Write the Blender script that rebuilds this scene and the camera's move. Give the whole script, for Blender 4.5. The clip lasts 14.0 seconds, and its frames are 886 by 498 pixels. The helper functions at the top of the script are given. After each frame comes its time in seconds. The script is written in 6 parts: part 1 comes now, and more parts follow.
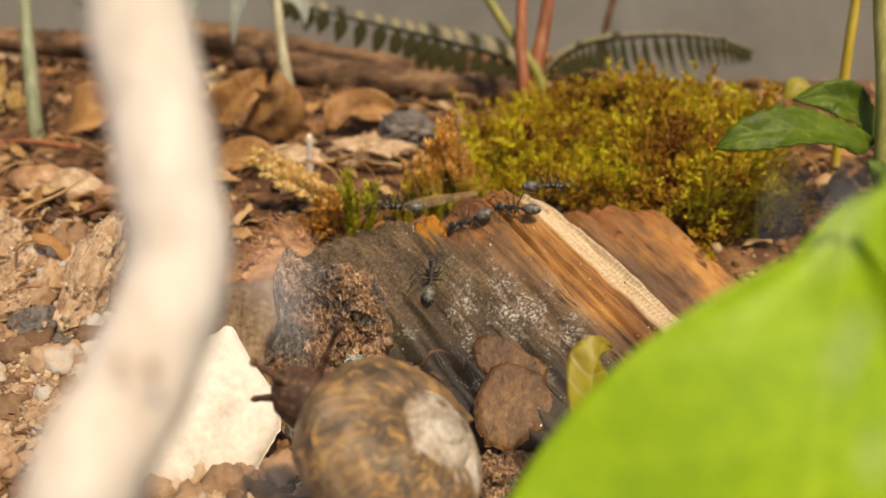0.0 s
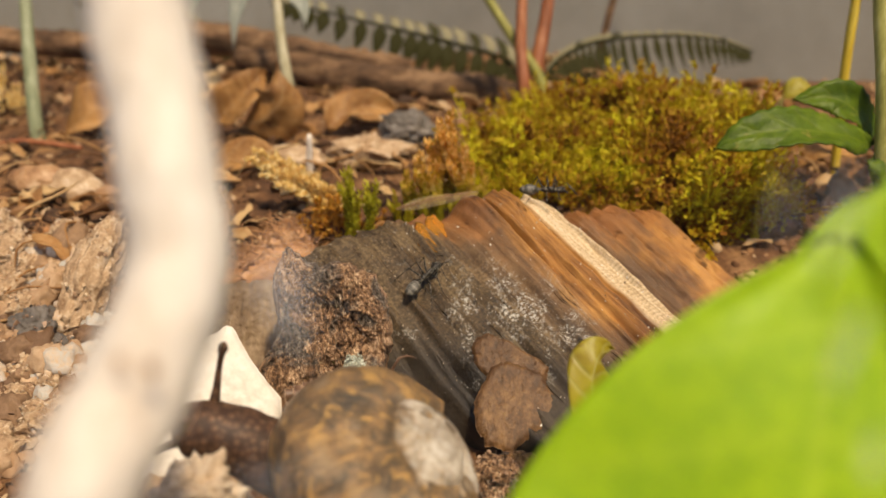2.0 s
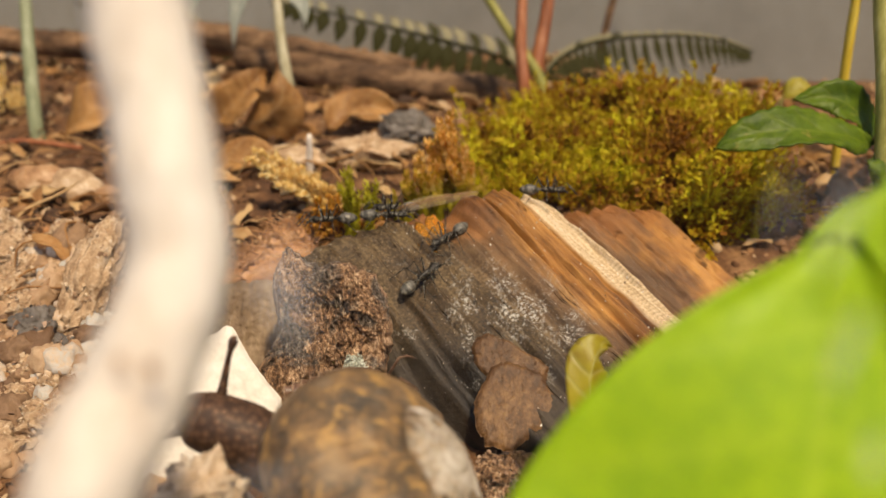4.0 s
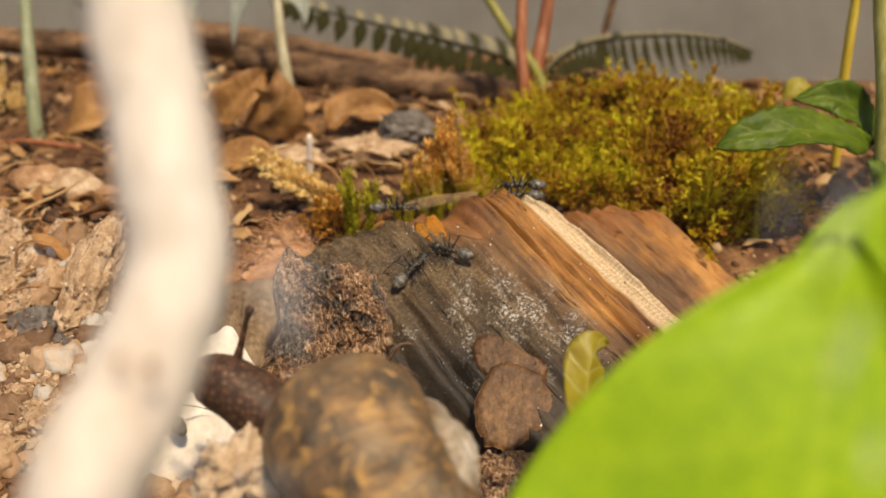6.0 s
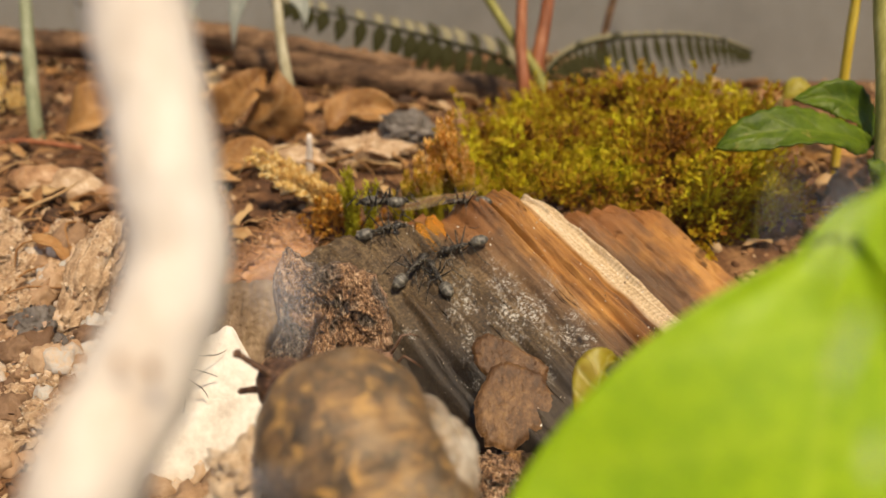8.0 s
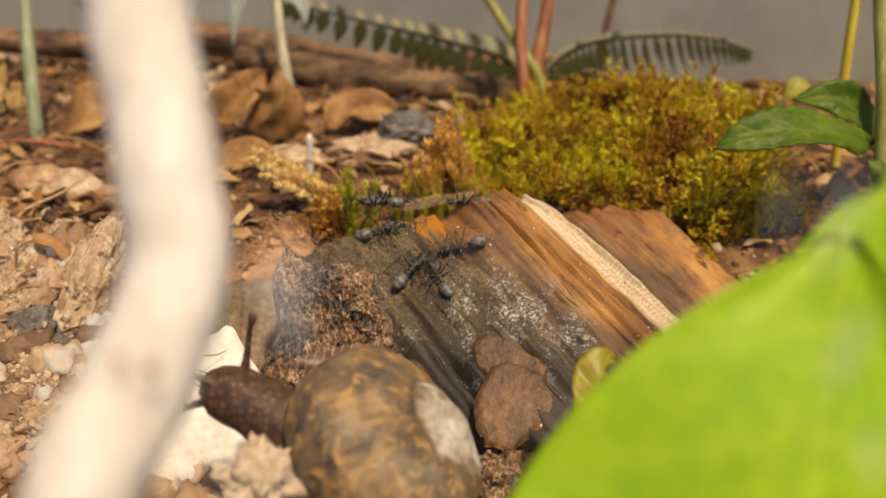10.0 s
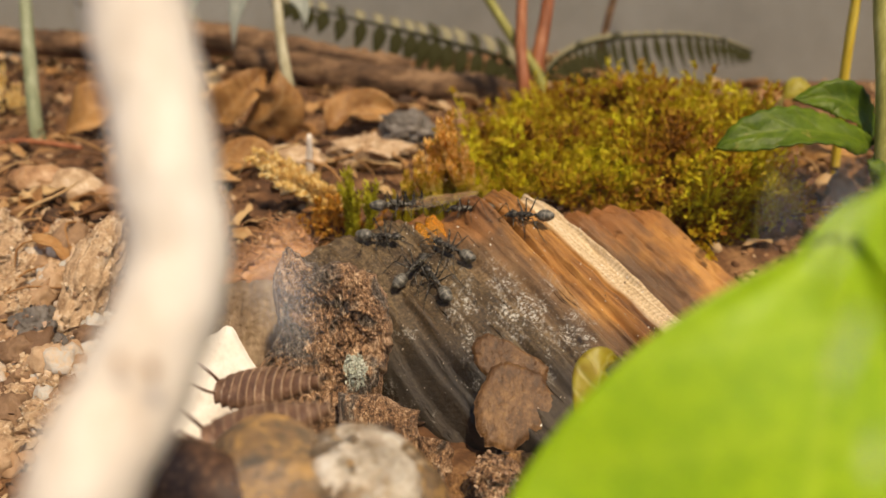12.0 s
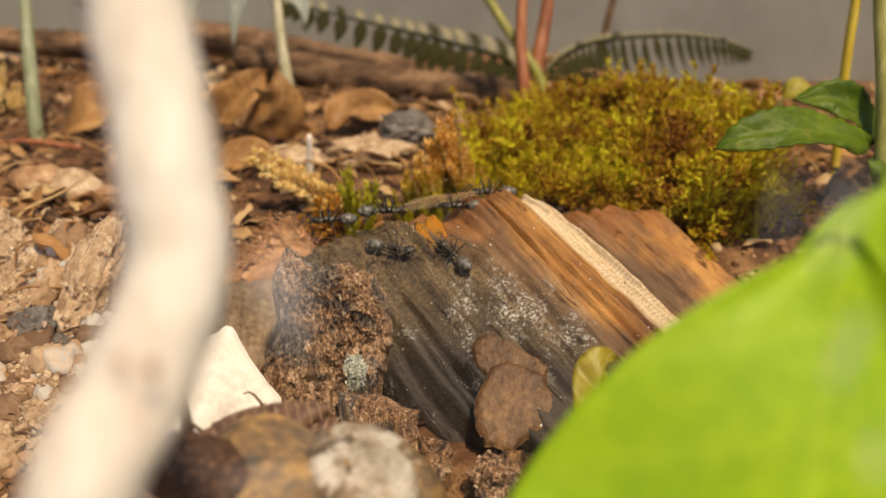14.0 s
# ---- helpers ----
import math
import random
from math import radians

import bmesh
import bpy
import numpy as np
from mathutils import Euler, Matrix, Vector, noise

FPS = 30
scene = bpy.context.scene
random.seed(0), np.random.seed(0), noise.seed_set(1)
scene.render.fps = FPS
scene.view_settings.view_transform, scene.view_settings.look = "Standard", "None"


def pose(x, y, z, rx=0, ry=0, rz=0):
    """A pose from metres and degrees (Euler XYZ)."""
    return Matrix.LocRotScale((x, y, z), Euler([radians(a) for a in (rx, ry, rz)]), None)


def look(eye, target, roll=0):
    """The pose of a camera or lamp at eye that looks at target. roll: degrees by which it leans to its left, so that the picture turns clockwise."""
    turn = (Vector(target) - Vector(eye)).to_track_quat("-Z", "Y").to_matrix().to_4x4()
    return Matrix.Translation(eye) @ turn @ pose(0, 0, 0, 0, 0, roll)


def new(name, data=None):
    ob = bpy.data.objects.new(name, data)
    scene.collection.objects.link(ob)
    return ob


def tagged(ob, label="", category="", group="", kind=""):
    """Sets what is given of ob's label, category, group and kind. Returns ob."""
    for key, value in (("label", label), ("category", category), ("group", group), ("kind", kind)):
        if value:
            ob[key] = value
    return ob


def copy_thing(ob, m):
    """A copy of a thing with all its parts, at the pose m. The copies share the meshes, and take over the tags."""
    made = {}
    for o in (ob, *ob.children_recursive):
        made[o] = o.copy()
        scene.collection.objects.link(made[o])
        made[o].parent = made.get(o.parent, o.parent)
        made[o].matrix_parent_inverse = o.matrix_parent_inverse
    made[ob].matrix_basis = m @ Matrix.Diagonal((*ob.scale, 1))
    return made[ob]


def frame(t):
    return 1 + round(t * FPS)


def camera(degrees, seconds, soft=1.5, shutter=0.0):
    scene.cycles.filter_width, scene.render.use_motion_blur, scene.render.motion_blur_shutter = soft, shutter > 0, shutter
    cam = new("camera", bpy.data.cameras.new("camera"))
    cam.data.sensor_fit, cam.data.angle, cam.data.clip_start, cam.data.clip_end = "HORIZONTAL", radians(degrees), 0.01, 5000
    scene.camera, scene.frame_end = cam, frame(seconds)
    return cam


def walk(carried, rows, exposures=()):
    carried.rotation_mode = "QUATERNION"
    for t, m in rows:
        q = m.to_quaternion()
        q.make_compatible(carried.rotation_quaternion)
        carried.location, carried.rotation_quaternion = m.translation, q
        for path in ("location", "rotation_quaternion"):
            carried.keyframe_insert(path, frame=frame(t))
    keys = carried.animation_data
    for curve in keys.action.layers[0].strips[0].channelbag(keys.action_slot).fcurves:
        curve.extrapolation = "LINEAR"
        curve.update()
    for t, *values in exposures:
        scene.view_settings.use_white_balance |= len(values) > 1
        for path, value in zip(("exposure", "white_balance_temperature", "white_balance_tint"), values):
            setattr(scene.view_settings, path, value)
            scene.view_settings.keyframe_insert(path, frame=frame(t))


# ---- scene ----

# Lengths below are in millimetres and are scaled to metres when meshes and poses are made.
MM = 0.001


def at(x, y, z, rx=0, ry=0, rz=0):
    return pose(x * MM, y * MM, z * MM, rx, ry, rz)


# ---- camera ----
EYE = (0.0, 0.0, 0.050)
cam = camera(58, 14.0)
cam.data.dof.use_dof = True
cam.data.dof.focus_distance = 0.078
cam.data.dof.aperture_fstop = 31.0
STAND = pose(EYE[0], EYE[1], EYE[2], 68.0, 0, 0)
walk(cam, [(0.0, STAND), (14.0, STAND)], exposures=[(0.0, -0.28), (14.0, -0.28)])

# ---- light ----
SUN_FROM = Vector((0.22, -0.42, 0.86)).normalized()
world = bpy.data.worlds.new("daylight")
scene.world = world
world.use_nodes = True
wt = world.node_tree
sky = wt.nodes.new("ShaderNodeTexSky")
sky.sky_type = "NISHITA"
sky.sun_disc = False
sky.sun_elevation = math.asin(SUN_FROM.z)
sky.sun_rotation = math.atan2(SUN_FROM.x, SUN_FROM.y)
sky.dust_density = 3.0
wt.links.new(sky.outputs["Color"], wt.nodes["Background"].inputs["Color"])
wt.nodes["Background"].inputs["Strength"].default_value = 0.14
sun_data = bpy.data.lights.new("sun", "SUN")
sun_data.energy = 5.0
sun_data.angle = radians(3.0)
sun_data.color = (1.0, 0.79, 0.52)
sun = new("sun", sun_data)
sun.matrix_world = look(SUN_FROM, (0, 0, 0))


# ---- materials ----
class Nodes:
    """Small wrapper that keeps node code short."""

    def __init__(self, name):
        self.mat = bpy.data.materials.new(name)
        self.mat.use_nodes = True
        self.t = self.mat.node_tree
        self.p = self.t.nodes["Principled BSDF"]
        self.co = self.t.nodes.new("ShaderNodeTexCoord")

    def put(self, kind, **values):
        n = self.t.nodes.new(kind)
        for key, value in values.items():
            n.inputs[key].default_value = value
        return n

    def link(self, a, b):
        self.t.links.new(a, b)

    def mapped(self, stretch=(1, 1, 1), turn=(0, 0, 0), source="Object"):
        m = self.put("ShaderNodeMapping")
        m.inputs["Scale"].default_value = stretch
        m.inputs["Rotation"].default_value = [radians(a) for a in turn]
        self.link(self.co.outputs[source], m.inputs["Vector"])
        return m.outputs["Vector"]

    def noise(self, vector, scale, detail=4.0, rough=0.6, twist=0.0):
        n = self.put("ShaderNodeTexNoise", Scale=scale, Detail=detail, Roughness=rough, Distortion=twist)
        self.link(vector, n.inputs["Vector"])
        return n.outputs["Fac"]

    def ramp(self, fac, stops):
        r = self.t.nodes.new("ShaderNodeValToRGB")
        e = r.color_ramp.elements
        while len(e) < len(stops):
            e.new(0.5)
        for item, (place, colour) in zip(e, stops):
            item.position = place
            item.color = (*colour, 1) if len(colour) == 3 else colour
        self.link(fac, r.inputs["Fac"])
        return r.outputs["Color"]

    def mix(self, fac, a, b, how="MIX"):
        m = self.t.nodes.new("ShaderNodeMix")
        m.data_type = "RGBA"
        m.blend_type = how
        for value, sock in ((fac, m.inputs[0]), (a, m.inputs[6]), (b, m.inputs[7])):
            if isinstance(value, (int, float)):
                sock.default_value = value
            elif isinstance(value, tuple):
                sock.default_value = (*value, 1)
            else:
                self.link(value, sock)
        return m.outputs[2]

    def math(self, how, a, b):
        m = self.t.nodes.new("ShaderNodeMath")
        m.operation = how
        for value, sock in ((a, m.inputs[0]), (b, m.inputs[1])):
            if isinstance(value, (int, float)):
                sock.default_value = value
            else:
                self.link(value, sock)
        return m.outputs[0]

    def split(self, vector):
        n = self.t.nodes.new("ShaderNodeSeparateXYZ")
        self.link(vector, n.inputs[0])
        return n.outputs

    def colour(self, value):
        self.link(value, self.p.inputs["Base Color"])

    def bump(self, height, strength, depth_mm):
        b = self.put("ShaderNodeBump", Strength=strength, Distance=depth_mm * MM)
        self.link(height, b.inputs["Height"])
        self.link(b.outputs["Normal"], self.p.inputs["Normal"])
        return b

    def done(self, rough=0.7, gloss=0.5, see=0.0, soft=0.0, soft_mm=1.0, metal=0.0):
        self.p.inputs["Roughness"].default_value = rough
        self.p.inputs["Specular IOR Level"].default_value = gloss
        self.p.inputs["Transmission Weight"].default_value = see
        self.p.inputs["Metallic"].default_value = metal
        if soft:
            self.p.inputs["Subsurface Weight"].default_value = soft
            self.p.inputs["Subsurface Radius"].default_value = (1.0, 0.6, 0.35)
            self.p.inputs["Subsurface Scale"].default_value = soft_mm * MM
        return self.mat


def surface(name, dark, mid, light, size_mm, rough=0.8, bump_mm=0.3, stretch=(1, 1, 1), gloss=0.35, shift=True, grit=0.38, span=(0.33, 0.66), **more):
    """Mottled surface: two scales of noise in colour, fine relief, some variation from piece to piece."""
    n = Nodes(name)
    v = n.mapped(stretch)
    big = n.noise(v, 1000 / size_mm, 3, 0.55, 0.4)
    fine = n.noise(v, 6000 / size_mm, 6, 0.7)
    both = n.math("ADD", n.math("MULTIPLY", big, 1 - grit), n.math("MULTIPLY", fine, grit))
    col = n.ramp(both, [(span[0], dark), (0.50, mid), (span[1], light)])
    if shift:
        info = n.t.nodes.new("ShaderNodeObjectInfo")
        col = n.mix(n.math("MULTIPLY", info.outputs["Random"], 0.35), col, tuple(c * 0.45 for c in mid))
    n.colour(col)
    n.bump(both, 0.9, bump_mm)
    return n.done(rough, gloss, **more)


def islands(name, stops, rough=0.7, size_mm=2.0, see_through=0.0, bump_mm=0.1, gloss=0.3, patch=0.0, low=None):
    """For joined pieces: each piece takes a colour of its own, broken up by noise."""
    n = Nodes(name)
    geo = n.t.nodes.new("ShaderNodeNewGeometry")
    v = n.mapped()
    fine = n.noise(v, 3000 / size_mm, 5, 0.7)
    pick = n.math("ADD", geo.outputs["Random Per Island"], n.math("MULTIPLY", n.math("SUBTRACT", fine, 0.5), 0.5))
    if patch:
        broad = n.noise(v, 110, 3, 0.6)
        pick = n.math("ADD", n.math("MULTIPLY", pick, 1 - patch), n.math("MULTIPLY", n.math("SUBTRACT", n.math("MULTIPLY", broad, 2.6), 0.8), patch))
    col = n.ramp(pick, stops)
    if low:
        # older growth of another colour below a height
        z = n.math("ADD", n.math("MULTIPLY", n.split(v)[2], 1000.0), n.math("MULTIPLY", geo.outputs["Random Per Island"], 3.0))
        col = n.mix(n.ramp(n.math("DIVIDE", n.math("SUBTRACT", z, low[0]), low[1] - low[0]), [(0.0, (1, 1, 1)), (1.0, (0, 0, 0))]), col, low[2])
    n.colour(col)
    n.bump(fine, 0.7, bump_mm)
    m = n.done(rough, gloss)
    if see_through:
        thin(n, col, see_through)
    return m


def thin(n, col, share):
    """Adds light that comes through a thin leaf."""
    tr = n.t.nodes.new("ShaderNodeBsdfTranslucent")
    mixer = n.t.nodes.new("ShaderNodeMixShader")
    mixer.inputs[0].default_value = share
    n.link(col, tr.inputs["Color"])
    n.link(n.p.outputs[0], mixer.inputs[1])
    n.link(tr.outputs[0], mixer.inputs[2])
    n.link(mixer.outputs[0], n.t.nodes["Material Output"].inputs["Surface"])


def leaf_material(name, dark, light, vein, ribs=9, share=0.4, rough=0.4, spots=None, show=0.45):
    """Leaf blade: u runs along the midrib, v across from -1 to 1 stored as 0..1."""
    n = Nodes(name)
    v = n.mapped()
    uv = n.split(n.co.outputs["UV"])
    side = n.math("ABSOLUTE", n.math("MULTIPLY", n.math("SUBTRACT", uv[1], 0.5), 2.0), 0.0)
    cell = n.noise(v, 900, 4, 0.6)
    big = n.noise(v, 180, 3, 0.6)
    run = n.math("MULTIPLY", n.math("SUBTRACT", uv[0], n.math("MULTIPLY", side, 0.16)), ribs * 2 * math.pi)
    rib = n.math("POWER", n.math("ABSOLUTE", n.math("COSINE", n.math("MULTIPLY", run, 0.5), 0.0), 0.0), 14.0)
    mid = n.math("LESS_THAN", side, 0.035)
    col = n.ramp(n.math("ADD", n.math("MULTIPLY", big, 0.6), n.math("MULTIPLY", cell, 0.4)), [(0.35, dark), (0.65, light)])
    lines = n.math("MAXIMUM", n.math("MULTIPLY", rib, show), n.math("MULTIPLY", mid, min(1.0, show * 1.8)))
    col = n.mix(lines, col, vein)
    if spots:
        col = n.mix(n.ramp(n.noise(v, 260, 5, 0.7), [(0.60, (0, 0, 0)), (0.68, (1, 1, 1))]), col, spots)
    n.colour(col)
    n.bump(n.math("SUBTRACT", n.math("MULTIPLY", cell, 0.5), lines), 0.6, 0.15)
    m = n.done(rough, 0.5)
    thin(n, col, share)
    return m


def wood_material(name="split_wood", mould=0.9, lift=0.0):
    """Split wood: u along the grain, v across it. Grey weathering to one side, a pale sapwood band at the other."""
    n = Nodes(name)
    uv = n.split(n.co.outputs["UV"])
    v = n.mapped()
    flat = n.t.nodes.new("ShaderNodeMapping")
    flat.inputs["Scale"].default_value = (4.0, 52.0, 1.0)
    n.link(n.co.outputs["UV"], flat.inputs["Vector"])
    grain = n.noise(flat.outputs["Vector"], 1.0, 8, 0.65, 0.3)
    coarse = n.t.nodes.new("ShaderNodeMapping")
    coarse.inputs["Scale"].default_value = (1.6, 9.0, 1.0)
    n.link(n.co.outputs["UV"], coarse.inputs["Vector"])
    bands = n.noise(coarse.outputs["Vector"], 1.0, 4, 0.6, 0.4)
    blot = n.noise(v, 160, 4, 0.6)
    fine = n.noise(v, 2600, 5, 0.7)
    mixv = n.math("ADD", n.math("MULTIPLY", grain, 0.20), n.math("ADD", n.math("MULTIPLY", bands, 0.48), n.math("MULTIPLY", blot, 0.32)))
    brown = n.ramp(mixv, [(0.38, (0.060, 0.024, 0.008)), (0.45, (0.19, 0.078, 0.017)), (0.53, (0.37, 0.170, 0.036)), (0.63, (0.62, 0.34, 0.095))])
    umber = n.ramp(mixv, [(0.38, (0.065, 0.031, 0.012)), (0.5, (0.168, 0.088, 0.036)), (0.64, (0.31, 0.18, 0.080))])
    grey = n.ramp(n.math("ADD", n.math("MULTIPLY", mixv, 0.6), n.math("MULTIPLY", fine, 0.4)), [(0.40, (0.012, 0.008, 0.004)), (0.49, (0.074, 0.046, 0.019)), (0.60, (0.235, 0.165, 0.082))])
    pale = n.ramp(n.math("ADD", n.math("MULTIPLY", grain, 0.5), n.math("MULTIPLY", fine, 0.5)), [(0.36, (0.34, 0.22, 0.10)), (0.5, (0.62, 0.47, 0.28)), (0.62, (0.76, 0.63, 0.43))])
    # weathered side
    b = n.math("SUBTRACT", uv[1], n.math("MULTIPLY", uv[0], 0.2 - lift))
    b = n.math("ADD", b, n.math("ADD", n.math("MULTIPLY", n.math("SUBTRACT", blot, 0.5), 0.16), n.math("MULTIPLY", n.math("SUBTRACT", bands, 0.5), 0.22)))
    col = n.mix(n.ramp(b, [(0.36, (0, 0, 0)), (0.54, (0.9, 0.9, 0.9))]), grey, umber)
    col = n.mix(n.ramp(b, [(0.54, (0, 0, 0)), (0.63, (1, 1, 1))]), col, brown)
    # much darker tone low on the weathered side, broken up by noise
    darker = n.math("ADD", n.math("SUBTRACT", uv[0], n.math("MULTIPLY", uv[1], 0.75)), n.math("ADD", n.math("MULTIPLY", n.math("SUBTRACT", blot, 0.5), 0.3), n.math("MULTIPLY", n.math("SUBTRACT", bands, 0.5), 0.35)))
    darker = n.ramp(darker, [(0.22, (0, 0, 0)), (0.40, (0.95, 0.95, 0.95))])
    col = n.mix(n.math("MULTIPLY", darker, mould), col, n.ramp(mixv, [(0.40, (0.006, 0.005, 0.004)), (0.60, (0.050, 0.040, 0.031))]))
    # orange stain near the top edge
    stain = n.math("SUBTRACT", 0.30, n.math("ADD", uv[0], n.math("MULTIPLY", n.math("ABSOLUTE", n.math("SUBTRACT", uv[1], 0.55), 0.0), 1.1)))
    stain = n.math("ADD", stain, n.math("MULTIPLY", n.math("SUBTRACT", blot, 0.5), 0.4))
    col = n.mix(n.ramp(stain, [(0.04, (0, 0, 0)), (0.22, (0.7, 0.7, 0.7))]), col, (0.30, 0.115, 0.024))
    # pale band
    band = n.math("ADD", uv[1], n.math("MULTIPLY", n.math("SUBTRACT", bands, 0.5), 0.05))
    col = n.mix(n.ramp(band, [(0.875, (0, 0, 0)), (0.895, (1, 1, 1))]), col, pale)
    # cracks along the grain
    lines = n.t.nodes.new("ShaderNodeMapping")
    lines.inputs["Scale"].default_value = (1.8, 16.0, 1.0)
    n.link(n.co.outputs["UV"], lines.inputs["Vector"])
    split = n.math("ABSOLUTE", n.math("SUBTRACT", n.noise(lines.outputs["Vector"], 1.0, 3, 0.5, 0.6), 0.5), 0.0)
    crack = n.ramp(split, [(0.0, (1, 1, 1)), (0.022, (0, 0, 0))])
    crack = n.math("MULTIPLY", crack, n.ramp(n.noise(v, 260, 3, 0.6), [(0.55, (0, 0, 0)), (0.66, (1, 1, 1))]))
    col = n.mix(n.math("MULTIPLY", crack, 0.55), col, (0.020, 0.010, 0.005))
    # ribbed wear low on the pale band
    rung = n.math("COSINE", n.math("ADD", n.math("MULTIPLY", uv[0], 430.0), n.math("MULTIPLY", fine, 9.0)), 0.0)
    ribbed = n.math("MULTIPLY", n.ramp(n.math("ADD", rung, fine), [(0.55, (0, 0, 0)), (1.0, (0.32, 0.32, 0.32))]), n.math("MULTIPLY", n.ramp(uv[0], [(0.30, (0, 0, 0)), (0.42, (1, 1, 1))]), n.ramp(band, [(0.885, (0, 0, 0)), (0.90, (1, 1, 1))])))
    col = n.mix(ribbed, col, (0.24, 0.14, 0.055))
    # mould flecks
    fleck = n.noise(v, 2700, 4, 0.85)
    spread = n.math("ADD", n.math("MULTIPLY", n.math("ABSOLUTE", n.math("SUBTRACT", uv[0], 0.47), 0.0), 1.5), n.math("ABSOLUTE", n.math("SUBTRACT", uv[1], 0.42), 0.0))
    spread = n.math("ADD", n.math("SUBTRACT", 0.55, spread), n.math("MULTIPLY", n.math("SUBTRACT", n.noise(v, 300, 5, 0.75), 0.5), 2.6))
    where = n.math("MULTIPLY", n.ramp(b, [(0.50, (1, 1, 1)), (0.62, (0, 0, 0))]), n.ramp(spread, [(0.25, (0, 0, 0)), (0.60, (1, 1, 1))]))
    spots = n.math("MULTIPLY", n.ramp(fleck, [(0.50, (0, 0, 0)), (0.58, (1, 1, 1))]), where)
    col = n.mix(n.math("MULTIPLY", spots, mould), col, (0.58, 0.56, 0.50))
    n.colour(col)
    n.bump(n.math("SUBTRACT", n.math("ADD", n.math("MULTIPLY", grain, 0.6), n.math("MULTIPLY", fine, 0.5)), crack), 0.9, 0.35)
    n.link(n.ramp(blot, [(0.4, (0.34, 0.34, 0.34)), (0.6, (0.66, 0.66, 0.66))]), n.p.inputs["Roughness"])
    n.p.inputs["Specular IOR Level"].default_value = 0.45
    return n.mat


def bark_material(name="crusted_bark"):
    """Flaky bark: coppery fibres, charred patches and tan scabs."""
    n = Nodes(name)
    v = n.mapped()
    fibre = n.noise(n.mapped((1.6, 1.6, 0.55)), 1100, 7, 0.75, 0.6)
    fine = n.noise(v, 3600, 6, 0.8)
    both = n.math("ADD", n.math("MULTIPLY", fibre, 0.55), n.math("MULTIPLY", fine, 0.45))
    col = n.ramp(both, [(0.41, (0.030, 0.015, 0.008)), (0.47, (0.15, 0.078, 0.038)), (0.53, (0.38, 0.215, 0.105)), (0.59, (0.78, 0.58, 0.38))])
    char = n.ramp(both, [(0.42, (0.012, 0.010, 0.009)), (0.51, (0.085, 0.074, 0.062)), (0.60, (0.46, 0.41, 0.34))])
    scab = n.ramp(both, [(0.41, (0.13, 0.063, 0.030)), (0.49, (0.44, 0.255, 0.135)), (0.58, (0.82, 0.61, 0.41))])
    broad = n.noise(n.mapped((1, 1, 1), (20, 0, 30)), 190, 4, 0.6, 0.6)
    other = n.noise(n.mapped((1, 1, 1), (0, 40, 10)), 150, 4, 0.6, 0.6)
    col = n.mix(n.ramp(other, [(0.52, (0, 0, 0)), (0.60, (0.85, 0.85, 0.85))]), col, scab)
    col = n.mix(n.ramp(broad, [(0.50, (0, 0, 0)), (0.57, (0.85, 0.85, 0.85))]), col, char)
    n.colour(col)
    n.bump(both, 1.0, 0.55)
    n.link(n.ramp(broad, [(0.45, (0.62, 0.62, 0.62)), (0.6, (0.40, 0.40, 0.40))]), n.p.inputs["Roughness"])
    n.p.inputs["Specular IOR Level"].default_value = 0.5
    return n.mat


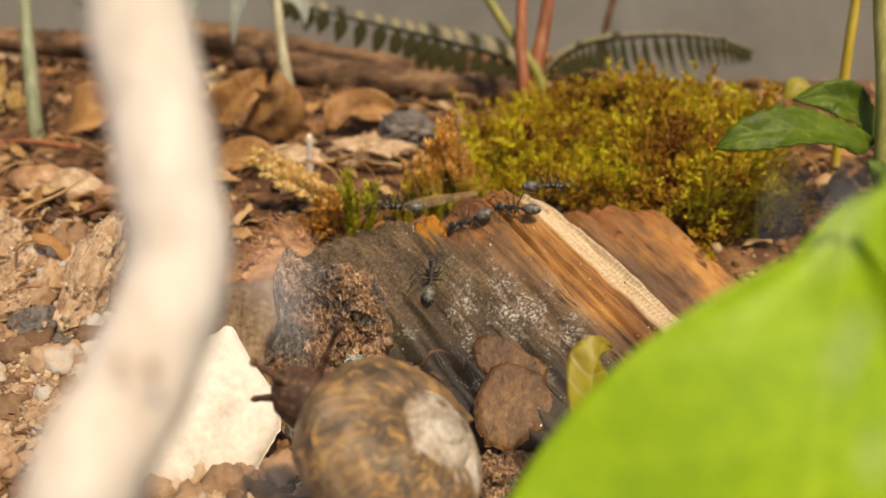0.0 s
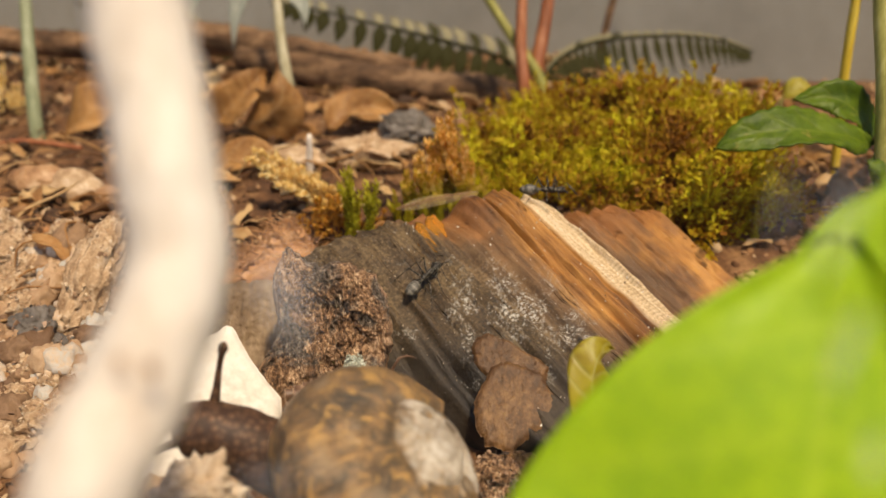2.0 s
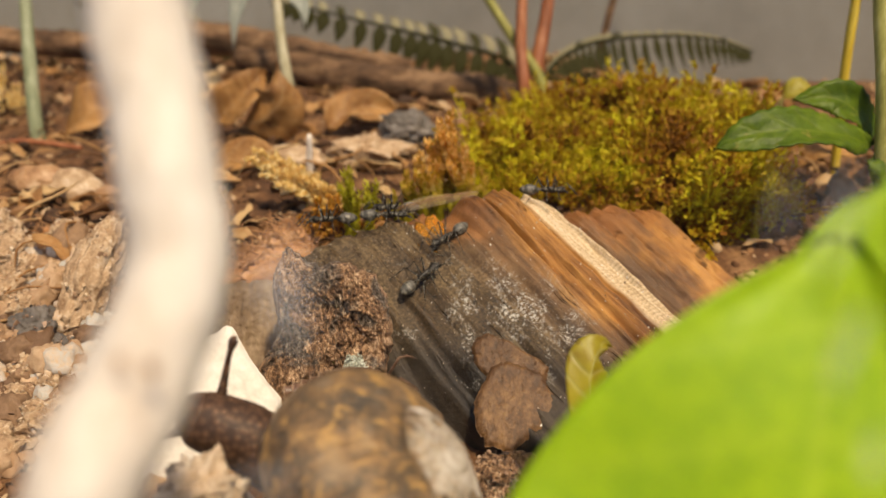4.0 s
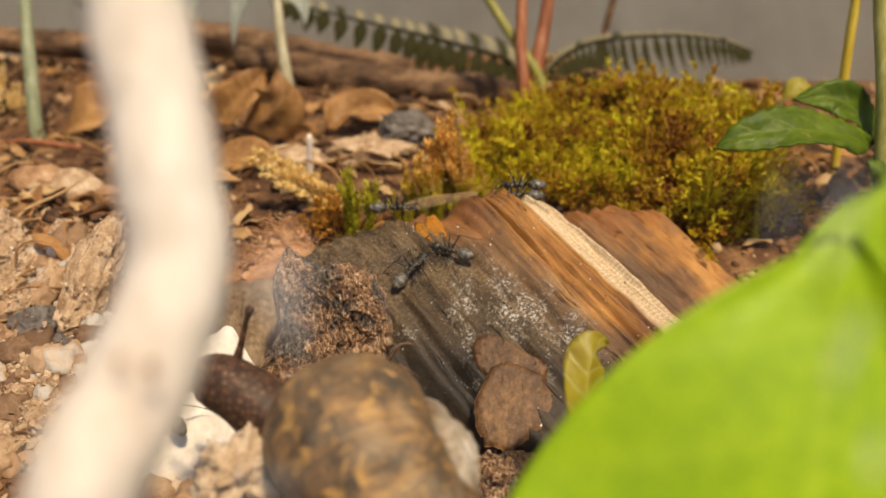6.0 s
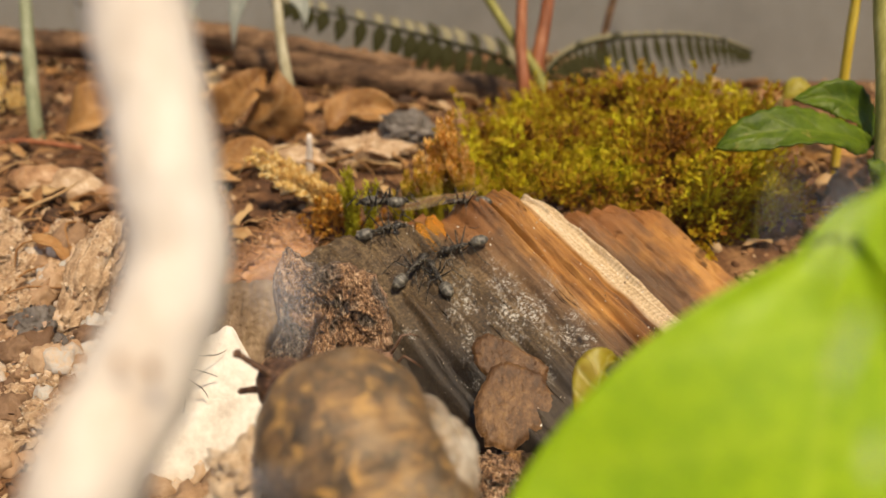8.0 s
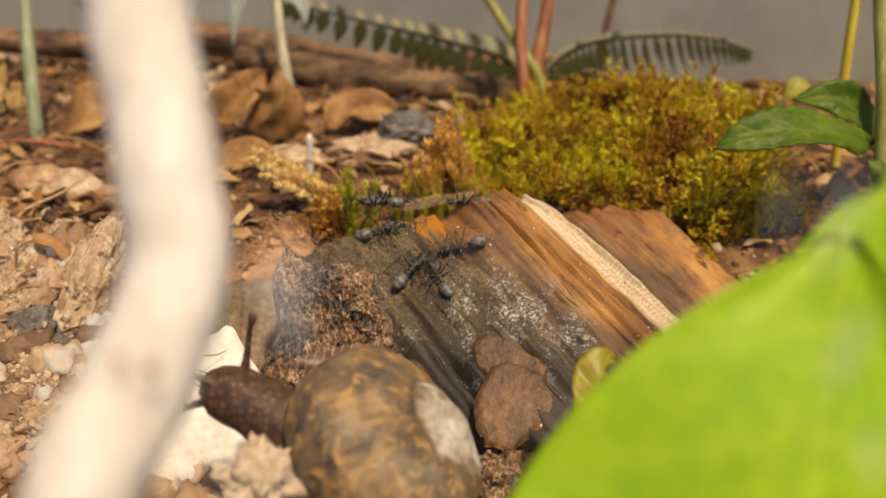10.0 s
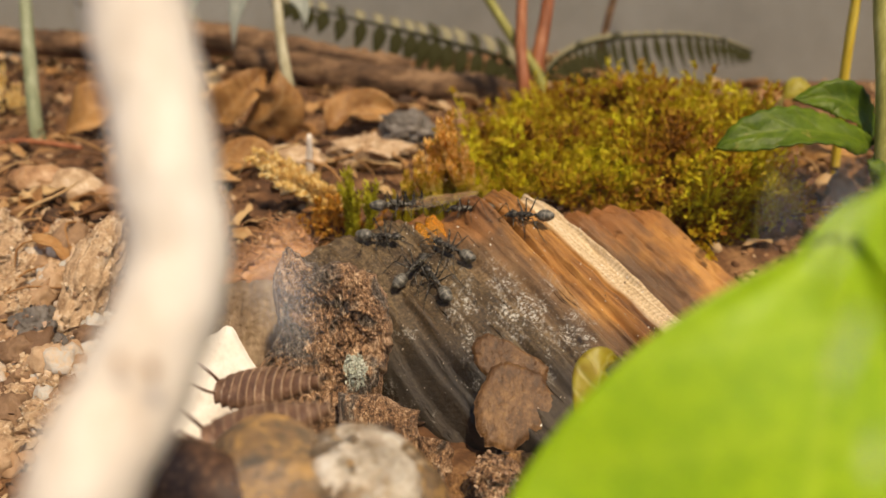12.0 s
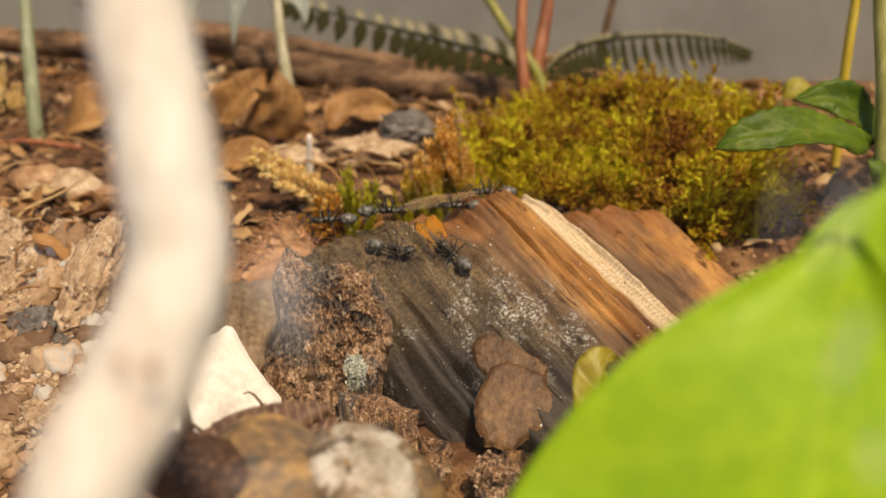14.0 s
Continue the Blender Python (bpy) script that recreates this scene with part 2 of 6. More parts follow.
def shell_material():
    """Snail shell: u along the coil, v round the whorl."""
    n = Nodes("snail_shell")
    v = n.mapped()

    def stretched(u, w):
        m = n.t.nodes.new("ShaderNodeMapping")
        m.inputs["Scale"].default_value = (u, w, 1.0)
        n.link(n.co.outputs["UV"], m.inputs["Vector"])
        return m.outputs["Vector"]

    growth = n.noise(stretched(420.0, 3.0), 1.0, 6, 0.65, 0.5)
    flecks = n.noise(stretched(120.0, 17.0), 1.0, 5, 0.62, 1.2)
    bands = n.noise(stretched(30.0, 9.0), 1.0, 4, 0.6, 1.2)
    uv = n.split(n.co.outputs["UV"])
    blotch = n.noise(v, 260, 6, 0.65, 0.8)
    fine = n.noise(v, 2200, 5, 0.75)
    s = n.math("ADD", n.math("MULTIPLY", growth, 0.28), n.math("ADD", n.math("MULTIPLY", blotch, 0.42), n.math("MULTIPLY", bands, 0.30)))
    col = n.ramp(s, [(0.40, (0.070, 0.050, 0.031)), (0.475, (0.15, 0.098, 0.052)), (0.54, (0.26, 0.155, 0.068)), (0.62, (0.42, 0.265, 0.11))])
    col = n.mix(n.ramp(flecks, [(0.53, (0, 0, 0)), (0.64, (0.85, 0.85, 0.85))]), col, (0.54, 0.32, 0.10))
    col = n.mix(n.ramp(flecks, [(0.36, (0.8, 0.8, 0.8)), (0.45, (0, 0, 0))]), col, (0.070, 0.058, 0.042))
    ash = n.noise(v, 150, 5, 0.65)
    col = n.mix(n.ramp(ash, [(0.52, (0, 0, 0)), (0.64, (0.38, 0.38, 0.38))]), col, (0.36, 0.31, 0.23))
    worn = n.noise(v, 130, 4, 0.65)
    high = n.math("ADD", n.math("MULTIPLY", n.split(v)[2], 1000.0), n.math("MULTIPLY", n.math("SUBTRACT", blotch, 0.5), 11.0))
    edge = n.ramp(n.math("MULTIPLY", n.math("ADD", high, n.math("MULTIPLY", n.math("SUBTRACT", uv[0], 0.8), -5.0)), 0.1), [(0.585, (0, 0, 0)), (0.66, (1, 1, 1))])
    pale = n.ramp(n.math("ADD", n.math("MULTIPLY", ash, 0.5), n.math("MULTIPLY", fine, 0.5)), [(0.36, (0.27, 0.21, 0.14)), (0.46, (0.56, 0.47, 0.34)), (0.56, (0.78, 0.73, 0.64))])
    col = n.mix(n.math("MULTIPLY", n.ramp(worn, [(0.41, (0, 0, 0)), (0.53, (0.92, 0.92, 0.92))]), edge), col, pale)
    n.colour(col)
    n.bump(n.math("ADD", n.math("ADD", growth, n.math("MULTIPLY", fine, 0.25)), n.math("ADD", n.math("MULTIPLY", worn, 0.4), n.math("MULTIPLY", bands, 0.4))), 0.7, 0.45)
    return n.done(0.38, 0.5)


def ant_material():
    n = Nodes("ant_cuticle")
    v = n.mapped()
    f = n.noise(v, 2500, 4, 0.7)
    n.colour(n.ramp(f, [(0.42, (0.010, 0.008, 0.006)), (0.53, (0.035, 0.030, 0.024)), (0.66, (0.30, 0.28, 0.22))]))
    n.bump(f, 0.4, 0.04)
    return n.done(0.45, 0.28)


def gaster_material():
    n = Nodes("ant_gaster")
    v = n.mapped()
    x = n.split(v)[0]
    rings = n.math("COSINE", n.math("MULTIPLY", x, 2 * math.pi / (0.7 * MM)), 0.0)
    f = n.noise(v, 2500, 4, 0.7)
    s = n.math("ADD", n.math("MULTIPLY", rings, 0.03), f)
    col = n.ramp(s, [(0.36, (0.022, 0.020, 0.016)), (0.52, (0.080, 0.073, 0.057)), (0.68, (0.22, 0.205, 0.16))])
    n.colour(n.mix(n.ramp(rings, [(0.65, (0, 0, 0)), (0.95, (0.22, 0.22, 0.22))]), col, (0.36, 0.33, 0.26)))
    n.bump(s, 0.3, 0.05)
    return n.done(0.46, 0.6)


def skin_material():
    n = Nodes("snail_skin")
    v = n.mapped()
    vor = n.put("ShaderNodeTexVoronoi", Scale=1900.0)
    n.link(v, vor.inputs["Vector"])
    big = n.noise(v, 200, 3, 0.6)
    col = n.ramp(n.math("ADD", n.math("MULTIPLY", vor.outputs["Distance"], 0.6), n.math("MULTIPLY", big, 0.5)), [(0.22, (0.27, 0.165, 0.095)), (0.40, (0.105, 0.055, 0.030)), (0.70, (0.045, 0.023, 0.013))])
    n.colour(col)
    n.bump(n.math("SUBTRACT", 1.0, vor.outputs["Distance"]), 0.5, 0.10)
    return n.done(0.55, 0.3, soft=0.25, soft_mm=1.0)


def clear_material(name, tint, rough=0.05, ior=1.4):
    n = Nodes(name)
    v = n.mapped()
    f = n.noise(v, 500, 3, 0.5)
    n.colour(n.ramp(f, [(0.3, tuple(c * 0.8 for c in tint)), (0.7, tint)]))
    n.bump(f, 0.2, 0.1)
    n.p.inputs["IOR"].default_value = ior
    return n.done(rough, 0.5, see=1.0)


M_SOIL = surface("soil", (0.030, 0.014, 0.006), (0.120, 0.055, 0.022), (0.30, 0.165, 0.070), 5.0, 0.9, 0.8, shift=False)
M_CRUMB = islands("soil_crumbs", [(0.1, (0.035, 0.017, 0.008)), (0.45, (0.15, 0.072, 0.030)), (0.75, (0.34, 0.19, 0.085)), (0.95, (0.50, 0.36, 0.21))], 0.85, 3.0, bump_mm=0.25)
M_CHIPS = islands("leaf_litter", [(0.1, (0.045, 0.020, 0.008)), (0.4, (0.18, 0.084, 0.030)), (0.7, (0.38, 0.195, 0.066)), (0.95, (0.56, 0.38, 0.18))], 0.65, 4.0, 0.15, 0.2)
M_GRAVEL = islands("pale_gravel", [(0.1, (0.14, 0.075, 0.036)), (0.5, (0.38, 0.235, 0.125)), (0.8, (0.56, 0.40, 0.25)), (0.97, (0.46, 0.44, 0.40))], 0.65, 2.0, bump_mm=0.35, gloss=0.45)
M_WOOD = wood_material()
M_SIDEWOOD = wood_material("side_wood", 0.0, 0.2)
M_BARK = bark_material()
M_FLAKE = surface("resin_flake", (0.042, 0.019, 0.006), (0.115, 0.056, 0.018), (0.24, 0.130, 0.048), 4.0, 0.42, 0.45, (1, 1, 0.7), gloss=0.45, grit=0.5, shift=False, span=(0.37, 0.63))
M_OCHRE = surface("ochre_bark", (0.045, 0.020, 0.007), (0.20, 0.098, 0.034), (0.46, 0.27, 0.11), 2.4, 0.6, 0.6, (1.6, 1.6, 0.6), grit=0.55, shift=False, span=(0.38, 0.62))
M_WORN = surface("worn_wood", (0.070, 0.045, 0.024), (0.18, 0.120, 0.068), (0.33, 0.24, 0.145), 5.0, 0.7, 0.3, (2.0, 2.0, 0.35), shift=False)
M_LOG = surface("old_branch_bark", (0.030, 0.016, 0.008), (0.135, 0.074, 0.036), (0.33, 0.20, 0.105), 7.0, 0.85, 0.9, (0.4, 1.5, 1.5), grit=0.45, span=(0.39, 0.61))
M_STONE = surface("brown_stone", (0.15, 0.065, 0.024), (0.38, 0.21, 0.095), (0.58, 0.42, 0.25), 6.0, 0.55, 0.3, gloss=0.5)
M_GREY = surface("grey_stone", (0.055, 0.048, 0.042), (0.15, 0.130, 0.112), (0.32, 0.285, 0.245), 5.0, 0.7, 0.4)
M_CLOD = surface("pale_clod", (0.24, 0.135, 0.066), (0.49, 0.335, 0.195), (0.74, 0.60, 0.43), 2.0, 0.75, 0.6, grit=0.5, shift=False)
M_CLAY = surface("pale_clay", (0.40, 0.26, 0.145), (0.66, 0.50, 0.33), (0.84, 0.73, 0.57), 2.0, 0.75, 0.6, grit=0.55, shift=False)
M_WHITE = surface("white_chip", (0.56, 0.49, 0.40), (0.74, 0.68, 0.58), (0.84, 0.80, 0.72), 4.0, 0.6, 0.12, shift=False)
M_STICK = surface("peeled_twig", (0.52, 0.43, 0.34), (0.70, 0.63, 0.54), (0.80, 0.745, 0.67), 4.0, 0.65, 0.2, (1, 1, 0.3), shift=False)
M_HUSK = surface("orange_husk", (0.22, 0.085, 0.028), (0.52, 0.26, 0.105), (0.72, 0.46, 0.25), 2.5, 0.8, 0.4, (0.4, 2, 2))
M_DRY = leaf_material("dry_leaf", (0.24, 0.105, 0.030), (0.52, 0.28, 0.085), (0.55, 0.38, 0.18), 8, 0.25, 0.6, (0.10, 0.045, 0.016), 0.22)
M_SHELL = shell_material()
M_SKIN = skin_material()
M_ANT = ant_material()
M_GASTER = gaster_material()
M_LOUSE = surface("woodlouse_plate", (0.055, 0.028, 0.016), (0.145, 0.076, 0.043), (0.34, 0.21, 0.13), 1.3, 0.34, 0.05, gloss=0.5, grit=0.5)
M_RIM = surface("pale_rim", (0.20, 0.12, 0.07), (0.38, 0.25, 0.155), (0.62, 0.46, 0.32), 1.0, 0.45, 0.02)
M_HONEY = clear_material("honey", (1.0, 0.47, 0.045), 0.12, 1.42)
M_HONEY.node_tree.nodes["Principled BSDF"].inputs["Transmission Weight"].default_value = 0.72
M_VEIN = surface("wing_vein", (0.16, 0.08, 0.03), (0.28, 0.15, 0.06), (0.38, 0.22, 0.10), 1.0, 0.5, 0.05)
M_LEAF = leaf_material("fresh_leaf", (0.27, 0.46, 0.001), (0.44, 0.64, 0.002), (0.54, 0.70, 0.03), 4, 0.34, 0.45, None, 0.14)
M_DARKLEAF = leaf_material("mint_leaf", (0.048, 0.092, 0.003), (0.135, 0.205, 0.006), (0.24, 0.28, 0.03), 6, 0.3, 0.45, (0.30, 0.27, 0.05), 0.16)
M_DARKLEAF.node_tree.nodes["Bump"].inputs["Distance"].default_value = 0.5 * MM
M_DARKLEAF.node_tree.nodes["Principled BSDF"].inputs["Specular IOR Level"].default_value = 0.25
M_YELLOW = leaf_material("yellow_leaf", (0.34, 0.25, 0.010), (0.55, 0.50, 0.030), (0.60, 0.58, 0.20), 6, 0.45, 0.45, (0.16, 0.08, 0.02))
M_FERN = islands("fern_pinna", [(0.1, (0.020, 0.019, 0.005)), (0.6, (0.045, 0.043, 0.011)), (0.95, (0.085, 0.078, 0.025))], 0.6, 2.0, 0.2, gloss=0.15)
# pale version of the fern colour: top light painted into the upper pinnae
M_FERNLIT = islands("fern_lit_pinna", [(0.1, (0.10, 0.09, 0.045)), (0.6, (0.28, 0.25, 0.14)), (0.95, (0.58, 0.53, 0.38))], 0.5, 2.0, 0.25)
M_GREEN = surface("green_stem", (0.17, 0.165, 0.030), (0.31, 0.295, 0.070), (0.46, 0.42, 0.15), 3.0, 0.45, 0.1, (1, 1, 0.2))
M_FRESHSTALK = surface("leaf_stalk", (0.26, 0.40, 0.004), (0.36, 0.52, 0.006), (0.46, 0.60, 0.02), 3.0, 0.45, 0.1, (1, 1, 0.2))
M_BLUESTEM = surface("blue_green_stem", (0.14, 0.165, 0.085), (0.25, 0.275, 0.155), (0.38, 0.40, 0.26), 3.0, 0.5, 0.1, (1, 1, 0.2))
M_RED = surface("red_stem", (0.16, 0.050, 0.018), (0.33, 0.115, 0.045), (0.48, 0.21, 0.095), 3.0, 0.45, 0.1, (1, 1, 0.2))
M_STRAW = surface("straw_stem", (0.42, 0.28, 0.02), (0.64, 0.47, 0.04), (0.76, 0.62, 0.12), 3.0, 0.5, 0.1, (1, 1, 0.2))
M_PALE = surface("pale_stem", (0.24, 0.21, 0.11), (0.40, 0.36, 0.22), (0.54, 0.50, 0.35), 4.0, 0.5, 0.1, (1, 1, 0.2))
M_MOSS = islands("moss", [(0.06, (0.11, 0.042, 0.006)), (0.30, (0.34, 0.145, 0.008)), (0.52, (0.46, 0.34, 0.008)), (0.9, (0.78, 0.74, 0.02))], 0.6, 1.5, 0.40, 0.03, patch=0.62)
M_SPRIG = islands("sprig_moss", [(0.05, (0.40, 0.22, 0.03)), (0.4, (0.72, 0.40, 0.07)), (0.7, (0.84, 0.52, 0.15)), (0.95, (0.88, 0.68, 0.26))], 0.6, 1.5, 0.45, 0.03, patch=0.2, low=(16.5, 22.5, (0.50, 0.45, 0.02)))
M_RUSTMOSS = islands("rust_moss", [(0.05, (0.30, 0.12, 0.012)), (0.5, (0.58, 0.28, 0.03)), (0.95, (0.78, 0.50, 0.09))], 0.6, 1.5, 0.4, 0.03)
M_FRESHMOSS = islands("fresh_moss", [(0.05, (0.26, 0.22, 0.01)), (0.5, (0.50, 0.46, 0.02)), (0.95, (0.72, 0.70, 0.06))], 0.55, 1.5, 0.45, 0.03)
M_DRYMOSS = islands("dry_moss", [(0.05, (0.70, 0.47, 0.13)), (0.5, (0.90, 0.69, 0.27)), (0.95, (0.94, 0.82, 0.46))], 0.65, 1.5, 0.40, 0.03)
M_GRAIN = islands("crust_grains", [(0.1, (0.04, 0.023, 0.013)), (0.45, (0.19, 0.108, 0.060)), (0.75, (0.36, 0.225, 0.138)), (0.98, (0.46, 0.33, 0.22))], 0.6, 1.0, bump_mm=0.1, gloss=0.5)
M_PALEGRAIN = islands("clay_grains", [(0.1, (0.30, 0.18, 0.10)), (0.5, (0.50, 0.36, 0.22)), (0.95, (0.66, 0.53, 0.38))], 0.6, 1.0, bump_mm=0.1, gloss=0.5)
M_SPECK = islands("pale_specks", [(0.1, (0.10, 0.06, 0.03)), (0.5, (0.45, 0.38, 0.28)), (0.9, (0.80, 0.77, 0.70))], 0.6, 1.0)
M_WALL = surface("tank_panel", (0.19, 0.18, 0.155), (0.25, 0.24, 0.21), (0.31, 0.30, 0.265), 90.0, 0.55, 0.1, shift=False)


# ---- building helpers ----
def mesh_of(name, bm, material, smooth=True):
    me = bpy.data.meshes.new(name)
    bmesh.ops.scale(bm, vec=(MM, MM, MM), verts=bm.verts)
    bm.normal_update()
    bm.to_mesh(me)
    bm.free()
    me.materials.append(material)
    if smooth:
        me.polygons.foreach_set("use_smooth", [True] * len(me.polygons))
    return me


def part(name, bm, material, parent=None, label="", m=None, smooth=True):
    """Links a bmesh in millimetres as one mesh object under a thing or a part."""
    ob = new(name, mesh_of(name, bm, material, smooth))
    if parent:
        ob.parent = parent
    if m is not None:
        ob.matrix_basis = m
    return tagged(ob, label)


def empty(name, m, label, category, group="", kind=""):
    ob = new(name)
    ob.empty_display_size = 0.002
    ob.matrix_basis = m
    return tagged(ob, label, category, group, kind)


def raw(name, verts, faces, material, parent=None, uvs=None, smooth=True):
    """A mesh from computed vertices (millimetres) and faces."""
    me = bpy.data.meshes.new(name)
    me.from_pydata((np.asarray(verts, float) * MM).tolist(), [], faces if isinstance(faces, list) else faces.tolist())
    if uvs is not None:
        layer = me.uv_layers.new(name="UVMap")
        idx = np.empty(len(me.loops), np.int32)
        me.loops.foreach_get("vertex_index", idx)
        layer.data.foreach_set("uv", np.asarray(uvs, np.float32)[idx].ravel())
    me.materials.append(material)
    if smooth:
        me.polygons.foreach_set("use_smooth", [True] * len(me.polygons))
    me.update()
    ob = new(name, me)
    if parent:
        ob.parent = parent
    return ob


def lump(r, detail=3, rough=0.25, size=1.0, seed=0, sharp=0.0):
    """A stone or clod: an icosphere with radii r, pushed in and out by noise."""
    bm = bmesh.new()
    bmesh.ops.create_icosphere(bm, subdivisions=detail, radius=1.0)
    off = Vector((seed * 3.7, seed * 1.9, seed * 5.3))
    for v in bm.verts:
        p = v.co.copy()
        k = 1 + rough * noise.noise(p * size + off) + 0.5 * rough * noise.noise(p * size * 2.7 + off) + 0.3 * rough * noise.noise(p * size * 7 + off)
        if sharp:
            k *= 1 + sharp * (max(abs(p.x), abs(p.y), abs(p.z)) - 0.8)
        v.co = Vector((p.x * r[0], p.y * r[1], p.z * r[2])) * k
    return bm


def sweep(path, radii, sides=8, bm=None, caps=True):
    """A tube along a list of points with a radius at each."""
    bm = bm or bmesh.new()
    pts = [Vector(p) for p in path]
    rings = []
    side = None
    for i, p in enumerate(pts):
        a = (pts[min(i + 1, len(pts) - 1)] - pts[max(i - 1, 0)]).normalized()
        if side is None:
            side = a.orthogonal().normalized()
        side = (side - a * side.dot(a)).normalized()
        up = a.cross(side)
        r = radii[i] if not isinstance(radii, (int, float)) else radii
        rings.append([bm.verts.new(p + (side * math.cos(k * 2 * math.pi / sides) + up * math.sin(k * 2 * math.pi / sides)) * r) for k in range(sides)])
    for a, b in zip(rings, rings[1:]):
        for k in range(sides):
            bm.faces.new((a[k], a[(k + 1) % sides], b[(k + 1) % sides], b[k]))
    if caps:
        bm.faces.new(rings[0][::-1])
        bm.faces.new(rings[-1])
    return bm


def curve_points(keys, n):
    """A smooth line through key points (Catmull-Rom)."""
    k = [Vector(p) for p in keys]
    k = [2 * k[0] - k[1]] + k + [2 * k[-1] - k[-2]]
    out = []
    segs = len(k) - 3
    for i in range(n):
        f = i / (n - 1) * segs
        j = min(int(f), segs - 1)
        t = f - j
        a, b, c, d = k[j:j + 4]
        out.append(0.5 * ((2 * b) + (c - a) * t + (2 * a - 5 * b + 4 * c - d) * t * t + (3 * b - a - 3 * c + d) * t ** 3))
    return out


def blade(mid, width, up, n=24, m=10, thick=0.25, fold=0.2, wave=0.0, tooth=0.0, teeth=14, seed=0, shape=(0.8, 1.3)):
    """Leaf blade round a midrib line: a closed thin slab with uv along and across."""
    pts = curve_points(mid, n)
    verts, uvs = [], []
    up = Vector(up).normalized()
    peak = (shape[0] / (shape[0] + shape[1])) ** shape[0] * (shape[1] / (shape[0] + shape[1])) ** shape[1]
    for layer in (0, 1):
        for i, p in enumerate(pts):
            s = i / (n - 1)
            a = (pts[min(i + 1, n - 1)] - pts[max(i - 1, 0)]).normalized()
            across = a.cross(up).normalized()
            nor = across.cross(a).normalized()
            w = width * (max(s, 1e-4) ** shape[0] * max(1 - s, 1e-4) ** shape[1]) / peak
            w *= 1 + tooth * math.sin(s * teeth * 2 * math.pi)
            w = max(w, 0.05)
            for j in range(m + 1):
                c = j / m * 2 - 1
                bend = abs(c) * w * fold + wave * math.sin(s * 9 + seed + c * 2) * abs(c) + wave * 0.6 * noise.noise(Vector((s * 4, c * 2, seed)))
                verts.append(p + across * c * w + nor * (bend - layer * thick))
                uvs.append((s, j / m))
    row, half = m + 1, n * (m + 1)
    faces = []
    for i in range(n - 1):
        for j in range(m):
            q = (i * row + j, i * row + j + 1, (i + 1) * row + j + 1, (i + 1) * row + j)
            faces.append(q)
            faces.append(tuple(half + k for k in q[::-1]))
    rim = [j for j in range(row)] + [i * row + m for i in range(1, n)] + [(n - 1) * row + j for j in range(m - 1, -1, -1)] + [i * row for i in range(n - 2, 0, -1)]
    for a, b in zip(rim, rim[1:] + rim[:1]):
        faces.append((b, a, a + half, b + half))
    return verts, faces, uvs


def proto(bm):
    bmesh.ops.triangulate(bm, faces=bm.faces)
    v = np.array([x.co[:] for x in bm.verts])
    bm.verts.index_update()
    f = np.array([[x.index for x in y.verts] for y in bm.faces])
    bm.free()
    return v, f


def joined(name, protos, mats, material, label, category, smooth=True):
    """Many small pieces as one object that nobody could count."""
    vs, fs, base = [], [], 0
    for which, m in mats:
        v, f = protos[which]
        a = np.array(m)
        vs.append(v @ a[:3, :3].T + a[:3, 3])
        fs.append(f + base)
        base += len(v)
    ob = raw(name, np.vstack(vs), np.vstack(fs), material, smooth=smooth)
    return tagged(ob, label, category, kind="stuff")


def grains(ob, count, small, large, material, name, seed, keep=None):
    """Grit stuck to the surface of a mesh, as one part of it."""
    rnd = random.Random(seed)
    shapes = [proto(lump((1, 0.75, 0.38), 1, 1.1, 1.6, seed + k, 0.6)) for k in range(5)]
    spots = [v for v in ob.data.vertices if keep is None or keep(v.co / MM)]
    vs, fs, base = [], [], 0
    for _ in range(count):
        v = rnd.choice(spots)
        r = small + (large - small) * rnd.random() ** 2.5
        o = v.co / MM + Vector((rnd.gauss(0, 0.12), rnd.gauss(0, 0.12), rnd.gauss(0, 0.12))) + v.normal * r * 0.25
        a = np.array(placed(o.x, o.y, o.z, rnd.uniform(0, 6.3), rnd.uniform(0, 6.3), rnd.uniform(0, 6.3), r))
        pv, pf = shapes[rnd.randrange(5)]
        vs.append(pv @ a[:3, :3].T + a[:3, 3])
        fs.append(pf + base)
        base += len(pv)
    return tagged(raw(name, np.vstack(vs), np.vstack(fs), material, ob, smooth=False), kind="stuff")


def placed(x, y, z, rx, ry, rz, s):
    return Matrix.LocRotScale((x, y, z), Euler((rx, ry, rz)), s if isinstance(s, tuple) else (s, s, s))


# ---- ground ----
def step(a, b, x):
    t = min(max((x - a) / (b - a), 0), 1)
    return t * t * (3 - 2 * t)


def ground_z(x, y):
    z = 3 + 9 * step(66, 108, y) + 2.5 * step(130, 200, y)
    z += 3.0 * step(-15, -45, x) * step(62, 85, y) * (1 - step(95, 120, y))
    z += 5.0 * math.exp(-((x - 30) / 18) ** 2 - ((y - 133) / 19) ** 2) + 3 * math.exp(-((x - 46) / 16) ** 2 - ((y - 122) / 16) ** 2)
    z += 3.2 * math.exp(-((x + 7) / 11) ** 2 - ((y - 37) / 7) ** 2) + 4.7 * math.exp(-((x + 7) / 9) ** 2 - ((y - 33.9) / 7) ** 2)
    z -= 8.0 * step(34, 62, x) * step(150, 195, y)
    p = Vector((x, y, 0))
    z += 1.6 * noise.noise(p * 0.05) + 1.0 * noise.noise(p * 0.14 + Vector((7, 0, 0))) + 0.45 * noise.noise(p * 0.4) + 0.22 * noise.noise(p * 1.1)
    return z


